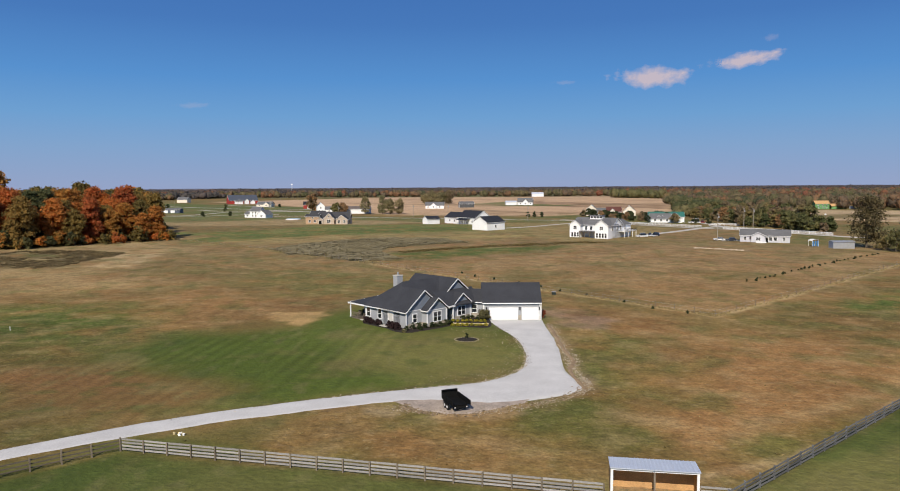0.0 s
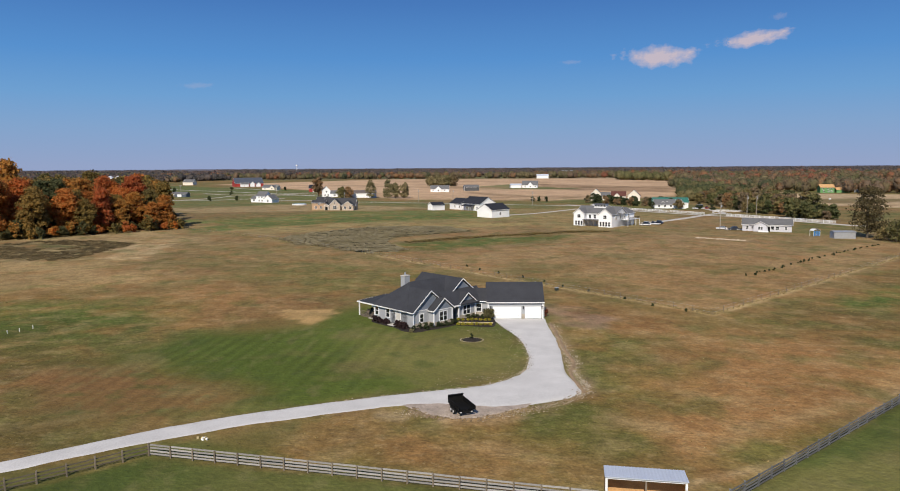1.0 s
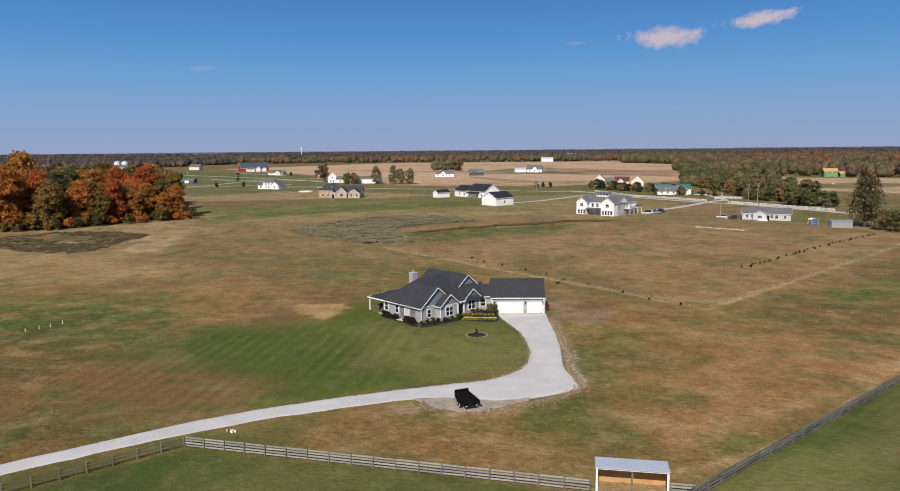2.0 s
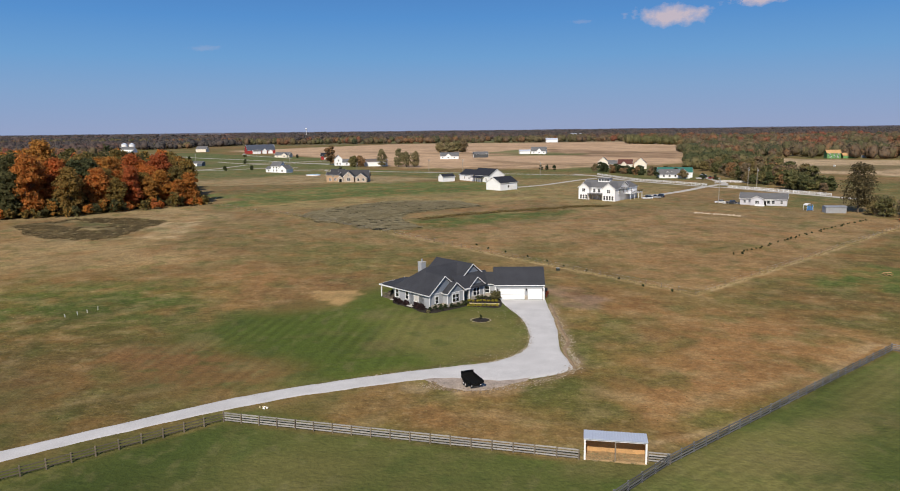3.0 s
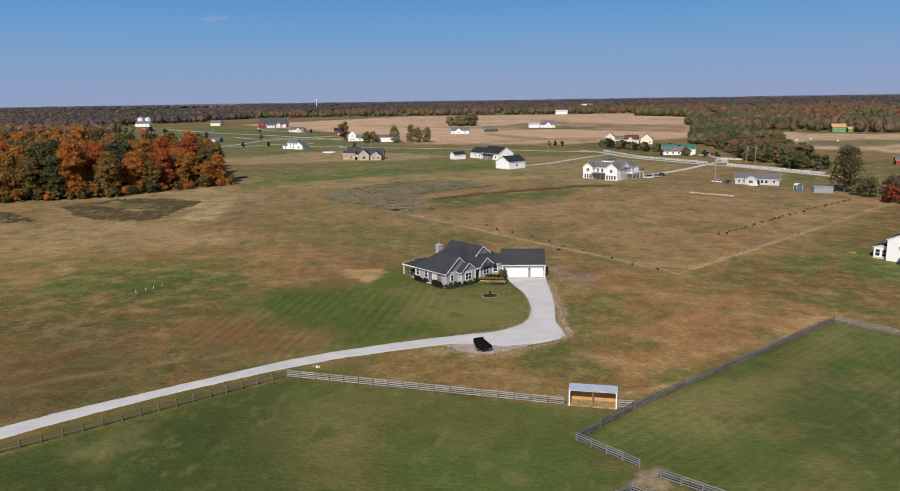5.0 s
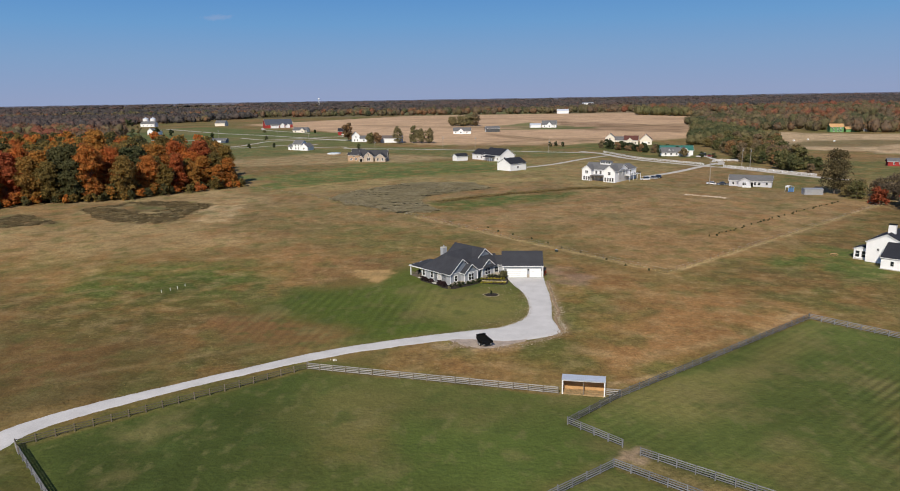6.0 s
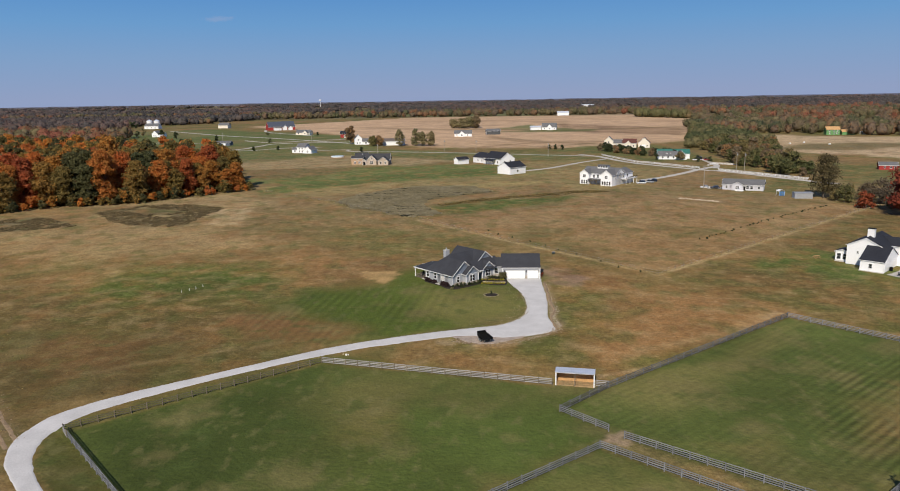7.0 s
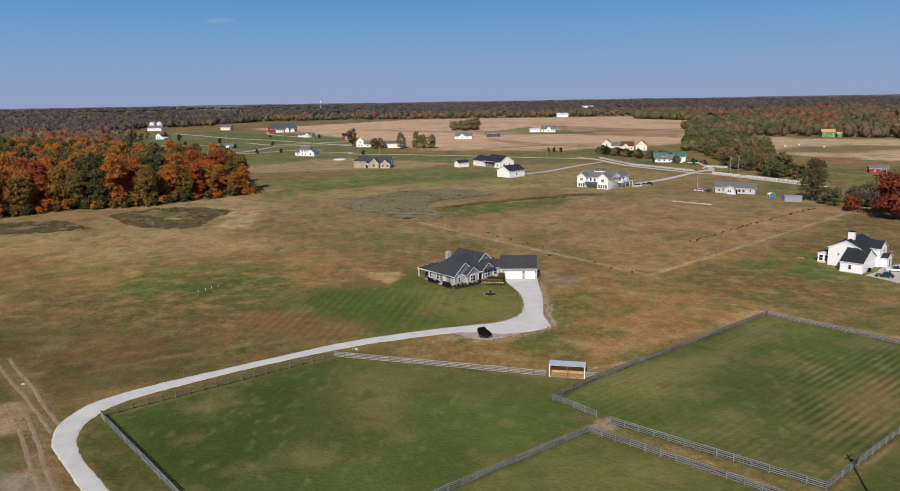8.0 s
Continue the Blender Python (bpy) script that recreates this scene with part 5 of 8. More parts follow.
def roof_block(parent, a, ez, slope, axis, hip0=False, hip1=False, material=None, t=0.18, fascia=True, name="roof", trim=None, back=True, rakes=True):
    bm = bmesh.new()
    faces = roof_faces(*a, ez, slope, axis, hip0, hip1)
    slab(bm, faces, t)
    ob = part(name, bm, material or SHINGLE, parent)
    if fascia:
        drop = Vector((0, 0, -0.12))
        done = {}
        for f in faces:
            keys = [tuple(round(c, 3) for c in p) for p in f]
            for p, q in zip(keys, keys[1:] + keys[:1]):
                if (q, p) in done:
                    del done[(q, p)]
                else:
                    done[(p, q)] = 1
        cx, cy = (a[0] + a[1]) / 2, (a[2] + a[3]) / 2
        for p, q in done:
            if not back and min(p[1], q[1]) > a[3] - 0.02 or (back is None and min(p[0], q[0]) > a[1] - 0.02):
                continue
            if not rakes and abs(p[2] - q[2]) > 0.05:
                continue
            mid = (Vector(p) + Vector(q)) / 2
            o = Vector((mid.x - cx, mid.y - cy, 0))
            d = Vector(q) - Vector(p)
            nrm = Vector((d.y, -d.x, 0))
            nrm = nrm.normalized() * 0.04 if nrm.length > 1e-5 else Vector()
            if nrm.dot(o) < 0:
                nrm = -nrm
            part("fascia_board", a_beam(Vector(p) + drop + nrm, Vector(q) + drop + nrm, 0.05, 0.16), trim or WHITE, ob)
    return ob


# walls: local x runs right and back, y runs left and back
wall_block(house, (0, 7.4, 0, 6), SL * 0.98, "y", GREY_SIDING, ez=EAVE + 0.16)
wall_block(house, (0, 17.0, 1.7, 10.7), SL, "x", GREY_SIDING, False)
wall_block(house, (3.4, 7.7, -1.35, 2), SL * 0.98, "y", GREY_SIDING, ez=EAVE + 0.06)
wall_block(house, (10.3, 14.5, -0.35, 3), SL * 0.98, "y", GREY_SIDING, ez=EAVE + 0.04)
wall_block(house, (9.3, 17.3, 1.95, 12.5), SL * 0.98, "y", GREY_SIDING, ez=EAVE + 0.7)
# gable faces in a darker shake
for a0, a1, yf, ez in ((0.0, 7.4, -0.03, EAVE + 0.2), (3.4, 7.7, -1.38, EAVE + 0.1), (10.3, 14.5, -0.38, EAVE + 0.08), (9.3, 17.3, 1.90, EAVE + 0.75)):
    bm = bmesh.new()
    half = (a1 - a0) / 2 - 0.12
    c = (a0 + a1) / 2
    pts = [(c - half, ez - 0.1), (c + half, ez - 0.1), (c, ez - 0.1 + half * SL * 0.98)]
    r0 = [bm.verts.new((x, yf, z)) for x, z in pts]
    r1 = [bm.verts.new((x, yf + 0.06, z)) for x, z in pts]
    bm.faces.new(r0)
    bm.faces.new(r1[::-1])
    for k in range(3):
        bm.faces.new((r0[k], r0[(k + 1) % 3], r1[(k + 1) % 3], r1[k]))
    part("gable", bm, BLUE_SHAKE, house, "blue-grey shake gable face")
    if yf < 1:
        part("trim_board", a_beam((a0, yf - 0.02, ez - 0.16), (a1, yf - 0.02, ez - 0.16), 0.06, 0.12), WHITE, house)
# roofs
roof_block(house, (-0.5, 7.9, -0.4, 6.1), EAVE - 0.03, SL, "y", back=False)
roof_block(house, (-0.5, 13.4, 1.15, 11.15), EAVE, SL, "x", True, False, back=None)
roof_block(house, (3.0, 8.1, -1.75, 4.2), EAVE - 0.04, SL, "y", back=False)
roof_block(house, (9.9, 14.9, -0.75, 3.6), EAVE - 0.06, SL, "y", back=False)
roof_block(house, (8.15, 18.65, 1.6, 12.9), EAVE + 0.05, SL * 0.98, "y", back=False)
bm = bmesh.new()
slab(bm, [[(7.5, -0.95, EAVE), (17.2, -0.95, EAVE), (17.2, 1.9, EAVE + 2.3), (7.5, 1.9, EAVE + 2.3)]], 0.18)
part("roof", bm, SHINGLE, house)
part("fascia", a_beam((7.7, -0.99, EAVE - 0.12), (10.2, -0.99, EAVE - 0.12), 0.05, 0.26), WHITE, house)
# back porch
porch = part("porch", a_box(0.0, 6, 10.7, 14.9, -0.3, 0.35), POST_WOOD, house, "brown wooden deck of the side porch")
bm = bmesh.new()
slab(bm, [[(-0.5, 10.6, EAVE), (6.3, 10.6, EAVE + 0.95), (6.3, 15.3, EAVE + 0.45), (-0.5, 15.3, EAVE)]], 0.14)
part("porch_roof", bm, SHINGLE, house)
part("fascia", a_beam((-0.53, 10.6, EAVE - 0.1), (-0.53, 15.3, EAVE - 0.1), 0.05, 0.24), WHITE, house)
part("fascia", a_beam((-0.53, 15.33, EAVE - 0.1), (6.3, 15.33, EAVE + 0.3), 0.05, 0.24), WHITE, house)
for x, y in ((-0.2, 15.0), (2.9, 15.0), (6.0, 15.0)):
    part("porch_post", a_box(x - 0.09, x + 0.09, y - 0.09, y + 0.09, 0.3, EAVE + 0.05 + max(0, x) * 0.07), WHITE, house)
rail_bm = bmesh.new()
for z in (0.55, 1.25):
    beam(rail_bm, (-0.15, 12.3, z), (-0.15, 15.0, z), 0.06, 0.08)
for k in range(14):
    y = 12.4 + k * 0.2
    box(rail_bm, -0.17, -0.13, y - 0.02, y + 0.02, 0.5, 1.25)
part("porch_rail", rail_bm, POST_WOOD, house, "brown wooden porch railing")
for k in range(3):
    part("step", a_box(-0.3 - 0.3 * k, 0.0 - 0.3 * k, 11.0, 12.2, -0.4, 0.2 - 0.18 * k), CONCRETE, house)
for lx, ly, turn in ((0.9, 13.9, -60), (1.0, 12.4, -120), (2.2, 14.2, 10)):
    c = math.sqrt(0.5)
    pc = thing("porch_chair", "dark brown slatted chair on the side porch", "chair", (HOUSE_AT[0] + (lx - ly) * c, HOUSE_AT[1] + (lx + ly) * c, HZ + 0.35), 45 + turn, "porch chairs")
    part("seat", a_box(-0.3, 0.3, -0.28, 0.28, 0.38, 0.44), BARK, pc)
    part("backrest", a_box(-0.3, 0.3, 0.24, 0.3, 0.44, 1.05), BARK, pc)
    for x in (-0.27, 0.27):
        part("armrest", a_box(x - 0.04, x + 0.04, -0.28, 0.26, 0.62, 0.67), BARK, pc)
        for y in (-0.25, 0.25):
            part("leg", a_box(x - 0.03, x + 0.03, y - 0.03, y + 0.03, 0.0, 0.62 if y < 0 else 0.4), BARK, pc)
# stone skirt along the fronts
for a in ((0.05, 3.4, -0.09, 0.0, -0.4, 0.85), (3.35, 7.75, -1.44, -1.35, -0.4, 0.85), (3.31, 3.4, -1.35, 0.0, -0.4, 0.85), (10.25, 14.55, -0.44, -0.35, -0.4, 0.85)):
    part("stone_skirt", a_box(*a), STONE, house, "tan stone wainscot")
# corner boards, downspouts
for x, y in ((-0.03, -0.03), (3.37, -1.38), (7.73, -1.38), (10.27, -0.38), (14.53, -0.38), (-0.03, 10.7)):
    part("corner_board", a_box(x - 0.09, x + 0.09, y - 0.09, y + 0.09, -0.4, EAVE - 0.1), WHITE, house)
part("downspout", a_box(-0.32, -0.22, -0.3, -0.2, -0.3, EAVE - 0.15), WHITE, house)
# windows
window(house, (-0.03, 10.0, 1.1), -90, 0.9, 1.5)
window(house, (-0.03, 6.9, 1.1), -90, 0.9, 1.5)
window(house, (-0.03, 4.05, 1.0), -90, 1.15, 1.35, (1, 1), WHITE, 0.14, CONCRETE)
window(house, (1.75, -0.04, 1.0), 0, 0.8, 1.35)
window(house, (5.55, -1.4, 0.95), 0, 1.7, 1.55, (2, 2))
window(house, (12.3, -0.4, 0.95), 0, 1.75, 1.55, (2, 2))
panel_door(house, (8.9, 1.66, 0.05), 0, 1.1, 2.1, BLACK_STEEL)
part("entry_step", a_box(7.9, 10.2, -0.6, 1.7, -0.4, 0.05), CONCRETE, house)
for x in (8.1, 10.05):
    part("porch_post", a_box(x - 0.1, x + 0.1, -0.75, -0.55, 0, EAVE - 0.1), WHITE, house)
# chimney
ch = part("chimney", a_box(4.0, 5.2, 7.0, 8.1, 2, 7.85), GREY_SIDING, house, "grey sided chimney box")
part("chimney_cap", a_box(3.92, 5.28, 6.92, 8.18, 7.85, 7.97), CONCRETE, ch)
part("flue", a_cone((4.6, 7.55, 7.95), (4.6, 7.55, 8.5), 0.15, 0.15, n=10), GALV, ch, "galvanised flue pipe")

# ---- connecting wing and garage: one building with the house ----
wing = thing("garage_wing", "grey three-car garage wing with white panel doors", "garage", (0, 0, HZ), 0)
wall_block(wing, (-0.4, 4.4, 123.4, 128.0), 0.72, "x", GREY_SIDING, ez=EAVE - 0.12)
roof_block(wing, (-0.8, 4.5, 122.95, 128.4), EAVE, 0.72, "x", rakes=False)
part("stone_skirt", a_box(1.2, 4.0, 123.31, 123.4, -0.4, 0.85), STONE, wing, "tan stone wainscot")
window(wing, (2.5, 123.37, 1.0), 0, 0.85, 1.35)
wall_block(wing, (4.15, 13.95, 121.3, 128.5), 0.76, "x", GREY_SIDING, ez=3.0)
roof_block(wing, (3.8, 14.25, 120.9, 128.9), 3.1, 0.76, "x", rakes=False)
for x in (4.15, 13.95):
    part("corner_board", a_box(x - 0.09, x + 0.09, 121.22, 121.4, -0.3, 3.0), WHITE, wing)
for c, w in ((7.55, 4.88), (12.25, 2.75)):
    d = panel_door(wing, (c, 121.27, 0.02), 0, w, 2.08, GARAGE_WHITE, "garage_door")
    seams = bmesh.new()
    for k in range(1, 4):
        box(seams, -w / 2 + 0.03, w / 2 - 0.03, -0.058, -0.05, 0.52 * k - 0.012, 0.52 * k + 0.012)
    part("seams", seams, CAR_SILVER, d)
for x0, x1 in ((4.25, 4.9), (10.16, 10.72), (13.78, 13.86)):
    part("stone_pier", a_box(x0, x1, 121.2, 121.3, -0.3, 0.85), STONE, wing, "tan stone pier")
for x in (4.6, 10.44, 13.8):
    lm = bmesh.new()
    box(lm, x - 0.09, x + 0.09, 121.08, 121.26, 1.75, 2.2)
    beam(lm, (x - 0.12, 121.15, 2.25), (x + 0.12, 121.15, 2.25), 0.22, 0.06)
    part("wall_lantern", lm, BLACK_STEEL, wing, "black wall lantern")
part("downspout", a_box(4.0, 4.1, 121.1, 121.2, -0.3, 3.0), WHITE, wing)
part("downspout", a_box(14.1, 14.2, 121.1, 121.2, -0.3, 3.0), WHITE, wing)


# ---- planting round the house ----
def plan_of(lx, ly):
    c = math.sqrt(0.5)
    return HOUSE_AT[0] + (lx - ly) * c, HOUSE_AT[1] + (lx + ly) * c


def bed(name, pts, label, material, lift=0.07, kind="structure", cat="flower bed"):
    """A planting bed: a low mound of mulch with a rounded rim."""
    p = spline(pts + [pts[0]], 6)[:-1]
    cx, cy = sum(q.x for q in p) / len(p), sum(q.y for q in p) / len(p)
    verts, faces = [], []
    for s, h in ((1.04, -0.08), (0.97, lift), (0.6, lift * 1.4)):
        for q in p:
            x, y = cx + (q.x - cx) * s, cy + (q.y - cy) * s
            verts.append((x, y, gz(x, y) + h))
    n = len(p)
    for r in range(2):
        for k in range(n):
            faces.append((r * n + k, r * n + (k + 1) % n, (r + 1) * n + (k + 1) % n, (r + 1) * n + k))
    faces.append(tuple(range(2 * n, 3 * n)))
    me = mesh_of(name, verts, faces, material)
    return tagged(new(name, me), label, cat, kind=kind)


bed("mulch_bed", [plan_of(*q) for q in ((-0.1, 10), (-1.6, 9.6), (-1.9, 6), (-1.8, 3), (-2.4, 0), (-1.4, -2.2), (1.0, -2.6), (3, -2.9), (6, -3.0), (8, -2.6), (8, -0.2), (3.2, -0.1), (0, 0.2))],
    "dark mulch bed along the house walls", MULCH)
bed("mulch_bed", [(-2.2, 115.8), (1, 114.9), (4.9, 114.9), (4.9, 122.6), (1.6, 123.0), (-0.8, 120.8)], "dark mulch bed before the connecting wing", MULCH)
bed("island_bed", [(-0.6, 105.8), (0.4, 106.9), (1.9, 106.8), (2.6, 105.8), (1.7, 104.6), (0.1, 104.6)], "small kidney-shaped mulch island in the lawn", MULCH)
r = random.Random(3)
shr = [(lx, ly, s) for lx, ly, s in ((-1.0, 9.2, .85), (-1.05, 7.9, .8), (-1.1, 6.3, .85), (-1.0, 3.0, .8), (-1.1, 1.9, .85), (-1.2, 0.8, .8))]
for i, (lx, ly, s) in enumerate(shr):
    bush(plan_of(lx, ly), s * 0.95, 1.0, LEAF_WINE, "dark burgundy rounded shrub in the mulch bed", 40 + i, group="burgundy shrubs", lobes=12, per=45, size=0.13)
for i, (lx, ly) in enumerate(((0.4, -1.0), (1.6, -1.2), (2.6, -1.5), (3.6, -2.2), (4.4, -2.3), (5.2, -2.3), (6.0, -2.3), (6.8, -2.3), (7.5, -2.1), (-0.7, -0.9), (0.9, -2.0))):
    bush(plan_of(lx, ly), 0.42 + 0.12 * (i % 3), 0.75 + 0.25 * (i % 2) + (0.4 if i == 0 else 0), LEAF_SHRUB, "small dark green foundation shrub", 60 + i, group="green shrubs")
bush(plan_of(-1.7, -1.4), 0.5, 0.5, LEAF_TAN, "low rusty shrub at the bed's corner", 77)
for row, y, n in ((0, 115.6, 8), (1, 119.2, 8)):
    for k in range(n):
        bush((-1.2 + 0.78 * k, y), 0.36, 0.42, LEAF_YELLOW, "low yellow-green shrub in a clipped row", 80 + row * 10 + k, group="yellow shrubs", per=40)
for k in range(5):
    bush((-0.2 + 0.8 * k, 121.2), 0.42, 0.9, LEAF_SHRUB, "small dark green foundation shrub", 100 + k, group="green shrubs")
bush((4.1, 120.7), 1.35, 1.75, LEAF_MOSS, "large moss-brown rounded shrub beside the garage", 110, lobes=16, per=60, size=0.15)
bush((14.8, 123.4), 0.5, 1.6, LEAF_RED, "upright crimson shrub beside the garage", 111, lobes=10, per=50)
bush((1.0, 105.9), 0.3, 0.9, LEAF_SHRUB, "thin young sapling in the island bed", 112, per=16)
edging = thing("bed_edging", "low edging of yellow limestone blocks", "edging", (0, 0, 0))
eme = bpy.data.meshes.new("stone_block")
bm = bevelled(a_box(-0.19, 0.19, -0.12, 0.12, -0.1, 0.2), 0.03)
bm.to_mesh(eme)
bm.free()
eme.materials.append(EDGE_STONE)
line = [(-2.4, 118.3), (-1.6, 117.3), (0, 117.0), (2, 116.9), (5, 116.9)]
for (ax, ay), (bx, by) in zip(line, line[1:]):
    n = max(1, round(math.hypot(bx - ax, by - ay) / 0.4))
    for k in range(n):
        b_ = new("stone_block", eme)
        b_.parent = edging
        x, y = ax + (bx - ax) * k / n, ay + (by - ay) * k / n
        b_.matrix_basis = pose(x, y, gz(x, y) + 0.06, r.uniform(-4, 4), r.uniform(-4, 4), r.uniform(-12, 12))
rme_ = bpy.data.meshes.new("stone_block")
bm = bevelled(a_box(-0.13, 0.13, -0.09, 0.09, -0.1, 0.12), 0.03)
bm.to_mesh(rme_)
bm.free()
rme_.materials.append(ROCK)
ring = thing("island_edging", "ring of pale rubble stones round the island bed", "edging", (0, 0, 0))
for k in range(34):
    a = k / 34 * 6.283
    b_ = new("stone_block", rme_)
    b_.parent = ring
    x, y = 1.0 + 1.85 * math.cos(a), 105.8 + 1.5 * math.sin(a)
    b_.matrix_basis = pose(x, y, gz(x, y) - 0.1, r.uniform(-9, 9), r.uniform(-9, 9), math.degrees(a) + 90 + r.uniform(-25, 25))
part_pad = thing("stoop", "small pale concrete stoop by the house wall", "stoop", (*plan_of(-0.75, 4.6), gz(*plan_of(-0.75, 4.6))), 45)
part("slab", bevelled(a_box(-0.7, 0.7, -0.8, 0.8, -0.2, 0.16), 0.02), CONCRETE, part_pad)


# ---- run-in shed ----
shed = thing("run_in_shed", "open plywood run-in shed with a pale steel roof", "shed", (11.75, 51.5, gz(14, 51)), -9.0)
SW, SD, SF, SB = 6.7, 2.25, 2.45, 2.28
part("back_wall", a_box(0, SW, SD - 0.06, SD, 0, SB), PLY, shed, "bare plywood back wall")
for x in (0.0, SW - 0.05):
    bm = bmesh.new()
    v = [bm.verts.new((x + dx, y, z)) for dx in (0, 0.05) for y, z in ((0.1, 0), (SD - 0.06, 0), (SD - 0.06, SB), (0.1, SF))]
    for f in ((0, 1, 2, 3), (7, 6, 5, 4), (0, 4, 5, 1), (1, 5, 6, 2), (2, 6, 7, 3), (3, 7, 4, 0)):
        bm.faces.new([v[i] for i in f])
    part("side_wall", bm, PLY, shed)
for x, w in ((0.0, 0.2), (SW - 0.2, 0.2)):
    part("corner_post", a_box(x, x + w, -0.04, 0.12, 0, SF), WHITE, shed, "white front corner post")
part("middle_post", a_box(SW / 2 - 0.07, SW / 2 + 0.07, 0.0, 0.14, 0, SF), POST_WOOD, shed)
part("header", a_box(0.2, SW - 0.2, -0.01, 0.1, SF - 0.16, SF), WHITE, shed, "white header board")
rb = bmesh.new()
slab(rb, [[(-0.06, -0.18, SF + 0.1), (SW + 0.06, -0.18, SF + 0.1), (SW + 0.06, SD + 0.4, SB + 0.06), (-0.06, SD + 0.4, SB + 0.06)]], 0.07)
rf = part("roof", rb, STEEL_ROOF, shed, "pale blue-white ribbed steel roof")
ribs = bmesh.new()
for k in range(24):
    x = -0.03 + k * (SW + 0.06) / 23
    beam(ribs, (x, -0.18, SF + 0.115), (x, SD + 0.4, SB + 0.075), 0.04, 0.03)
part("rib", ribs, STEEL_ROOF, rf)
fl = bmesh.new()
bmesh.ops.create_grid(fl, x_segments=30, y_segments=12, size=1, matrix=Matrix.Translation((SW / 2, SD / 2 - 0.2, 0)) @ Matrix.Diagonal((SW / 2 - 0.06, SD / 2 + 0.12, 1, 1)))
for v in fl.verts:
    v.co.z = 0.1 + 0.07 * noise.noise(v.co * 2.1) - 0.6 * max(0, 0.1 - v.co.y)
part("dirt_floor", fl, DIRT, shed, "trodden ochre dirt floor")
hay = bmesh.new()
for k in range(70):
    x, y = r.uniform(0.3, SW - 0.3), r.uniform(-0.3, SD - 0.3)
    bmesh.ops.create_icosphere(hay, subdivisions=1, radius=r.uniform(0.05, 0.15), matrix=Matrix.Translation((x, y, 0.1)) @ Matrix.Diagonal((1.3, 1, 0.4, 1)))
part("straw_bedding", hay, STRAW, shed, "scattered straw bedding")["kind"] = "stuff"

# ---- dump trailer ----
tr = thing("dump_trailer", "black twin-axle dump trailer parked on gravel", "trailer", (-0.6, 73.7, gz(-0.6, 73.7) + 0.05), 22.0)
tr.scale = (0.9, 0.9, 0.93)


def wheel(parent, x, y, rad=0.36, w=0.22, name="wheel"):
    ob = part(name, a_cone((x - w / 2, y, rad), (x + w / 2, y, rad), rad, rad, n=18), RUBBER, parent)
    s = 1 if x > 0 else -1
    part("rim", a_cone((x + s * (w / 2 - 0.02), y, rad), (x + s * (w / 2 + 0.015), y, rad), rad * 0.55, rad * 0.5, n=14), RIM, ob, "white steel rim")
    return ob


TL, TW = 3.6, 2.1
part("bed_floor", a_box(-TW / 2, TW / 2, -TL / 2, TL / 2, 0.72, 0.8), BLACK_STEEL, tr)
for x in (-TW / 2, TW / 2 - 0.06):
    sb = a_box(x, x + 0.06, -TL / 2, TL / 2, 0.8, 1.3)
    for k in range(7):
        y = -TL / 2 + 0.15 + k * (TL - 0.36) / 6
        box(sb, x - (0.05 if x < 0 else -0.06), x + (0.0 if x < 0 else 0.11), y, y + 0.07, 0.75, 1.3)
    box(sb, x - 0.03, x + 0.09, -TL / 2, TL / 2, 1.3, 1.38)
    part("side_wall", sb, BLACK_STEEL, tr)
fb = a_box(-TW / 2, TW / 2, TL / 2 - 0.06, TL / 2, 0.8, 1.66)
box(fb, -TW / 2, TW / 2, TL / 2 - 0.3, TL / 2 + 0.02, 1.66, 1.72)
part("front_wall", fb, BLACK_STEEL, tr)
for s in (-1, 1):
    gate = part("tail_gate", a_box(-0.03, 0.03, -0.5, 0, 0.0, 0.6), BLACK_STEEL, tr)
    gate.matrix_basis = pose(s * TW / 2, -TL / 2, 0.75, 0, 0, s * 8)
    part("fender", a_box(s * 1.02 if s > 0 else -1.3, 1.3 if s > 0 else -1.02, -1.1, 0.75, 0.8, 0.86), BLACK_STEEL, tr)
    for y in (-0.62, 0.25):
        wheel(tr, s * 1.14, y)
    part("tail_light", a_box(s * 0.75 - 0.1, s * 0.75 + 0.1, -TL / 2 - 0.2, -TL / 2 - 0.14, 0.5, 0.6), RIM, tr, "pale reflective tail light")
ch_ = bmesh.new()
for x in (-0.5, 0.5):
    beam(ch_, (x, -TL / 2 - 0.1, 0.62), (x, TL / 2, 0.62), 0.1, 0.18)
    beam(ch_, (x, TL / 2, 0.62), (0, TL / 2 + 1.3, 0.62), 0.1, 0.14)
box(ch_, -1.0, 1.0, -TL / 2 - 0.15, -TL / 2, 0.42, 0.68)
part("chassis", ch_, BLACK_STEEL, tr)
part("hitch_jack", a_cone((0.12, TL / 2 + 1.1, 0.05), (0.12, TL / 2 + 1.1, 1.1), 0.05, 0.05), BLACK_STEEL, tr)
part("hydraulic_box", a_box(-0.4, 0.4, TL / 2 + 0.15, TL / 2 + 0.7, 0.7, 1.2), BLACK_STEEL, tr)


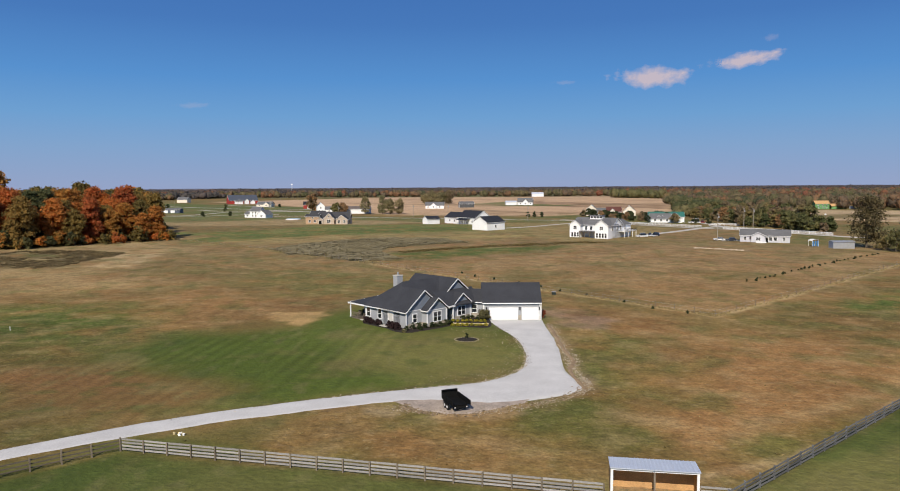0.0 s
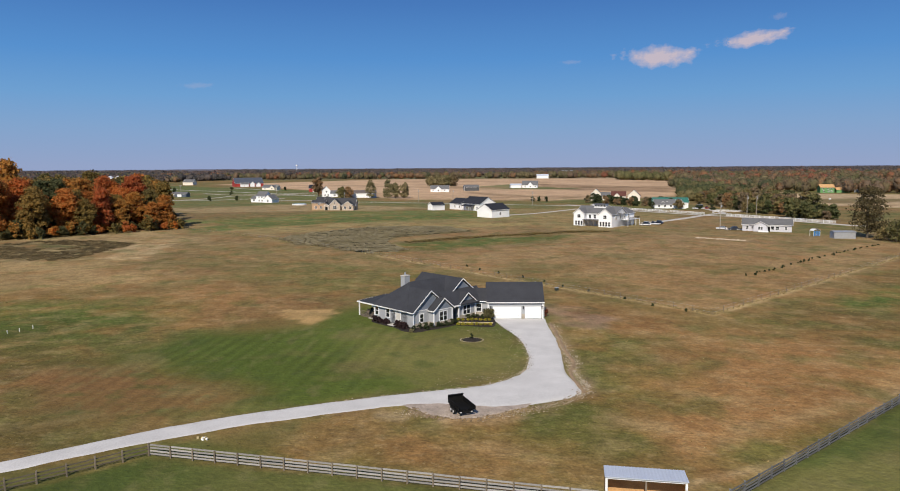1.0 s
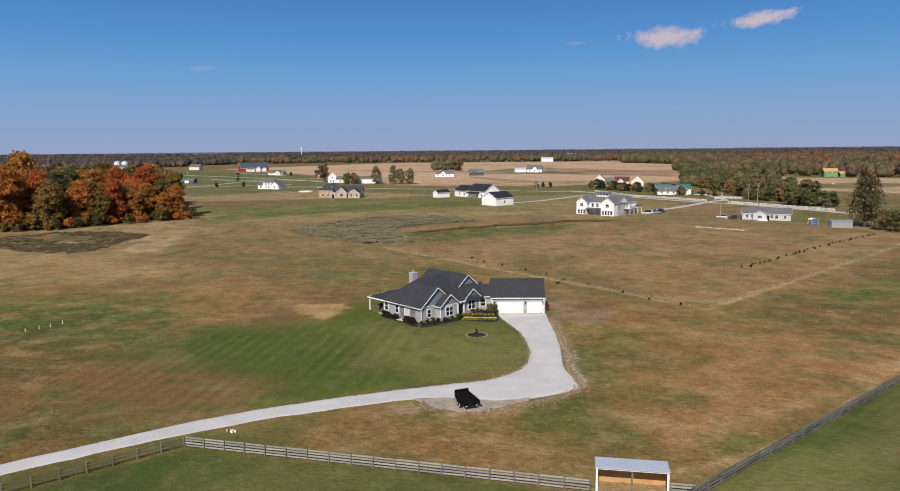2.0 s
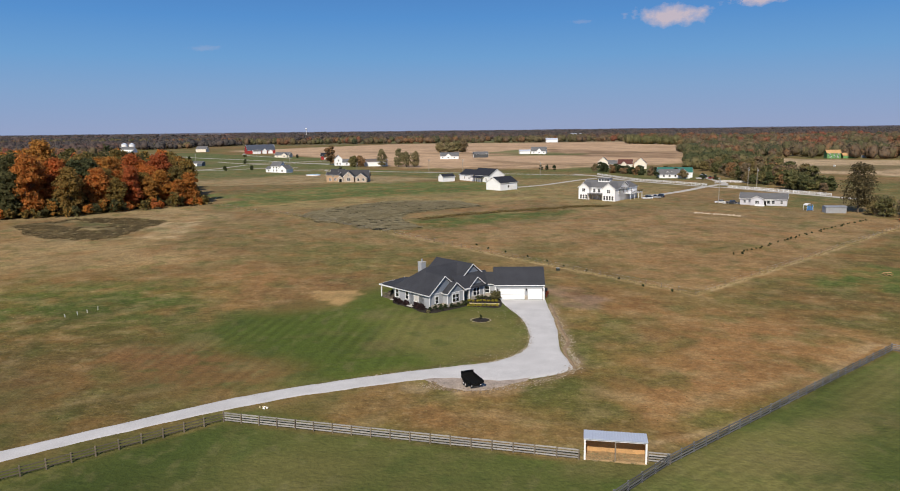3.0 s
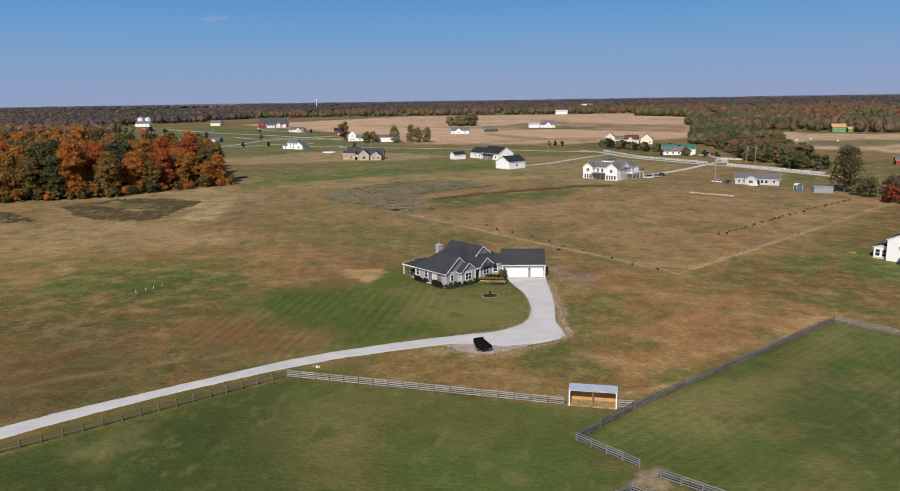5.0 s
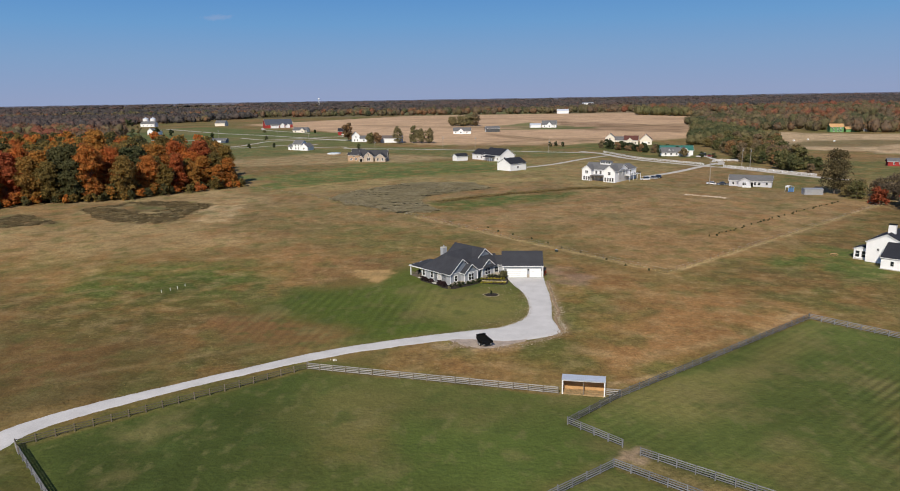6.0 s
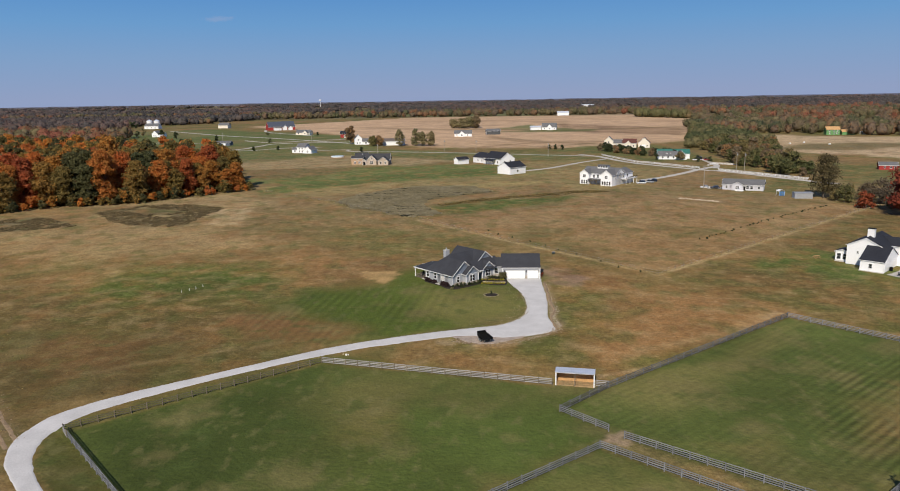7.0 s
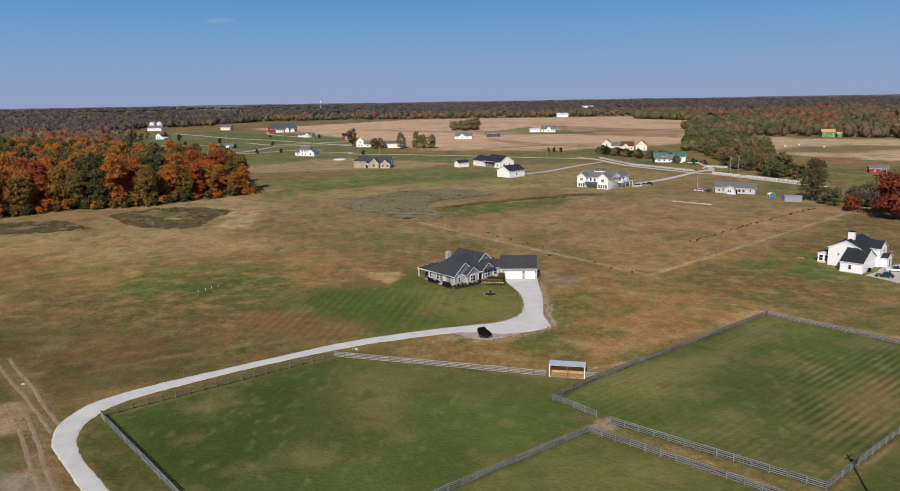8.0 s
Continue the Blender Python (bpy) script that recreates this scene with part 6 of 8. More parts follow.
# ---- neighbouring buildings ----
def building(name, label, category, at, yaw, blocks, walls, roofm, wins=(), doors=(), group="neighbouring houses", trim=None, over=0.4, z=None):
    """blocks: (x0, x1, y0, y1, eave, slope, axis[, material]); wins and doors: (x, y, z, w, h, yaw)."""
    ob = thing(name, label, category, (at[0], at[1], gz(*at) if z is None else z), yaw, group)
    for b in blocks:
        x0, x1, y0, y1, ez, sl, ax = b[:7]
        wall_block(ob, (x0, x1, y0, y1), sl, ax, b[7] if len(b) > 7 else walls, True, -0.5, ez)
        roof_block(ob, (x0 - over, x1 + over, y0 - over, y1 + over), ez + 0.22 - over * sl, sl, ax, material=b[8] if len(b) > 8 else roofm, trim=trim or WHITE)
    for x, y, zz, w, h, ya in wins:
        window(ob, (x, y, zz), ya, w, h, (2, 2) if w > 1.3 else (1, 2))
    for x, y, zz, w, h, ya in doors:
        panel_door(ob, (x, y, zz), ya, w, h, GARAGE_WHITE if w > 2 else BLACK_STEEL, "garage_door" if w > 2 else "door")
    return ob


def vehicle(at, yaw, paint, label, kind="car", long_=4.6, wide=1.85, high=1.5):
    """A parked car or pickup: shaped body, cabin, glass and wheels; it faces +y before it is turned."""
    ob = thing(kind, label, "vehicle", (at[0], at[1], gz(*at) + 0.02), yaw, "parked vehicles")
    h, w = long_ / 2, wide / 2
    bm = bmesh.new()
    box(bm, -w, w, -h, h, 0.32, 0.88)
    bevelled(bm, 0.12, 2)
    part("body", bm, paint, ob)
    c0, c1 = (-0.1 * long_, 0.22 * long_) if kind == "pickup_truck" else (-0.40 * long_, 0.20 * long_)
    cab = a_box(-w * 0.9, w * 0.9, c0, c1, 0.86, high)
    for v in cab.verts:
        if v.co.z > 1.2:
            v.co.x *= 0.8
            v.co.y += (0.35 if v.co.y < (c0 + c1) / 2 else -0.55) * (0.4 if kind == "pickup_truck" and v.co.y < (c0 + c1) / 2 else 1)
    part("cabin", bevelled(cab, 0.06), PANE, ob, "dark glass")
    rt = a_box(-w * 0.7, w * 0.7, c0 + 0.4, c1 - 0.6, high - 0.02, high + 0.04)
    part("roof", bevelled(rt, 0.015), paint, ob)
    if kind == "pickup_truck":
        part("load_bed", a_box(-w * 0.8, w * 0.8, -h * 0.95, c0 - 0.1, 0.84, 0.9), BLACK_STEEL, ob)
    for x in (-w + 0.1, w - 0.1):
        for y in (-h * 0.6, h * 0.62):
            wheel(ob, x, y, 0.34, 0.24)
    for x in (-w * 0.7, w * 0.7):
        part("tail_light", a_box(x - 0.15, x + 0.15, -h - 0.02, -h + 0.02, 0.62, 0.76), LAMP_RED, ob, "red tail light")
        part("headlight", a_box(x - 0.17, x + 0.17, h - 0.02, h + 0.02, 0.6, 0.74), RIM, ob)
    return ob


# white two-storey neighbour east of the paddocks
nh = building("house", "white two-storey house with a black roof and chimney", "house", (104.6, 143.9), -43.0, [
    (0, 9.8, 0, 14, 5.6, 0.5, "y"), (5.5, 11.5, -6, 7, 3.0, 0.5, "x"), (-3.6, 0.2, 2.2, 6.4, 2.8, 0.35, "y"), (4.9, 12.4, 6.6, 13.2, 5.5, 0.58, "x"), (11.2, 14.2, 7.6, 12.6, 2.7, 0.4, "x")],
    WHITE_SIDING, BLACK_ROOF,
    [(8.2, -6.05, 1.0, 0.8, 1.2, 0), (-2.6, 2.15, 0.6, 1.0, 1.7, 0), (-1.0, 2.15, 0.6, 1.0, 1.7, 0), (-3.65, 4.2, 0.6, 1.4, 1.7, -90), (3.0, -0.05, 3.4, 0.5, 0.6, 0), (12.45, 9.9, 4.0, 1.4, 1.3, 90)],
    [(11.55, -3.2, 0.05, 4.4, 2.2, 90), (11.55, 3.0, 0.05, 4.4, 2.2, 90), (14.25, 10.0, 0.05, 1.1, 2.1, 90)], over=0.25)
part("chimney", a_box(4.0, 5.8, 3.6, 4.9, 6.0, 10.3), WHITE, nh, "tall white chimney box")
part("chimney_cap", a_box(3.9, 5.9, 3.5, 5.0, 10.3, 10.45), BLACK_STEEL, nh)
part("patio_step", a_box(-3.4, 0.0, 1.2, 2.2, -0.4, 0.25), CONCRETE, nh)
part("foundation", a_box(5.3, 11.7, -6.5, -6.05, -0.4, 0.12), CONCRETE, nh)
bn = thing("wheelie_bin", "dark wheeled rubbish bin beside the garage", "bin", (112.6, 134.6, gz(112, 134)), -43, "rubbish bins")
part("body", bevelled(a_box(-0.35, 0.35, -0.4, 0.4, 0.05, 1.05), 0.04), BLACK_STEEL, bn)
part("lid", bevelled(a_box(-0.38, 0.38, -0.43, 0.43, 1.05, 1.13), 0.03), BLACK_STEEL, bn)
ribbon("parking_pad", [(109.2, 130.4), (114.5, 134.5), (119, 139.5), (130, 147)], [(114, 121.5), (121, 124), (128, 128), (140, 134)], ROAD_MAT, "pale concrete parking pad by the white house", "driveway", n=8, across=3)
vehicle((113.6, 128.2), 62, CAR_DARK, "dark saloon car parked by the white house")
vehicle((120.5, 135.2), 75, CAR_WHITE, "white pickup truck parked by the white house", "pickup_truck", 5.6, 2.0, 1.8)
pt = thing("picnic_table", "small pale wooden picnic table on the lawn", "table", (99.3, 150.6, gz(99, 150)), 20)
part("top", a_box(-0.9, 0.9, -0.4, 0.4, 0.7, 0.76), PLY, pt)
for s in (-1, 1):
    part("bench", a_box(-0.9, 0.9, s * 0.75 - 0.14, s * 0.75 + 0.14, 0.42, 0.47), PLY, pt)
    part("leg_frame", a_beam((s * 0.7, -0.75, 0.05), (s * 0.7, 0.75, 0.45), 0.08, 0.1), PLY, pt)

# white farmhouse group with black roofs
building("garage", "white detached garage with a black gable roof", "garage", (14.5, 379), 45, [(0, 14, 0, 11, 4.2, 0.55, "x")], WHITE_SIDING, BLACK_ROOF,
         [(6.5, -0.05, 1.4, 1.2, 1.2, 0)], [(-0.05, 3.6, 0.05, 3.2, 2.6, -90), (-0.05, 7.6, 0.05, 3.2, 2.6, -90), (10.5, -0.05, 0.05, 3.4, 2.6, 0)])
building("house", "white farmhouse with a black roof and front porch", "house", (9.5, 447), 127, [
    (0, 19, -13, 0, 4.2, 0.64, "x"), (19, 34, -12, -1, 3.6, 0.6, "x")], WHITE_SIDING, BLACK_ROOF,
    [(-0.05, -9, 1.2, 1.2, 1.5, -90), (-0.05, -4, 1.2, 1.2, 1.5, -90), (3, 0.05, 1.0, 1.0, 1.5, 180), (14.5, 0.05, 1.0, 1.0, 1.5, 180), (23, -0.95, 1.0, 1.0, 1.4, 180), (28, -0.95, 1.0, 1.0, 1.4, 180)],
    [(9, 0.05, 0.05, 1.1, 2.1, 180)])
pch = thing("porch", "open front porch on white posts", "porch", (9.5, 447, gz(9, 447)), 127)
bm = bmesh.new()
slab(bm, [[(5, 0.2, 3.7), (5, 3.4, 2.8), (16, 3.4, 2.8), (16, 0.2, 3.7)]], 0.15)
part("porch_roof", bm, BLACK_ROOF, pch)
for k in range(5):
    part("porch_post", a_box(5.2 + 2.6 * k, 5.45 + 2.6 * k, 3.0, 3.25, -0.3, 2.75), WHITE, pch)
building("outbuilding", "small white barn with a black gable roof", "barn", (-20.6, 455), 38, [(0, 9.5, 0, 5.6, 3.2, 0.6, "x")], WHITE_SIDING, BLACK_ROOF, [], [(-0.05, 2.8, 0.05, 2.4, 2.3, -90)])

# large white house with grey roof, balcony and cupola
bh = building("house", "large white two-storey house with a grey hip roof", "house", (67.5, 322), -36, [
    (-20, -14.5, 0, 9, 6.0, 0.75, "y"), (-6.5, 0, -1.5, 9, 6.0, 0.75, "y"), (-20, 0, 3, 14, 5.9, 0.55, "x"), (-9, 0, 9, 24, 5.6, 0.5, "y")],
    WHITE_SIDING, GREY_ROOF,
    [(-18.6, -0.05, 0.5, 0.9, 1.9, 0), (-17.2, -0.05, 0.5, 0.9, 1.9, 0), (-15.8, -0.05, 0.5, 0.9, 1.9, 0), (-17.2, -0.05, 3.9, 1.5, 1.5, 0),
     (-5.4, -1.55, 0.5, 0.9, 1.9, 0), (-4.0, -1.55, 0.5, 0.9, 1.9, 0), (-2.6, -1.55, 0.5, 0.9, 1.9, 0), (-1.2, -1.55, 0.5, 0.9, 1.9, 0), (-3.3, -1.55, 3.9, 1.5, 1.5, 0),
     (-13, 2.95, 3.6, 1.1, 1.6, 0), (-10.5, 2.95, 3.6, 1.1, 1.6, 0), (-8, 2.95, 3.6, 1.1, 1.6, 0),
     (0.05, 3, 3.6, 1.1, 1.6, 90), (0.05, 8, 3.6, 1.1, 1.6, 90), (0.05, 12, 3.6, 1.6, 1.6, 90), (0.05, 17, 3.6, 1.6, 1.6, 90)])
part("porch_roof", a_box(-14.6, -6.4, -1.6, 3.0, 3.0, 3.2), GREY_ROOF, bh)
for k in range(4):
    part("porch_post", a_box(-14.4 + 2.55 * k, -14.15 + 2.55 * k, -1.5, -1.25, -0.4, 3.0), POST_WOOD, bh, "dark porch post")
part("deck", a_box(0.0, 3.2, 9.5, 23.5, 2.8, 3.0), WHITE, bh, "white balcony deck")
for y in (9.8, 14.5, 19, 23.2):
    part("deck_post", a_box(2.9, 3.1, y - 0.1, y + 0.1, -0.3, 2.8), WHITE, bh)
dr = bmesh.new()
beam(dr, (3.1, 9.5, 4.0), (3.1, 23.5, 4.0), 0.08, 0.1)
for k in range(36):
    box(dr, 3.07, 3.13, 9.5 + k * 0.4, 9.55 + k * 0.4, 3.0, 4.0)
part("deck_rail", dr, BLACK_STEEL, bh, "dark balcony railing")
cup = part("cupola", a_box(-13, -7, 7, 10, 8.3, 10.0), WHITE, bh, "white rooftop cupola")
part("cupola_roof", a_box(-13.4, -6.6, 6.6, 10.4, 10.0, 10.2), GREY_ROOF, cup)
for k in range(4):
    part("cupola_pane", a_box(-12.7 + 1.5 * k, -11.6 + 1.5 * k, 6.95, 7.0, 8.9, 9.7), PANE, cup)
vehicle((93, 341), 60, CAR_DARK, "dark sport utility car by the large white house", "car", 4.9, 1.95, 1.75)
vehicle((89.5, 336), 75, CAR_SILVER, "silver pickup truck by the large white house", "pickup_truck", 5.6, 2.0, 1.8)
vehicle((84.5, 332), 100, CAR_WHITE, "white van by the large white house", "van", 5.2, 2.0, 2.0)

# pale ranch house
rh = building("house", "pale grey single-storey ranch house with grey roof", "house", (138.5, 300), -24, [(-19.5, 0, 0, 9, 2.9, 0.5, "x"), (-15, -9.5, -1.6, 3, 2.9, 0.5, "y")], PALE_SIDING, GREY_ROOF,
              [(-12.2, -1.65, 0.9, 1.7, 1.3, 0), (-7.5, -0.05, 0.9, 1.2, 1.4, 0), (-5.6, -0.05, 0.9, 1.2, 1.4, 0), (-2.2, -0.05, 1.0, 0.9, 1.2, 0), (-17.5, -0.05, 1.0, 0.9, 1.2, 0)],
              [(-8.9, -0.05, 0.05, 1.0, 2.1, 0)])
part("front_steps", a_box(-13, -9, -4.2, -1.7, -0.4, 0.5), WHITE, rh)
vehicle((113.5, 313), 80, CAR_WHITE, "white estate car in front of the ranch house")
vehicle((118, 311), 80, CAR_DARK, "dark saloon car in front of the ranch house")
building("shed", "low pale grey garden shed on the grass", "shed", (143.4, 274.5), -4, [(0, 8.0, 0, 4, 2.4, 0.18, "x")], GALV, GALV, [], [], "outbuildings", GALV, 0.15)
cn = thing("canopy_tent", "blue and white canopy playhouse on the lawn", "canopy", (141, 285, gz(141, 285)), 10)
for x in (-1.4, 1.4):
    for y in (-1.2, 1.2):
        part("pole", a_cone((x, y, -0.1), (x, y, 2.2), 0.06, 0.06), WHITE, cn)
bm = bmesh.new()
for k in range(5):
    a0, a1 = math.pi * k / 5, math.pi * (k + 1) / 5
    slab(bm, [[(-1.5 * math.cos(a0), -1.3, 2.2 + 0.7 * math.sin(a0)), (-1.5 * math.cos(a1), -1.3, 2.2 + 0.7 * math.sin(a1)), (-1.5 * math.cos(a1), 1.3, 2.2 + 0.7 * math.sin(a1)), (-1.5 * math.cos(a0), 1.3, 2.2 + 0.7 * math.sin(a0))]], 0.05)
part("canopy", bm, WHITE, cn)
for x in (-1.0, 0.0, 1.0):
    part("side_panel", a_box(x - 0.32, x + 0.32, -1.26, -1.2, 0.1, 2.1), BLUE_PAINT, cn, "blue side panel")

# cluster beyond the fields
building("house", "white two-storey house with a grey roof", "house", (-168, 596), -20, [(-9, 0, 0, 9, 5.6, 0.75, "x"), (0, 8, -2, 8, 3.2, 0.8, "y"), (-15, -9, 1, 8, 3.0, 0.6, "x")], WHITE_SIDING, GREY_ROOF,
         [(-6, -0.05, 1, 1.0, 1.5, 0), (-3, -0.05, 1, 1.0, 1.5, 0), (-6, -0.05, 3.6, 1, 1.4, 0), (-3, -0.05, 3.6, 1, 1.4, 0), (4, -2.05, 1, 1.6, 1.5, 0), (-12, 0.95, 1, 1.6, 1.4, 0)])
building("house", "half-finished tan brick house with dark gables", "house", (-84, 452), 0, [(-7, 13, 6, 16, 3.2, 0.8, "x"), (-2.6, 4.2, 0, 8, 3.5, 0.95, "y"), (5.6, 13, -2, 8, 2.9, 0.75, "y"), (-6.2, -2.8, -0.6, 6, 2.7, 0.85, "y"), (-14.5, -6, 3, 10, 4.6, 0.4, "x", TAN_WALL), (-13, -4, 10, 18, 5.0, 0.7, "x")], BRICK_TAN, mat("slate_grey_shingle", (0.05, 0.05, 0.055), 0.9, 0.2, 3.0),
         [(0.8, -0.05, 0.8, 2.2, 2.0, 0), (7.6, -2.05, 0.9, 1.3, 1.6, 0), (11.0, -2.05, 0.9, 1.3, 1.6, 0), (-12, 2.95, 0.9, 1.4, 1.5, 0), (-8.6, 2.95, 0.9, 1.4, 1.5, 0), (0.8, -0.05, 4.2, 0.9, 1.0, 0), (-10, 2.95, 3.2, 1.0, 1.0, 0), (13.05, 2.5, 0.9, 1.4, 1.6, 90)], [(-4.5, -0.65, 0.05, 1.8, 2.2, 0)])
building("barn", "large red barn with a blue-grey roof", "barn", (-340, 1056), 30, [(0, 42, 0, 20, 5.0, 0.8, "x")], RED_BARN, mat("blue_grey_metal", (0.07, 0.08, 0.105), 0.5, 0.15, 4.0), [], [], "far buildings")
building("shed", "white lean-to in front of the red barn", "shed", (-330, 1053), 30, [(0, 11, 0, 6, 4.0, 0.7, "x"), (14, 20, 1, 6, 4.5, 1.0, "y"), (23, 29, 2, 7, 3.4, 0.9, "y")], WHITE_SIDING, GREY_ROOF, group="far buildings")
building("house", "pale low house with a grey roof", "house", (-262, 921), -8, [(0, 20, 0, 12, 2.8, 0.6, "x"), (11, 18, -3, 4, 2.8, 0.8, "y")], CREAM_SIDING, GREY_ROOF, [(4, -0.05, 1, 1.2, 1.4, 0), (14.5, -3.05, 1, 1.6, 1.4, 0)], group="far buildings")
building("house", "white gabled farmhouse by the wood", "house", (-457, 906), -10, [(0, 9, 0, 9, 4.4, 0.9, "y"), (9, 17, 1, 9, 3.2, 0.7, "x")], WHITE_SIDING, GREY_ROOF, [(3, -0.05, 1, 1.2, 1.6, 0), (6, -0.05, 1, 1.2, 1.6, 0), (13, 0.95, 1, 1.6, 1.4, 0)], group="far buildings")
building("barn", "red barn with a black roof", "barn", (-185, 846), 8, [(0, 13, 0, 9, 4.5, 0.8, "x")], RED_BARN, BLACK_ROOF, [], [(6, -0.05, 0, 3, 3, 0)], group="far buildings")
building("house", "tall white farmhouse with dark roof", "house", (-143, 715), 15, [(0, 8, 0, 9, 6.5, 1.0, "y"), (8, 17, -2, 6, 3.4, 0.7, "x")], WHITE_SIDING, GREY_ROOF, [(2.5, -0.05, 1, 1, 1.6, 0), (5.5, -0.05, 1, 1, 1.6, 0), (4, -0.05, 4.4, 1, 1.5, 0), (12, -2.05, 1, 1.6, 1.4, 0)], group="far buildings")
building("barn", "long white pole barn with a grey-brown roof", "barn", (-110, 700), 12, [(0, 23, 0, 11, 4.5, 0.45, "x")], WHITE_SIDING, UMBER_ROOF, [], [(-0.05, 5, 0, 4, 3.6, -90)], group="far buildings")
building("house", "grey-white house with a grey roof on stubble", "house", (-41, 855), 0, [(0, 22, 0, 11, 3.4, 0.75, "x"), (6, 13, -2, 5, 3.4, 0.9, "y")], WHITE_SIDING, GREY_ROOF, [(3, -0.05, 1, 1.2, 1.4, 0), (9.5, -2.05, 1, 1.6, 1.5, 0), (17, -0.05, 1, 1.2, 1.4, 0)], group="far buildings")
building("barn", "dark grey metal barn in the stubble", "barn", (0, 891), 10, [(0, 18, 0, 11, 4.5, 0.5, "x")], mat("dark_grey_metal", (0.07, 0.075, 0.08), 0.6, 0.2, 3.0), GREY_ROOF, [], [(-0.05, 5, 0, 4, 3.6, -90)], group="far buildings")
building("house", "white gabled house among stubble fields", "house", (84, 1002), -10, [(-4, 17, 0, 12, 4.0, 0.95, "x"), (4, 11, -3, 6, 4.0, 1.1, "y")], WHITE_SIDING, GREY_ROOF, [(0, -0.05, 1.2, 1.2, 1.5, 0), (7.5, -3.05, 1.2, 1.6, 1.5, 0), (14, -0.05, 1.2, 1.2, 1.5, 0)], group="far buildings")
building("barn", "white pole barn beside the gabled house", "barn", (64, 1000), 5, [(0, 15, 0, 10, 4.0, 0.35, "x")], WHITE_SIDING, STEEL_ROOF, group="far buildings")
building("barn", "long white barn before the far woods", "barn", (162, 1622), 0, [(0, 26, 0, 14, 6, 0.5, "x")], WHITE_SIDING, STEEL_ROOF, group="far buildings")
building("house", "cream house with dark porch and grey roof", "house", (116, 660), -14, [(0, 9, 0, 10, 6.2, 0.9, "y"), (9, 19, 1, 9, 4.0, 0.8, "x", CREAM_SIDING, GREY_ROOF)], CREAM_SIDING, GREY_ROOF, [(2.5, -0.05, 1, 1.1, 1.6, 0), (6.5, -0.05, 1, 1.1, 1.6, 0), (4.5, -0.05, 4.2, 1.2, 1.5, 0), (12, 0.95, 1, 1.2, 1.5, 0), (16, 0.95, 1, 1.2, 1.5, 0)])
building("house", "cream carriage house with red-brown roof", "house", (133, 653), -14, [(0, 13, 0, 9, 4.2, 0.9, "x"), (3, 8, -1.5, 4, 4.2, 1.0, "y")], CREAM_SIDING, BROWN_ROOF, [(5.5, -1.55, 1, 1.4, 1.5, 0), (10.5, -0.05, 1, 1.2, 1.4, 0)])
building("barn", "cream gabled barn with red-brown roof", "barn", (147.5, 650), -14, [(0, 11, 0, 10, 4.6, 0.95, "y")], CREAM_SIDING, BROWN_ROOF, [(2.5, -0.05, 1.2, 1.0, 1.4, 0), (8.5, -0.05, 1.2, 1.0, 1.4, 0)], [(5.5, -0.05, 0, 3, 3, 0)])
building("house", "white house with green metal roofs", "house", (132, 497), -8, [(0, 14, 0, 9, 2.6, 0.75, "x", WHITE_SIDING, GREY_ROOF), (13, 20.5, -3, 9, 2.8, 0.95, "y", WHITE_SIDING, GREY_ROOF), (0, 24, 9, 18, 3.6, 0.7, "x")], WHITE_SIDING, GREEN_ROOF,
         [(3, -0.05, 0.9, 1.2, 1.4, 0), (7, -0.05, 0.9, 1.2, 1.4, 0), (11, -0.05, 0.9, 1.2, 1.4, 0), (17, -3.05, 0.9, 1.6, 1.5, 0)])
for k in range(2):
    dm = building("dormer", "small white roof dormer", "dormer", (137.3 + 2.6 * k, 498.3), -8, [(0, 1.6, 0, 2.5, 1.2, 0.8, "y")], WHITE_SIDING, GREY_ROOF, [(0.8, -0.05, 0.2, 0.7, 0.8, 0)], z=gz(138, 498) + 2.9)
vehicle((158, 484), 88, CAR_WHITE, "white camper van on the grass", "camper_van", 8.0, 2.4, 3.0)
vehicle((164.5, 486), 60, mat("red_car_paint", (0.30, 0.03, 0.03), 0.3, 0.1, 1.0), "red pickup truck beside the camper", "pickup_truck", 5.6, 2.0, 1.8)
building("house", "house under construction in green sheathing", "house", (405, 824), -8, [(0, 15, 0, 11, 6.2, 0.6, "x", GREEN_WRAP, PLY), (18, 32, 2, 11, 3.4, 0.55, "x", GREEN_WRAP, PLY)], GREEN_WRAP, PLY, [(4, -0.05, 1, 1.4, 1.6, 0), (9, -0.05, 1, 1.4, 1.6, 0), (12, -0.05, 1, 1.4, 1.6, 0), (3, -0.05, 4.0, 1.4, 1.6, 0), (8, -0.05, 4.0, 1.4, 1.6, 0), (12, -0.05, 4.0, 1.4, 1.6, 0)], trim=PLY)
building("shed", "low white trailer office at the building site", "shed", (448, 830), 0, [(0, 8, 0, 3, 2.8, 0.1, "x")], WHITE, WHITE, group="outbuildings", over=0.1)
building("barn", "small red barn with a grey roof", "barn", (246.5, 400), -16, [(0, 10.5, 0, 6, 2.8, 0.6, "x")], RED_BARN, GREY_ROOF, [(3.2, -0.05, 0.9, 0.9, 1.2, 0), (6.6, -0.05, 0.9, 0.9, 1.2, 0)], [(9.0, -0.05, 0.05, 1.2, 2.1, 0)], "outbuildings")
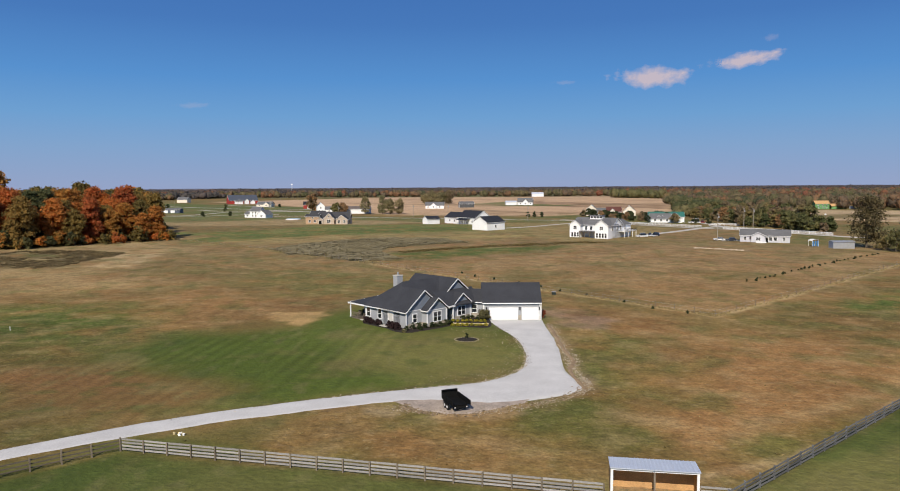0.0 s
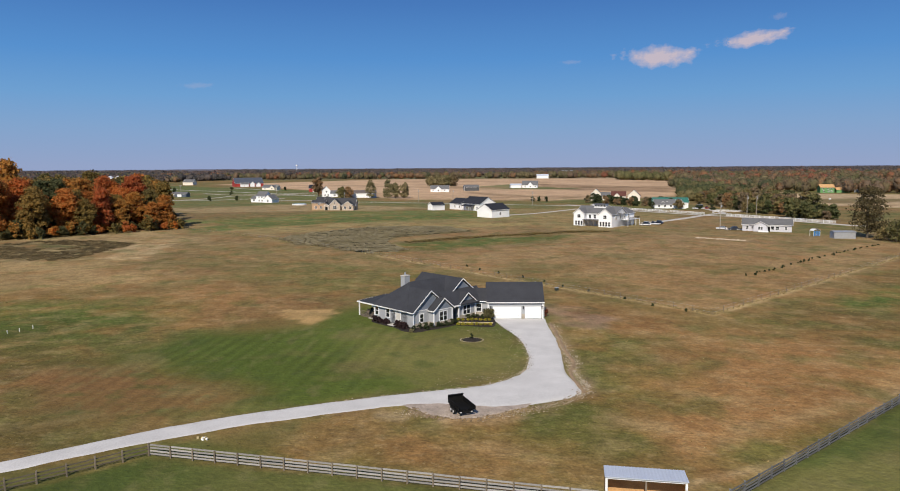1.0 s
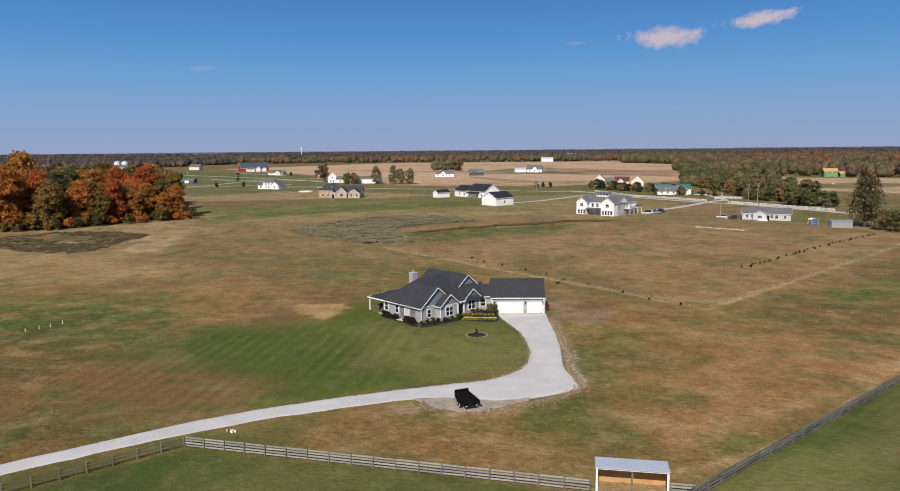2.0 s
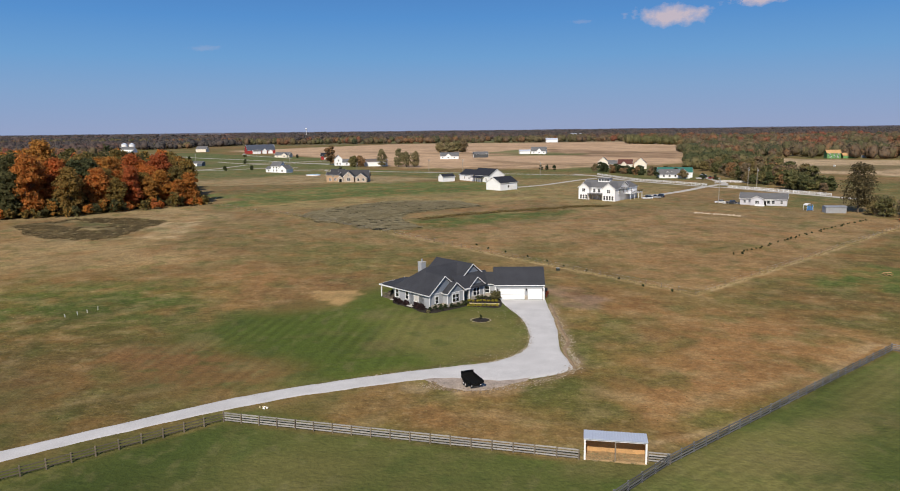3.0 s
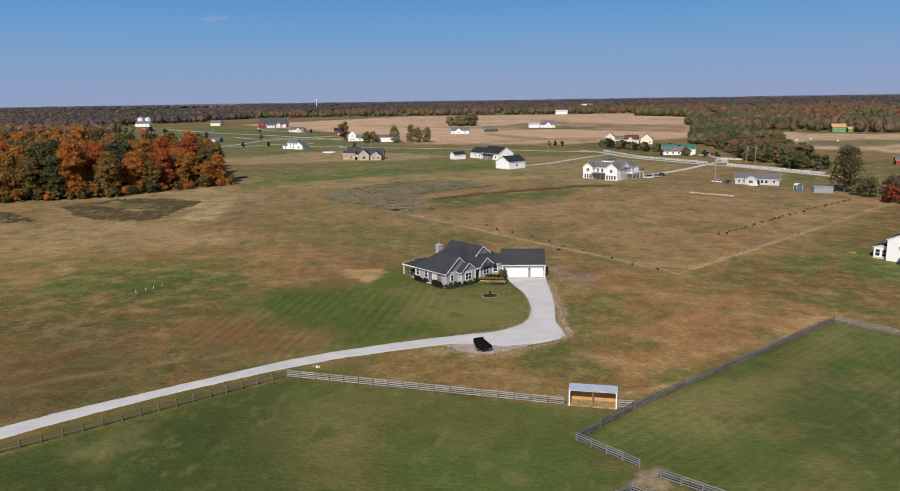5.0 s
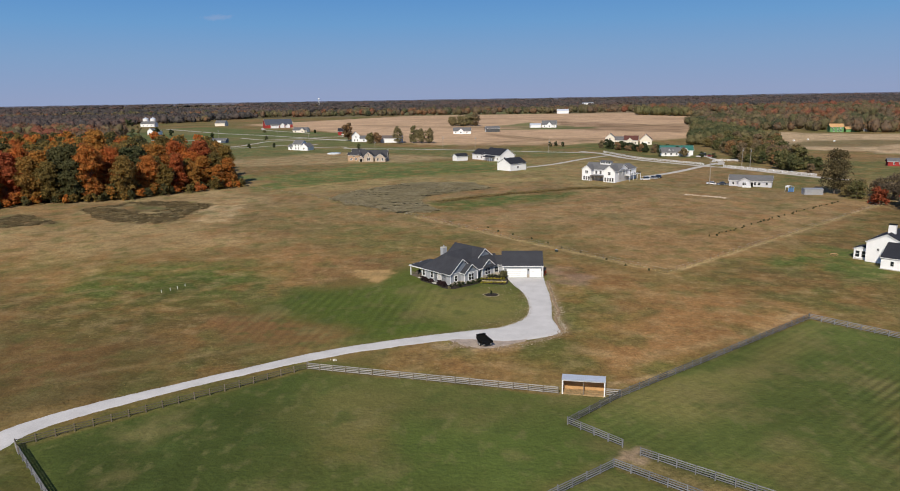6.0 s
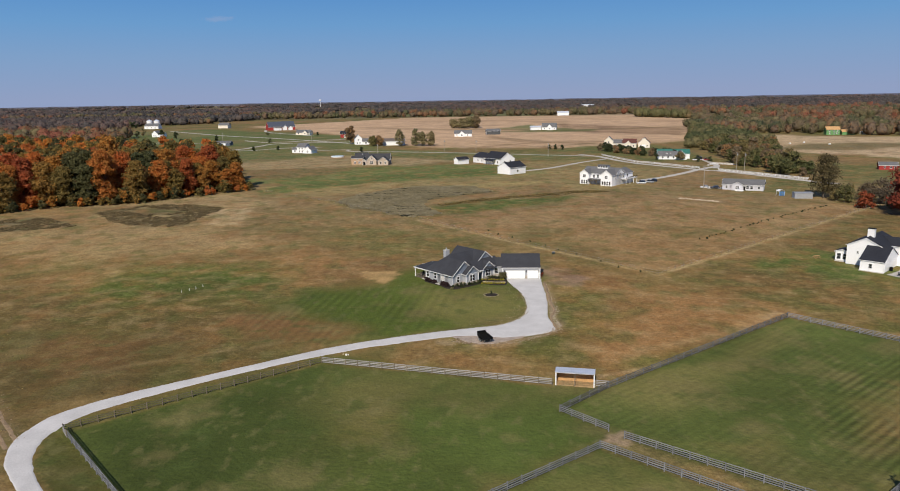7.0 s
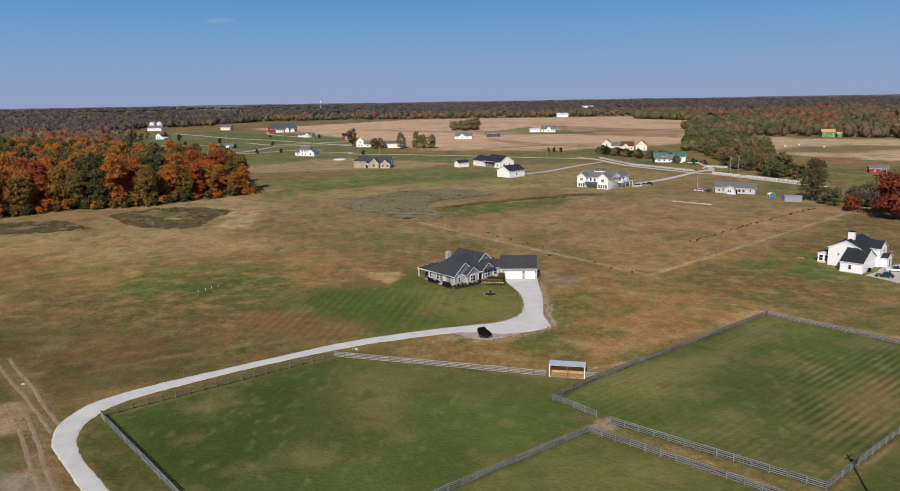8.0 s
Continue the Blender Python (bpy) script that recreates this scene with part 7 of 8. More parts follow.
building("barn", "dark blue-grey open barn on the lawn", "barn", (-301, 715), 0, [(0, 20, 0, 10, 3.0, 0.35, "x")], mat("slate_metal", (0.08, 0.10, 0.13), 0.55, 0.2, 3.0), GREY_ROOF, [], [(6, -0.05, 0.05, 4, 2.5, 0), (13, -0.05, 0.05, 4, 2.5, 0)], group="far buildings")
building("barn", "pale barn at the field's edge", "barn", (-462, 1168), -8, [(0, 18, 0, 12, 5.0, 0.7, "x")], CREAM_SIDING, GREY_ROOF, group="far buildings")
building("house", "white house behind the wood with grey roof", "house", (-596, 1176), -6, [(0, 26, 0, 12, 5.0, 0.7, "x")], WHITE_SIDING, GREY_ROOF, [(5, -0.05, 1.2, 1.4, 1.6, 0), (13, -0.05, 1.2, 1.4, 1.6, 0), (20, -0.05, 1.2, 1.4, 1.6, 0)], group="far buildings")
for k in range(2):
    si = thing("silo", "white metal grain silo", "silo", (-600 + 15 * k, 1206 - 4 * k, gz(-600, 1206)), 0, "grain silos")
    part("drum", a_cone((0, 0, -0.5), (0, 0, 13), 5, 5, n=24), WHITE, si)
    part("cap", a_cone((0, 0, 13), (0, 0, 15.5), 5.2, 0.6, n=24), STEEL_ROOF, si)
wt = thing("water_tower", "white water tower above the distant woods", "water tower", (-770, 3300, -5))
part("stem", a_cone((0, 0, 0), (0, 0, 30), 1.3, 0.9, n=14), WHITE, wt)
bm = bmesh.new()
bmesh.ops.create_uvsphere(bm, u_segments=20, v_segments=12, radius=4.6, matrix=Matrix.Translation((0, 0, 31.5)) @ Matrix.Diagonal((1, 1, 0.75, 1)))
part("tank", bm, WHITE, wt)
pl = thing("garden_pool", "pale blue covered garden pool", "pool", (-126.5, 541, gz(-126, 541)))
part("rim", a_cone((0, 0, -0.2), (0, 0, 0.9), 5.5, 5.5, n=24), WHITE, pl)
part("cover", a_cone((0, 0, 0.9), (0, 0, 0.95), 5.3, 5.2, n=24), mat("pale_blue_cover", (0.45, 0.58, 0.68), 0.5, 0.1, 1.0), pl, "pale blue cover")


building("warehouse", "long white warehouse beyond the far woods", "warehouse", (322, 2440), 4, [(0, 42, 0, 24, 8, 0.12, "x"), (-18, -4, 6, 22, 6, 0.15, "x")], WHITE, STEEL_ROOF, group="far buildings")


# ---- poles, pipes, small things ----
def utility_pole(at, high=10.5, yaw=0, arm=True):
    ob = thing("utility_pole", "weathered wooden utility pole with crossarm", "utility pole", (at[0], at[1], gz(*at)), yaw, "utility poles")
    part("shaft", a_cone((0, 0, -0.3), (0, 0, high), 0.19, 0.13, n=8), POLE_WOOD, ob)
    if arm:
        part("crossarm", a_beam((-1.1, 0, high - 0.5), (1.1, 0, high - 0.5), 0.12, 0.12), POLE_WOOD, ob)
        for x in (-0.95, 0, 0.95):
            part("insulator", a_cone((x, 0, high - 0.42), (x, 0, high - 0.2), 0.07, 0.05), WHITE, ob)
        part("transformer", a_cone((0.3, -0.25, high - 2.0), (0.3, -0.25, high - 1.1), 0.25, 0.25, n=10), GALV, ob)
    return ob


for p, h in (((112.3, 311.5), 12.0), ((159, 402), 11.5), ((163, 399), 11.5), ((51, 539), 11), ((-40, 613), 11), ((-10, 600), 11), ((-276, 894), 11), ((-205, 775), 11), ((-95, 560), 10), ((-320, 800), 10), ((48.0, 0.2), 18.0)):
    utility_pole(p, h, 40)
for k, (x, y) in enumerate(((-78.6, 108.6), (-77.3, 110.6), (-76.2, 112.2), (-75.2, 114.4))):
    st = thing("standpipe", "short white plastic pipe standing in the field", "pipe", (x, y, gz(x, y)), 0, "white pipes")
    part("tube", a_cone((0, 0, -0.1), (0, 0, 0.6), 0.05, 0.05, n=10), PIPE_WHITE, st)
    part("cap", a_cone((0, 0, 0.6), (0, 0, 0.66), 0.065, 0.055, n=10), PIPE_WHITE, st)
for x, y in [(272.1, 630.2), (305.8, 682.8), (325.5, 696.9), (339.0, 669.7)]:
    ba = thing("hay_bale", "round hay bale wrapped in white plastic", "hay bale", (x, y, gz(x, y)), 25, "hay bales")
    part("roll", bevelled(a_cone((-0.8, 0, 0.75), (0.8, 0, 0.75), 0.78, 0.78, n=16), 0.08), PIPE_WHITE, ba)
ub = thing("utility_box", "small dark green utility cabinet in the grass", "utility box", (20.6, 153.8, gz(20, 153)), 15)
part("cabinet", bevelled(a_box(-0.4, 0.4, -0.32, 0.32, -0.1, 0.6), 0.04), mat("dark_green_metal", (0.03, 0.04, 0.035), 0.6, 0.2, 0.4), ub)
part("lid", bevelled(a_box(-0.43, 0.43, -0.35, 0.35, 0.6, 0.66), 0.02), GALV, ub)
rk = thing("boulder", "pale boulder on bare ground", "rock", (-86.5, 45.0, gz(-86, 45)), 30)
bm = bmesh.new()
bmesh.ops.create_icosphere(bm, subdivisions=2, radius=0.45)
for v in bm.verts:
    v.co *= 1 + 0.25 * noise.noise(v.co * 3)
    v.co.z *= 0.7
part("stone", bm, ROCK, rk)
debris = thing("stone_pile", "small pile of pale broken stone by the fence", "rubble", (-27.3, 65.0, gz(-27.3, 65)))
for k in range(11):
    a, d = r.uniform(0, 6.28), abs(r.gauss(0, 0.5))
    s = r.uniform(0.07, 0.17)
    bm = a_box(-s, s, -s * 0.7, s * 0.7, -s * 0.5, s * 0.5, m=Matrix.Translation((d * math.cos(a) * 1.6, d * math.sin(a), 0.08)) @ Euler((r.random() * 3, r.random() * 3, r.random() * 3)).to_matrix().to_4x4())
    part("stone", bevelled(bm, 0.03), EDGE_STONE if k % 3 else PIPE_WHITE, debris)


def rubble(name, path, width, count, smin, smax, label, material=None):
    """Loose stones along a line, as one mass."""
    rr = np.random.RandomState(5)
    base = np.array([(-1, -1, -1), (1, -1, -1), (1, 1, -1), (-1, 1, -1), (-.7, -.7, 1), (.7, -.7, 1), (.7, .7, 1), (-.7, .7, 1)], float)
    fs = ((0, 1, 5, 4), (1, 2, 6, 5), (2, 3, 7, 6), (3, 0, 4, 7), (4, 5, 6, 7))
    pts = spline(path, 20)
    verts, faces = [], []
    for k in range(count):
        p = pts[rr.randint(len(pts))]
        x, y = p.x + rr.normal() * width / 2 + rr.uniform(-.3, .3), p.y + rr.normal() * width / 2
        s, a = rr.uniform(smin, smax), rr.uniform(0, 6.28)
        c = base * s * rr.uniform(0.6, 1.2, (8, 3)) * (1, 1, 0.5)
        c = np.stack([c[:, 0] * math.cos(a) - c[:, 1] * math.sin(a), c[:, 0] * math.sin(a) + c[:, 1] * math.cos(a), c[:, 2]], 1) + (x, y, gz(x, y) + s * 0.2)
        faces += [tuple(len(verts) + i for i in f) for f in fs]
        verts += c.tolist()
    return tagged(new(name, mesh_of(name, verts, faces, material or ROCK)), label, "stones", kind="stuff")


rubble("rubble_edge", [(14.9, 118), (15.0, 108), (14.9, 101), (14.6, 93), (15.4, 86), (15.5, 83), (14, 79.2)], 0.5, 800, 0.02, 0.09, "pale rubble and dirt along the driveway edge")
rubble("rubble_edge", [(-7, 73.4), (-3, 72.6), (2, 72.8), (5, 73.2), (9, 75.5), (13.6, 79)], 1.3, 900, 0.02, 0.08, "scattered gravel on the grass beside the drive")
rubble("rubble_edge", [(9.3, 92), (9.6, 100), (8.2, 109), (5.6, 117)], 0.2, 300, 0.03, 0.09, "dark stone edging of the lawn", mat("dark_edging_stone", (0.13, 0.11, 0.09), 0.9, 0.4, 0.3, island=0.3))
rubble("rubble_edge", [(-6.6, 74.4), (-4, 72.0), (1, 71.4), (6, 73.9), (13, 78.6), (15.2, 83)], 0.8, 420, 0.04, 0.15, "brown clods and stones on the driveway edge", CLOD)
rubble("rubble_edge", [(-30, 69.4), (-14, 77.4), (-4, 81.1), (3, 83.8), (7.2, 88.3), (9, 93), (9.2, 100), (8.4, 107)], 0.3, 520, 0.03, 0.1, "loose gravel along the lawn edge")
for track in TRACKS[1:3]:
    rubble("clods", track, 2.2, 200, 0.03, 0.12, "brown clods and stones beside the wheel ruts", CLOD)
BERM = [(15.0, 117.5), (15.0, 107.6), (15.2, 98.4), (15.4, 93.5), (14.3, 88.8), (14.7, 84.0), (14.9, 80.5)]
ribbon("dirt_berm", [(x - 0.2, y + 0.1) for x, y in BERM], [(x + 0.2, y - 0.1) for x, y in BERM], TRACK_SOIL, "low ridge of scraped dirt along the driveway", "berm", n=16, across=4, lift=0.13, rag=0.3)
rubble("rubble_edge", [(x + 0.3, y) for x, y in BERM], 0.8, 420, 0.03, 0.1, "pale stones tumbled along the dirt ridge")
rubble("pebbles", [(-4, 82.5), (3, 86), (6.5, 90), (7.6, 97), (6.6, 105), (3.5, 112), (0, 113)], 2.6, 320, 0.02, 0.06, "pale pebbles strewn over the lawn's edge")
rubble("field_rubble", [(91.6, 276.6), (99, 271), (105.6, 265.3)], 1.3, 170, 0.12, 0.42, "pale broken slabs of stone in the field", mat("sandy_slab", (0.46, 0.37, 0.27), 0.9, 0.25, 0.4, island=0.3))

# ---- brush, reeds and dry grass ----
rr = np.random.RandomState(17)
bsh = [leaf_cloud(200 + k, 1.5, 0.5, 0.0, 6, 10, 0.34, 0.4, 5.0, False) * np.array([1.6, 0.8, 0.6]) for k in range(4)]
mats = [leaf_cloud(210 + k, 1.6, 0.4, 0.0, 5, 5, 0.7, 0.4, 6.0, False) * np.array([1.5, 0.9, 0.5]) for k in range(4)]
wx, wy = rr.uniform(-82, 8, 15000), rr.uniform(226, 322, 15000)
keep = (channels(wx, wy) < 0.4) & (area(wx, wy, WET, 0.1, 4, 27) > 0.5)
crowd("marsh_brush", list(zip(wx[keep], wy[keep]))[:6500], BRUSH, "grey-tan matted marsh grass cut by dark channels", "brush", mats, lambda x, y, r_: 0.6 * r_.rand() + 0.4 * float(lattice(x, y, 12, 94)), (0.7, 1.2))
ditch = (channels(wx, wy) > 0.6) & (area(wx, wy, WET, 0.1, 4, 27) > 0.5)
crowd("channel_sedge", list(zip(wx[ditch], wy[ditch]))[:1500], foliage("dark_sedge", [(0.0, (0.05, 0.048, 0.024)), (1.0, (0.085, 0.078, 0.036))], "hue", 0.2, 0.2), "dark sedge along the marsh channels", "sedge", mats, lambda x, y, r_: r_.rand(), (0.5, 0.8))
reed = []
for _ in range(240):
    s = rr.rand() * 3.999
    line_ = ((-20, 256), (0.6, 275), (21, 285), (46, 299), (60, 302))
    (ax, ay), (bx, by) = line_[int(s)], line_[int(s) + 1]
    s -= int(s)
    reed.append((ax + (bx - ax) * s + rr.normal() * 1.6, ay + (by - ay) * s + rr.normal() * 1.6))
crowd("creek_reeds", reed, foliage("brown_reeds", [(0.0, (0.20, 0.155, 0.055)), (1.0, (0.34, 0.245, 0.10))], "hue", 0.3, 0.4), "brown reeds along a shallow ditch", "reeds", bsh, lambda x, y, r_: r_.rand(), (0.6, 1.0))
pit_pts = []
for _ in range(5000):
    x, y = rr.uniform(-216, -100), rr.uniform(186, 260)
    if max(area(np.array([x]), np.array([y]), PIT, 0.1, 4, 29)[0], area(np.array([x]), np.array([y]), PIT_W, 0.1, 4, 30)[0]) > 0.5 and float(lattice(x, y, 12, 96)) * 0.7 + float(lattice(x, y, 4, 93)) * 0.3 > 0.35:
        pit_pts.append((x, y))
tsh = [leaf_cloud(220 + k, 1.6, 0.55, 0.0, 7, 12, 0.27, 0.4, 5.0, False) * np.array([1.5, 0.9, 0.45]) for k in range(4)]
crowd("scrub", pit_pts[:1000], foliage("dark_scrub_leaves", [(0.0, (0.19, 0.145, 0.072)), (0.6, (0.23, 0.175, 0.088)), (1.0, (0.36, 0.275, 0.14))], "hue", 0.2, 0.4), "dark low scrub in a hollow of the field", "scrub", tsh, lambda x, y, r_: r_.rand(), (0.5, 1.1))


def tufts(name, spots, label, hue, high=(0.25, 0.6)):
    """Dry grass as small fans of blades."""
    q = np.random.RandomState(23)
    vs, hs = [], []
    for x, y in spots:
        h, z = q.uniform(*high), gz(x, y)
        for k in range(3):
            a, w = q.uniform(0, 6.28), h * q.uniform(0.35, 0.7)
            dx, dy = math.cos(a) * w, math.sin(a) * w
            lx, ly = q.normal() * 0.12, q.normal() * 0.12
            vs += [(x - dx, y - dy, z - 0.03), (x + dx, y + dy, z - 0.03), (x + dx * 0.8 + lx, y + dy * 0.8 + ly, z + h), (x - dx * 0.8 + lx, y - dy * 0.8 + ly, z + h * 0.8)]
            hs += [hue(x, y, q)] * 4
    me = leaf_mesh(name, np.array(vs), TUFT)
    me.attributes.new("hue", "FLOAT", "POINT").data.foreach_set("value", np.array(hs, np.float32))
    return tagged(new(name, me), label, "grass", kind="stuff")


grass = []
while len(grass) < 2600:
    x, y = rr.uniform(-110, 125), rr.uniform(20, 230)
    if float(lattice(x, y, 6, 97)) * 0.6 + float(lattice(x, y, 2.2, 98)) * 0.4 > 0.56:
        grass.append((x, y))
gxy = np.array(grass)
gm = sum(area(gxy[:, 0], gxy[:, 1], p, 0.5) for p in (PADDOCK_W, PADDOCK_E, PADDOCK_S, LAWN)) + along(gxy[:, 0], gxy[:, 1], [(-55, 0), (-66, 25), (-64, 38), (-50, 53), (-30, 67.5), (0, 77), (11, 85), (11.5, 121)], 9, 1) + area(gxy[:, 0], gxy[:, 1], [(-20, 105), (16, 105), (20, 135), (-22, 135)], 1)
grass = [g_ for g_, k in zip(grass, gm) if k < 0.3]
tufts("dry_grass", grass, "tufts of dry straw-coloured field grass", lambda x, y, q: q.rand() * 0.7, (0.05, 0.14))
edge_grass = []
for pts, w, n in (([(-27, 217), (19, 161), (47, 128.5), (110, 193), (173, 255)], 0.35, 1500), ([(-136, 324), (-26, 221)], 1.4, 900)):
    for _ in range(n):
        i = rr.randint(len(pts) - 1)
        s = rr.rand()
        edge_grass.append((pts[i][0] + (pts[i + 1][0] - pts[i][0]) * s + rr.normal() * w, pts[i][1] + (pts[i + 1][1] - pts[i][1]) * s + rr.normal() * w))
tufts("fence_grass", edge_grass, "tall unmown grass along the fence lines", lambda x, y, q: 0.5 + 0.5 * q.rand(), (0.10, 0.26))

# saplings along the field line
for k in range(42):
    s = (k + 1.6 * rr.rand()) / 43
    x, y = 72 + 78 * s + rr.normal() * 0.4, 177 + 86 * s - 9 * s * s + rr.normal() * 0.4
    bush((x, y), 0.12 + 0.3 * rr.rand() ** 2, 0.25 + 0.5 * rr.rand() ** 2, LEAF_SHRUB if k % 3 else LEAF_MOSS, "small dark cedar sapling in a field row", 300 + k, "sapling", "row of saplings", 7, 14, 0.2)
for k in range(10):
    s = k / 9
    bush((0 + 42 * s + rr.normal() * 1.0, 194 - 62 * s + rr.normal() * 1.0), 0.22, 0.45, LEAF_SHRUB, "small dark cedar sapling by the field fence", 330 + k, "sapling", "fence saplings", 6, 16, 0.2)

# ---- trees of the middle distance ----
oak = tree(401, 19.5, 7.8, LEAF_OAK, "large dark olive-brown oak by the lane", (157.5, 277), "", 70, 64, 0.36, 0.08, "oak_tree", False)
mid = [tree(410 + k, h, q, LEAF_HEDGE, "olive and brown hedgerow tree", p, "hedgerow trees", 26, 40, 0.6, 0.06) for k, (h, q, p) in enumerate(((10, 4.5, (186, 420)), (8, 4.0, (190, 450)), (12, 5.0, (196, 500)), (7, 3.8, (184, 380))))]
spots = scatter(rng, [(176, 372), (186, 362), (196, 380), (208, 460), (276, 652), (200, 640), (197, 604), (186, 510), (172, 455), (170, 425)], 6.5, 1400)
for i, p in enumerate(spots[:150]):
    s = rng.uniform(0.6, 1.15)
    t = copy_thing(mid[i % 4], pose(p[0], p[1], gz(*p), 0, 0, rng.uniform(0, 360)))
    t.scale = (s, s, s)
thin = [tree(424 + k, h, q, m_, lab, p, "field edge trees", 22, 44, 0.34, 0.04, "tree", False) for k, (h, q, m_, lab, p) in enumerate((
    (9, 4.6, LEAF_BARE, "nearly bare grey-brown tree at the field's edge", (170, 262)), (6.5, 4.2, LEAF_HEDGE, "tan and yellow brushy tree at the field's edge", (163, 266)),
    (10, 5.2, LEAF_BARE, "nearly bare grey-brown tree at the field's edge", (180, 256)), (5.5, 3.6, LEAF_HEDGE, "olive and rust brushy tree at the field's edge", (166, 256))))]
for i, p in enumerate(((166, 272), (172, 268), (176, 262), (168, 257), (174, 254), (160, 262), (184, 262), (188, 252), (178, 247), (190, 268), (165, 248), (172, 244), (196, 258), (158, 268))):
    s = rng.uniform(0.75, 1.15)
    t = copy_thing(thin[i % 4], pose(p[0], p[1], gz(*p), 0, 0, rng.uniform(0, 360)))
    t.scale = (s, s, s)
tree(431, 18, 10.5, LEAF_RED, "broad crimson maple at the field's edge", (168.5, 226), "", 44, 80, 0.45, 0.02, "maple_tree")
tree(432, 7, 4.0, LEAF_RED, "small crimson maple at the field's edge", (161, 245), "", 22, 46, 0.42, 0.02, "maple_tree")
tree(433, 16, 8.0, LEAF_RED, "broad crimson maple at the field's edge", (186, 218), "", 34, 60, 0.48, 0.02, "maple_tree")
for k, (x, y, h, q) in enumerate(((-150, 728, 20, 6.5), (-91, 690, 17, 5.5), (-67, 690, 15, 5.6), (-75, 694, 17, 5.6), (-59, 692, 15, 5.4), (-120, 692, 10, 4.5), (-113, 694, 11, 4), (-29, 1067, 16, 9), (-40, 1070, 15, 9), (-16, 1065, 19, 8), (-51, 1072, 14, 9), (-22, 1075, 16, 9), (-34, 1062, 13, 8))):
    tree(440 + k, h, q, LEAF_TAN if 1 <= k <= 4 or k in (7, 8, 10, 11, 12) else LEAF_HEDGE, "yard tree turning brown among the farms", (x, y), "yard trees", 30, 90 if 1 <= k <= 4 else 34, 0.5 if 1 <= k <= 4 else 1.0, 0.05, solid=not 1 <= k <= 4)
for k in range(26):
    x, y = 106 + 1.75 * k + rr.normal(), 600 - 3.9 * k + rr.normal() * 6
    tree(460 + k, 5.5 + 2.3 * rr.rand(), 3.4, LEAF_SHRUB if k % 4 else LEAF_HEDGE, "dark evergreen screen tree behind the white fence", (x, y), "screen trees", 16, 30, 0.7, 0.02)
for k, (x, y) in enumerate(((60, 632), (66, 634), (72, 630), (163, 470), (154, 470), (129, 492), (-118, 610), (-250, 760))):
    tree(480 + k, 4.5, 2.2, LEAF_SHRUB, "small dark evergreen in a yard", (x, y), "yard evergreens", 12, 22, 0.4, 0.02)


for k, (x, y, h) in enumerate(((-640, 1215, 14), (-622, 1196, 12), (-660, 1236, 13), (-470, 892, 9), (-432, 882, 10), (-404, 862, 8), (-482, 934, 11), (-330, 806, 6), (-338, 722, 7), (-352, 716, 8), (-228, 632, 4), (-206, 640, 4), (-300, 915, 5), (-228, 905, 4))):
    tree(520 + k, h, h * 0.45, LEAF_SHRUB if k % 3 else LEAF_HEDGE, "dark farmyard tree among lawns and lanes", (x, y), "farmyard trees", 16, 30, 0.55, 0.03)


# ---- far woods ----
def far_woods(name, spots, label, radius, high, lobes, per, size, material=None):
    """Distant trees, each a few uneven rounded clumps with loose leaves, joined as one mass."""
    rg = np.random.RandomState(61)
    ball = bmesh.new()
    bmesh.ops.create_icosphere(ball, subdivisions=2, radius=1)
    unit, tri = np.array([v.co[:] for v in ball.verts]), [tuple(v.index for v in f.verts) for f in ball.faces]
    ball.free()
    verts, faces, hues = [], [], []
    for x, y in spots:
        k = rg.uniform(0.62, 1.3)
        rad, top, z = radius * k * rg.uniform(0.85, 1.2), high * k, gz(x, y)
        h0 = hue_far(x, y, rg)
        for dx, dz, w in [(0.0, 0.46, 0.95)] + [(rg.uniform(-0.5, 0.5), rg.uniform(0.4, 0.8), rg.uniform(0.35, 0.6)) for _ in range(lobes)]:
            c = unit * (rg.uniform(0.68, 1.2, (len(unit), 1)) * w) * (rad * 0.9, rad * 0.9, top * 0.48) + (x + dx * rad, y - abs(dx) * rad * 0.5, z + top * dz)
            n = len(verts)
            verts += c.tolist()
            faces += [(n + p, n + q_, n + r_) for p, q_, r_ in tri]
            hues += (h0 + rg.uniform(-0.06, 0.06) + 0.05 * rg.normal(size=len(unit))).tolist()
        for _ in range(per):
            a, u = rg.uniform(0, 6.28), rg.uniform(0.08, 1.0)
            d = rad * math.sin(math.pi * (0.08 + 0.8 * u)) * rg.uniform(0.75, 1.1)
            c = np.array([x + d * math.cos(a), y + d * math.sin(a), z + top * u])
            n = len(verts)
            verts += (c + rg.normal(size=(3, 3)) * size).tolist()
            faces.append((n, n + 1, n + 2))
            hues += [h0 + rg.normal() * 0.07] * 3
    me = mesh_of(name, verts, faces, material or LEAF_FAR)
    me.attributes.new("hue", "FLOAT", "POINT").data.foreach_set("value", np.array(hues, np.float32))
    me.shade_smooth()
    return tagged(new(name, me), label, "woodland", kind="stuff")


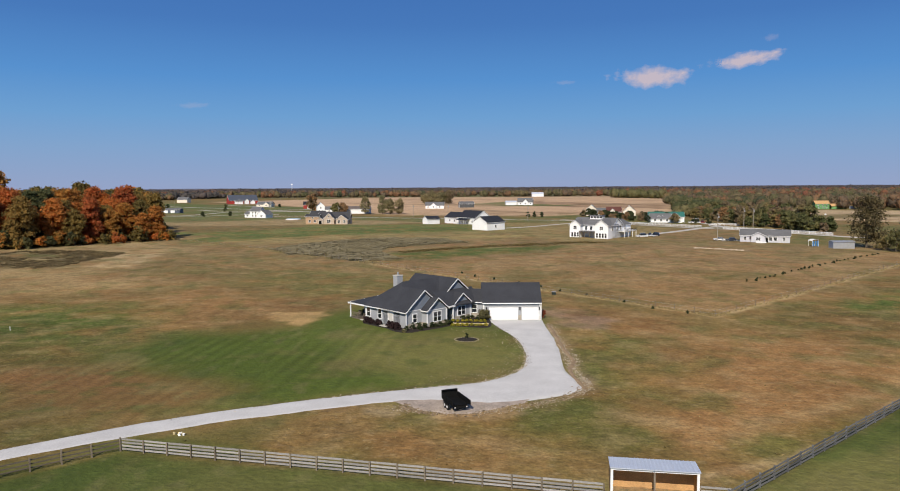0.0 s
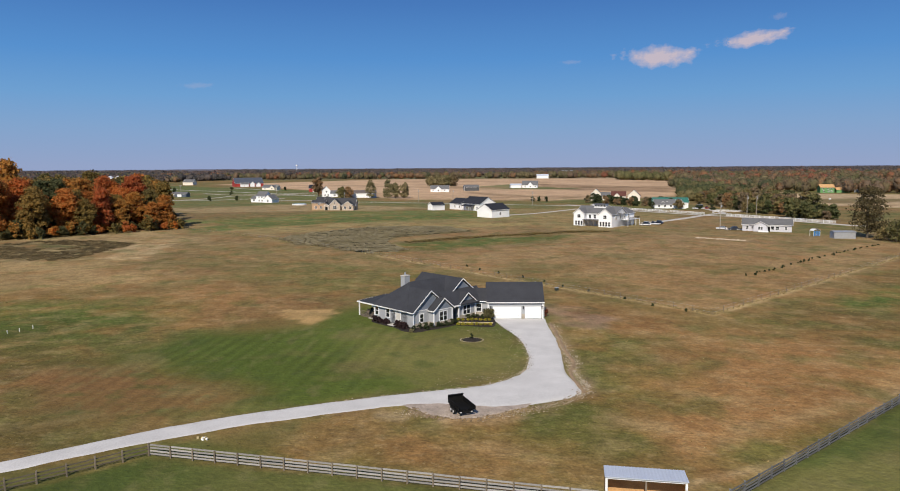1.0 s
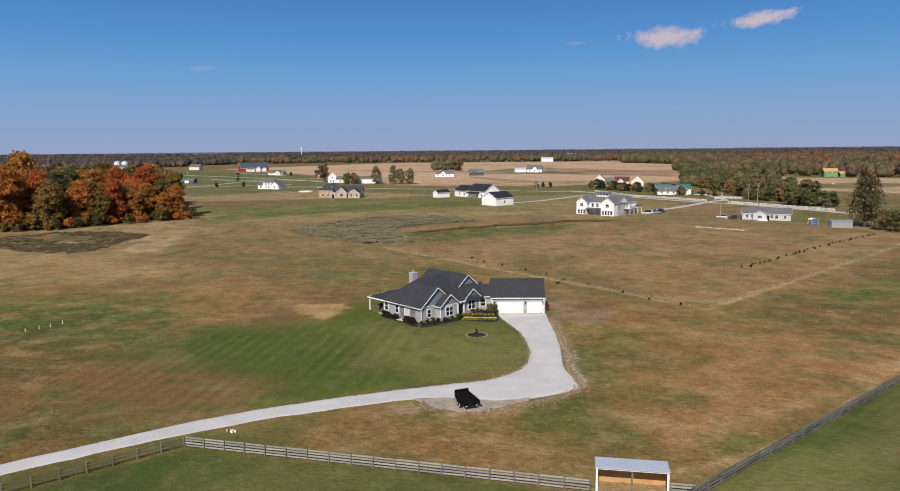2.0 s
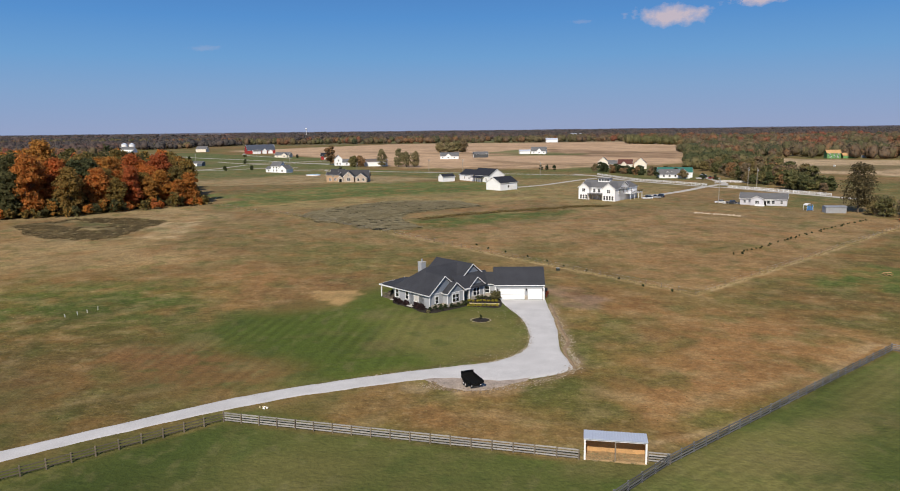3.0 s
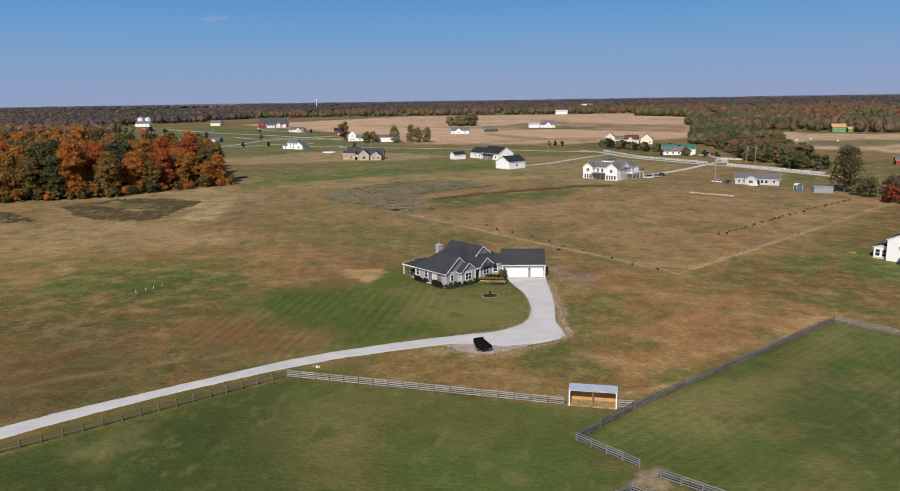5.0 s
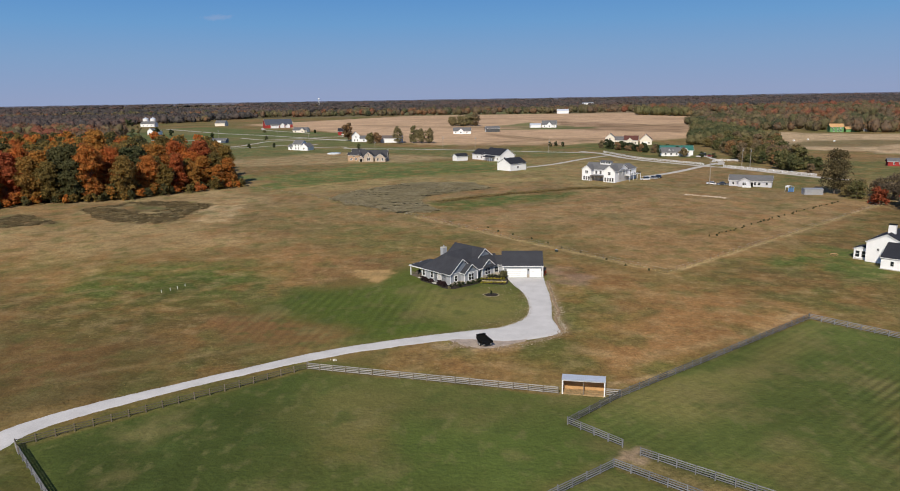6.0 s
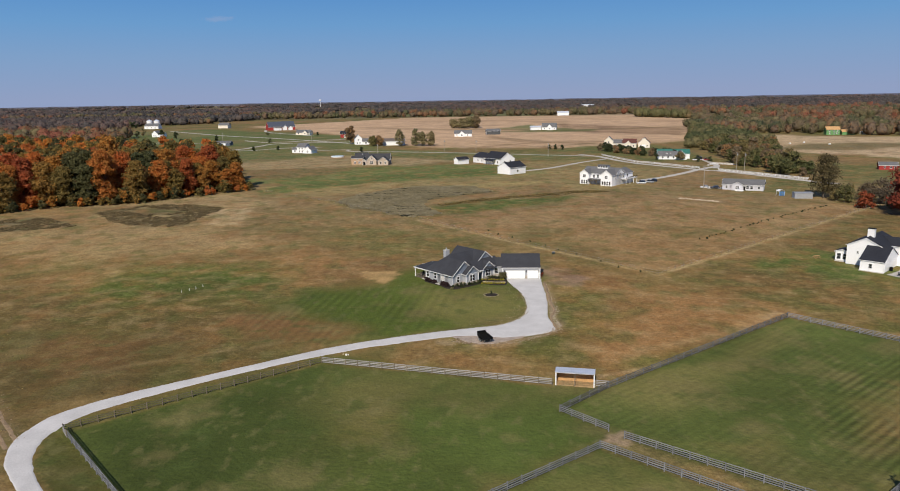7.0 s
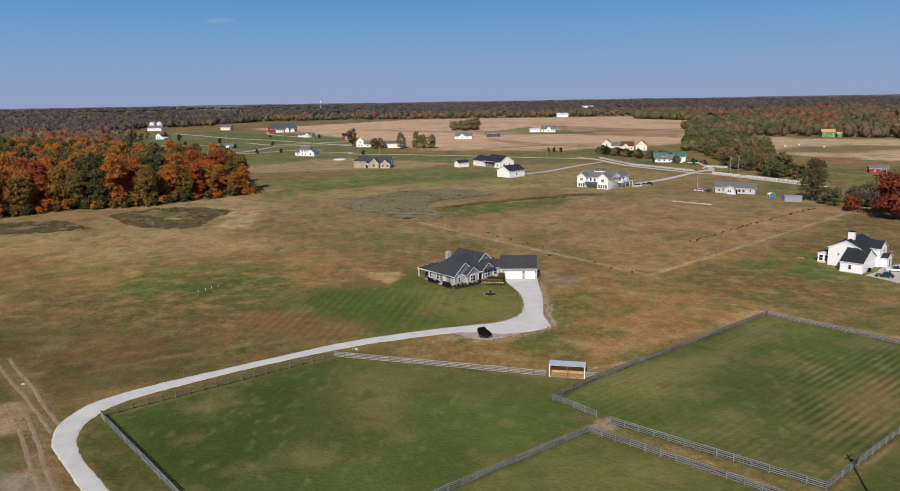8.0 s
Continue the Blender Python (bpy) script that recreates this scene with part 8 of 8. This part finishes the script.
hue_far = lambda x, y, q: min(1, max(0, 0.42 * q.rand() + 0.85 * float(lattice(x, y, 45, 99)) + 0.5 * float(lattice(x * 0.6, y, 190, 92)) - 0.36))
q = np.random.RandomState(41)
band = []
while len(band) < 2600:
    y = 1640 + 900 * q.rand() ** 1.15
    x = q.uniform(-0.72, 0.72) * y
    if float(lattice(x * 0.5, y, 110, 100)) > 0.40 or y < 1720:
        band.append((x, y))
far_woods("far_woodland", [p for p in band if p[1] < 1900], "distant belt of rust and green autumn woods", 6.6, 13, 2, 110, 1.0)
far_woods("far_woodland", [p for p in band if p[1] >= 1900], "distant woods in brown and grey green dulled for haze", 8, 12, 0, 60, 1.3, LEAF_HAZED)
band = []
while len(band) < 2700:
    y = 2500 + 2000 * q.rand() ** 1.2
    x = q.uniform(-0.72, 0.72) * y
    if float(lattice(x * 0.4, y, 170, 101)) > 0.36:
        band.append((x, y))
far_woods("horizon_woodland", band, "patchy woods reaching towards the horizon", 18, 11, 0, 34, 2.2, LEAF_HAZED)
side = []
while len(side) < 950:
    x, y = q.uniform(270, 1000), q.uniform(700, 1600)
    left = 283 + 0.26 * (y - 947) + 34 * (float(lattice(x, y, 38, 105)) - 0.5)
    if y > 862 - 0.53 * (x - 350) and left < x < 0.72 * y + 30 and (y < 1060 or float(lattice(x * 0.5, y, 90, 102)) > 0.55):
        side.append((x, y))
far_woods("east_woodland", side, "brown and rust autumn wood east of the fields", 6.2, 13.5, 2, 170, 0.72)
side = []
while len(side) < 260:
    x, y = q.uniform(190, 330), q.uniform(630, 960)
    if 193 + 0.29 * (y - 640) < x < 272 + 0.11 * (y - 652):
        side.append((x, y))
far_woods("hedge_woodland", side, "green and brown belt of trees beside the stubble", 5.2, 11, 2, 190, 0.55, LEAF_BELT)
side = []
while len(side) < 1900:
    x, y = q.uniform(-1250, -330), q.uniform(300, 1640)
    near = y < 640 and -0.95 * y - 120 < x < -415
    far = y >= 600 and -0.85 * y - 150 < x < (-360 - 0.40 * (y - 600) if y < 1240 else -616 + 0.25 * (y - 1240))
    glade = 900 < y < 1330 and x > -0.20 * y - 400 and x < -430
    if (near or far) and not glade:
        side.append((x, y))
far_woods("west_woodland", [p for p in side if p[1] > 1000], "far brown woods beyond the farms, dulled for haze", 7.4, 13, 0, 70, 1.1, LEAF_HAZED)
side = [p for p in side if p[1] <= 1000]
far_woods("west_woodland", side, "wide autumn woods west of the farms", 6.6, 14, 1, 130, 0.85)
far_woods("hedge_woodland", [(-650 + 80 * q.rand() + 12 * q.rand(), 1424 - 27 * q.rand()) for _ in range(60)], "dense dark hedge of trees behind the silos", 5, 11, 1, 30, 0.5)
far_woods("hedge_woodland", [(309 + 78 * k / 44 + 5 * q.rand(), 1475 + -118 * k / 44 + 16 * q.rand()) for k in range(45)], "thick green and brown hedgerow closing the stubble", 7, 15, 2, 130, 0.8, LEAF_BELT)
# ridge that closes the horizon, with haze put into its blue-grey colour
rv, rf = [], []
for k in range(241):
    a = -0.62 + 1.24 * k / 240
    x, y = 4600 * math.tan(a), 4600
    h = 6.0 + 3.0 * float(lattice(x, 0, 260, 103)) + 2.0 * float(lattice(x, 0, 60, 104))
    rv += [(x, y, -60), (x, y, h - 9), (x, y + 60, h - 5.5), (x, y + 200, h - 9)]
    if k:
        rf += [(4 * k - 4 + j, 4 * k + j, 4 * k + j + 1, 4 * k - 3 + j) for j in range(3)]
ridge = mesh_of("backdrop", rv, rf, mat("hazed_ridge", (0.115, 0.12, 0.165), 1.0, 0.16, 120.0, fine=6))
tagged(new("backdrop", ridge), "low wooded ridge along the horizon, tinted blue-grey for haze", "backdrop", kind="structure")

# ---- clouds ----
def cloud_material(thick):
    m = bpy.data.materials.new("cloud")
    m.use_nodes = True
    t = m.node_tree
    N, L = t.nodes, t.links
    b, out = N["Principled BSDF"], N["Material Output"]
    N.remove(b)
    tc, n = N.new("ShaderNodeTexCoord"), N.new("ShaderNodeTexNoise")
    mp = N.new("ShaderNodeMapping")
    mp.inputs["Scale"].default_value = (3.0, 1.0, 1.3)
    L.new(tc.outputs["Object"], mp.inputs[0])
    L.new(mp.outputs[0], n.inputs["Vector"])
    n.inputs["Scale"].default_value, n.inputs["Detail"].default_value, n.inputs["Roughness"].default_value = 1.2, 7, 0.58
    gr_ = N.new("ShaderNodeVectorMath")
    gr_.operation = "LENGTH"
    L.new(tc.outputs["Object"], gr_.inputs[0])
    sub = N.new("ShaderNodeMath")
    sub.operation = "SUBTRACT"
    L.new(n.outputs[0], sub.inputs[0])
    fall = N.new("ShaderNodeMapRange")
    for k, v in zip(("From Min", "From Max", "To Min", "To Max"), (0.1, 0.98, 0.08, 0.86)):
        fall.inputs[k].default_value = v
    L.new(gr_.outputs["Value"], fall.inputs["Value"])
    L.new(fall.outputs[0], sub.inputs[1])
    a = N.new("ShaderNodeMapRange")
    for k, v in zip(("From Min", "From Max", "To Min", "To Max"), (0.0, 0.34, 0.0, thick)):
        a.inputs[k].default_value = v
    L.new(sub.outputs[0], a.inputs["Value"])
    em, tr_, mx = N.new("ShaderNodeEmission"), N.new("ShaderNodeBsdfTransparent"), N.new("ShaderNodeMixShader")
    em.inputs["Color"].default_value, em.inputs["Strength"].default_value = (0.66, 0.56, 0.62, 1), 0.85
    L.new(a.outputs[0], mx.inputs[0])
    L.new(tr_.outputs[0], mx.inputs[1])
    L.new(em.outputs[0], mx.inputs[2])
    L.new(mx.outputs[0], out.inputs["Surface"])
    return m


CLOUD, WISP = cloud_material(0.92), cloud_material(0.16)
for cx, cz, sx, sz in ((1179, 672, 420, 120), (1740, 771, 420, 85), (-1650, 520, 190, 34), (1890, 900, 90, 40), (644, 640, 120, 24)):
    me = mesh_of("cloud", [(-1, 0, -1), (1, 0, -1), (1, 0, 1), (-1, 0, 1)], [(0, 1, 2, 3)], CLOUD if sx > 300 else WISP)
    cl = tagged(new("cloud", me), "small pale fair-weather cloud low in the sky", "cloud", "clouds", "structure")
    cl.matrix_basis = pose(cx, 4480, cz, 0, -8 if cx > 1500 else 0, 0) @ Matrix.Diagonal((sx, 1, sz, 1))
    cl.visible_shadow = False
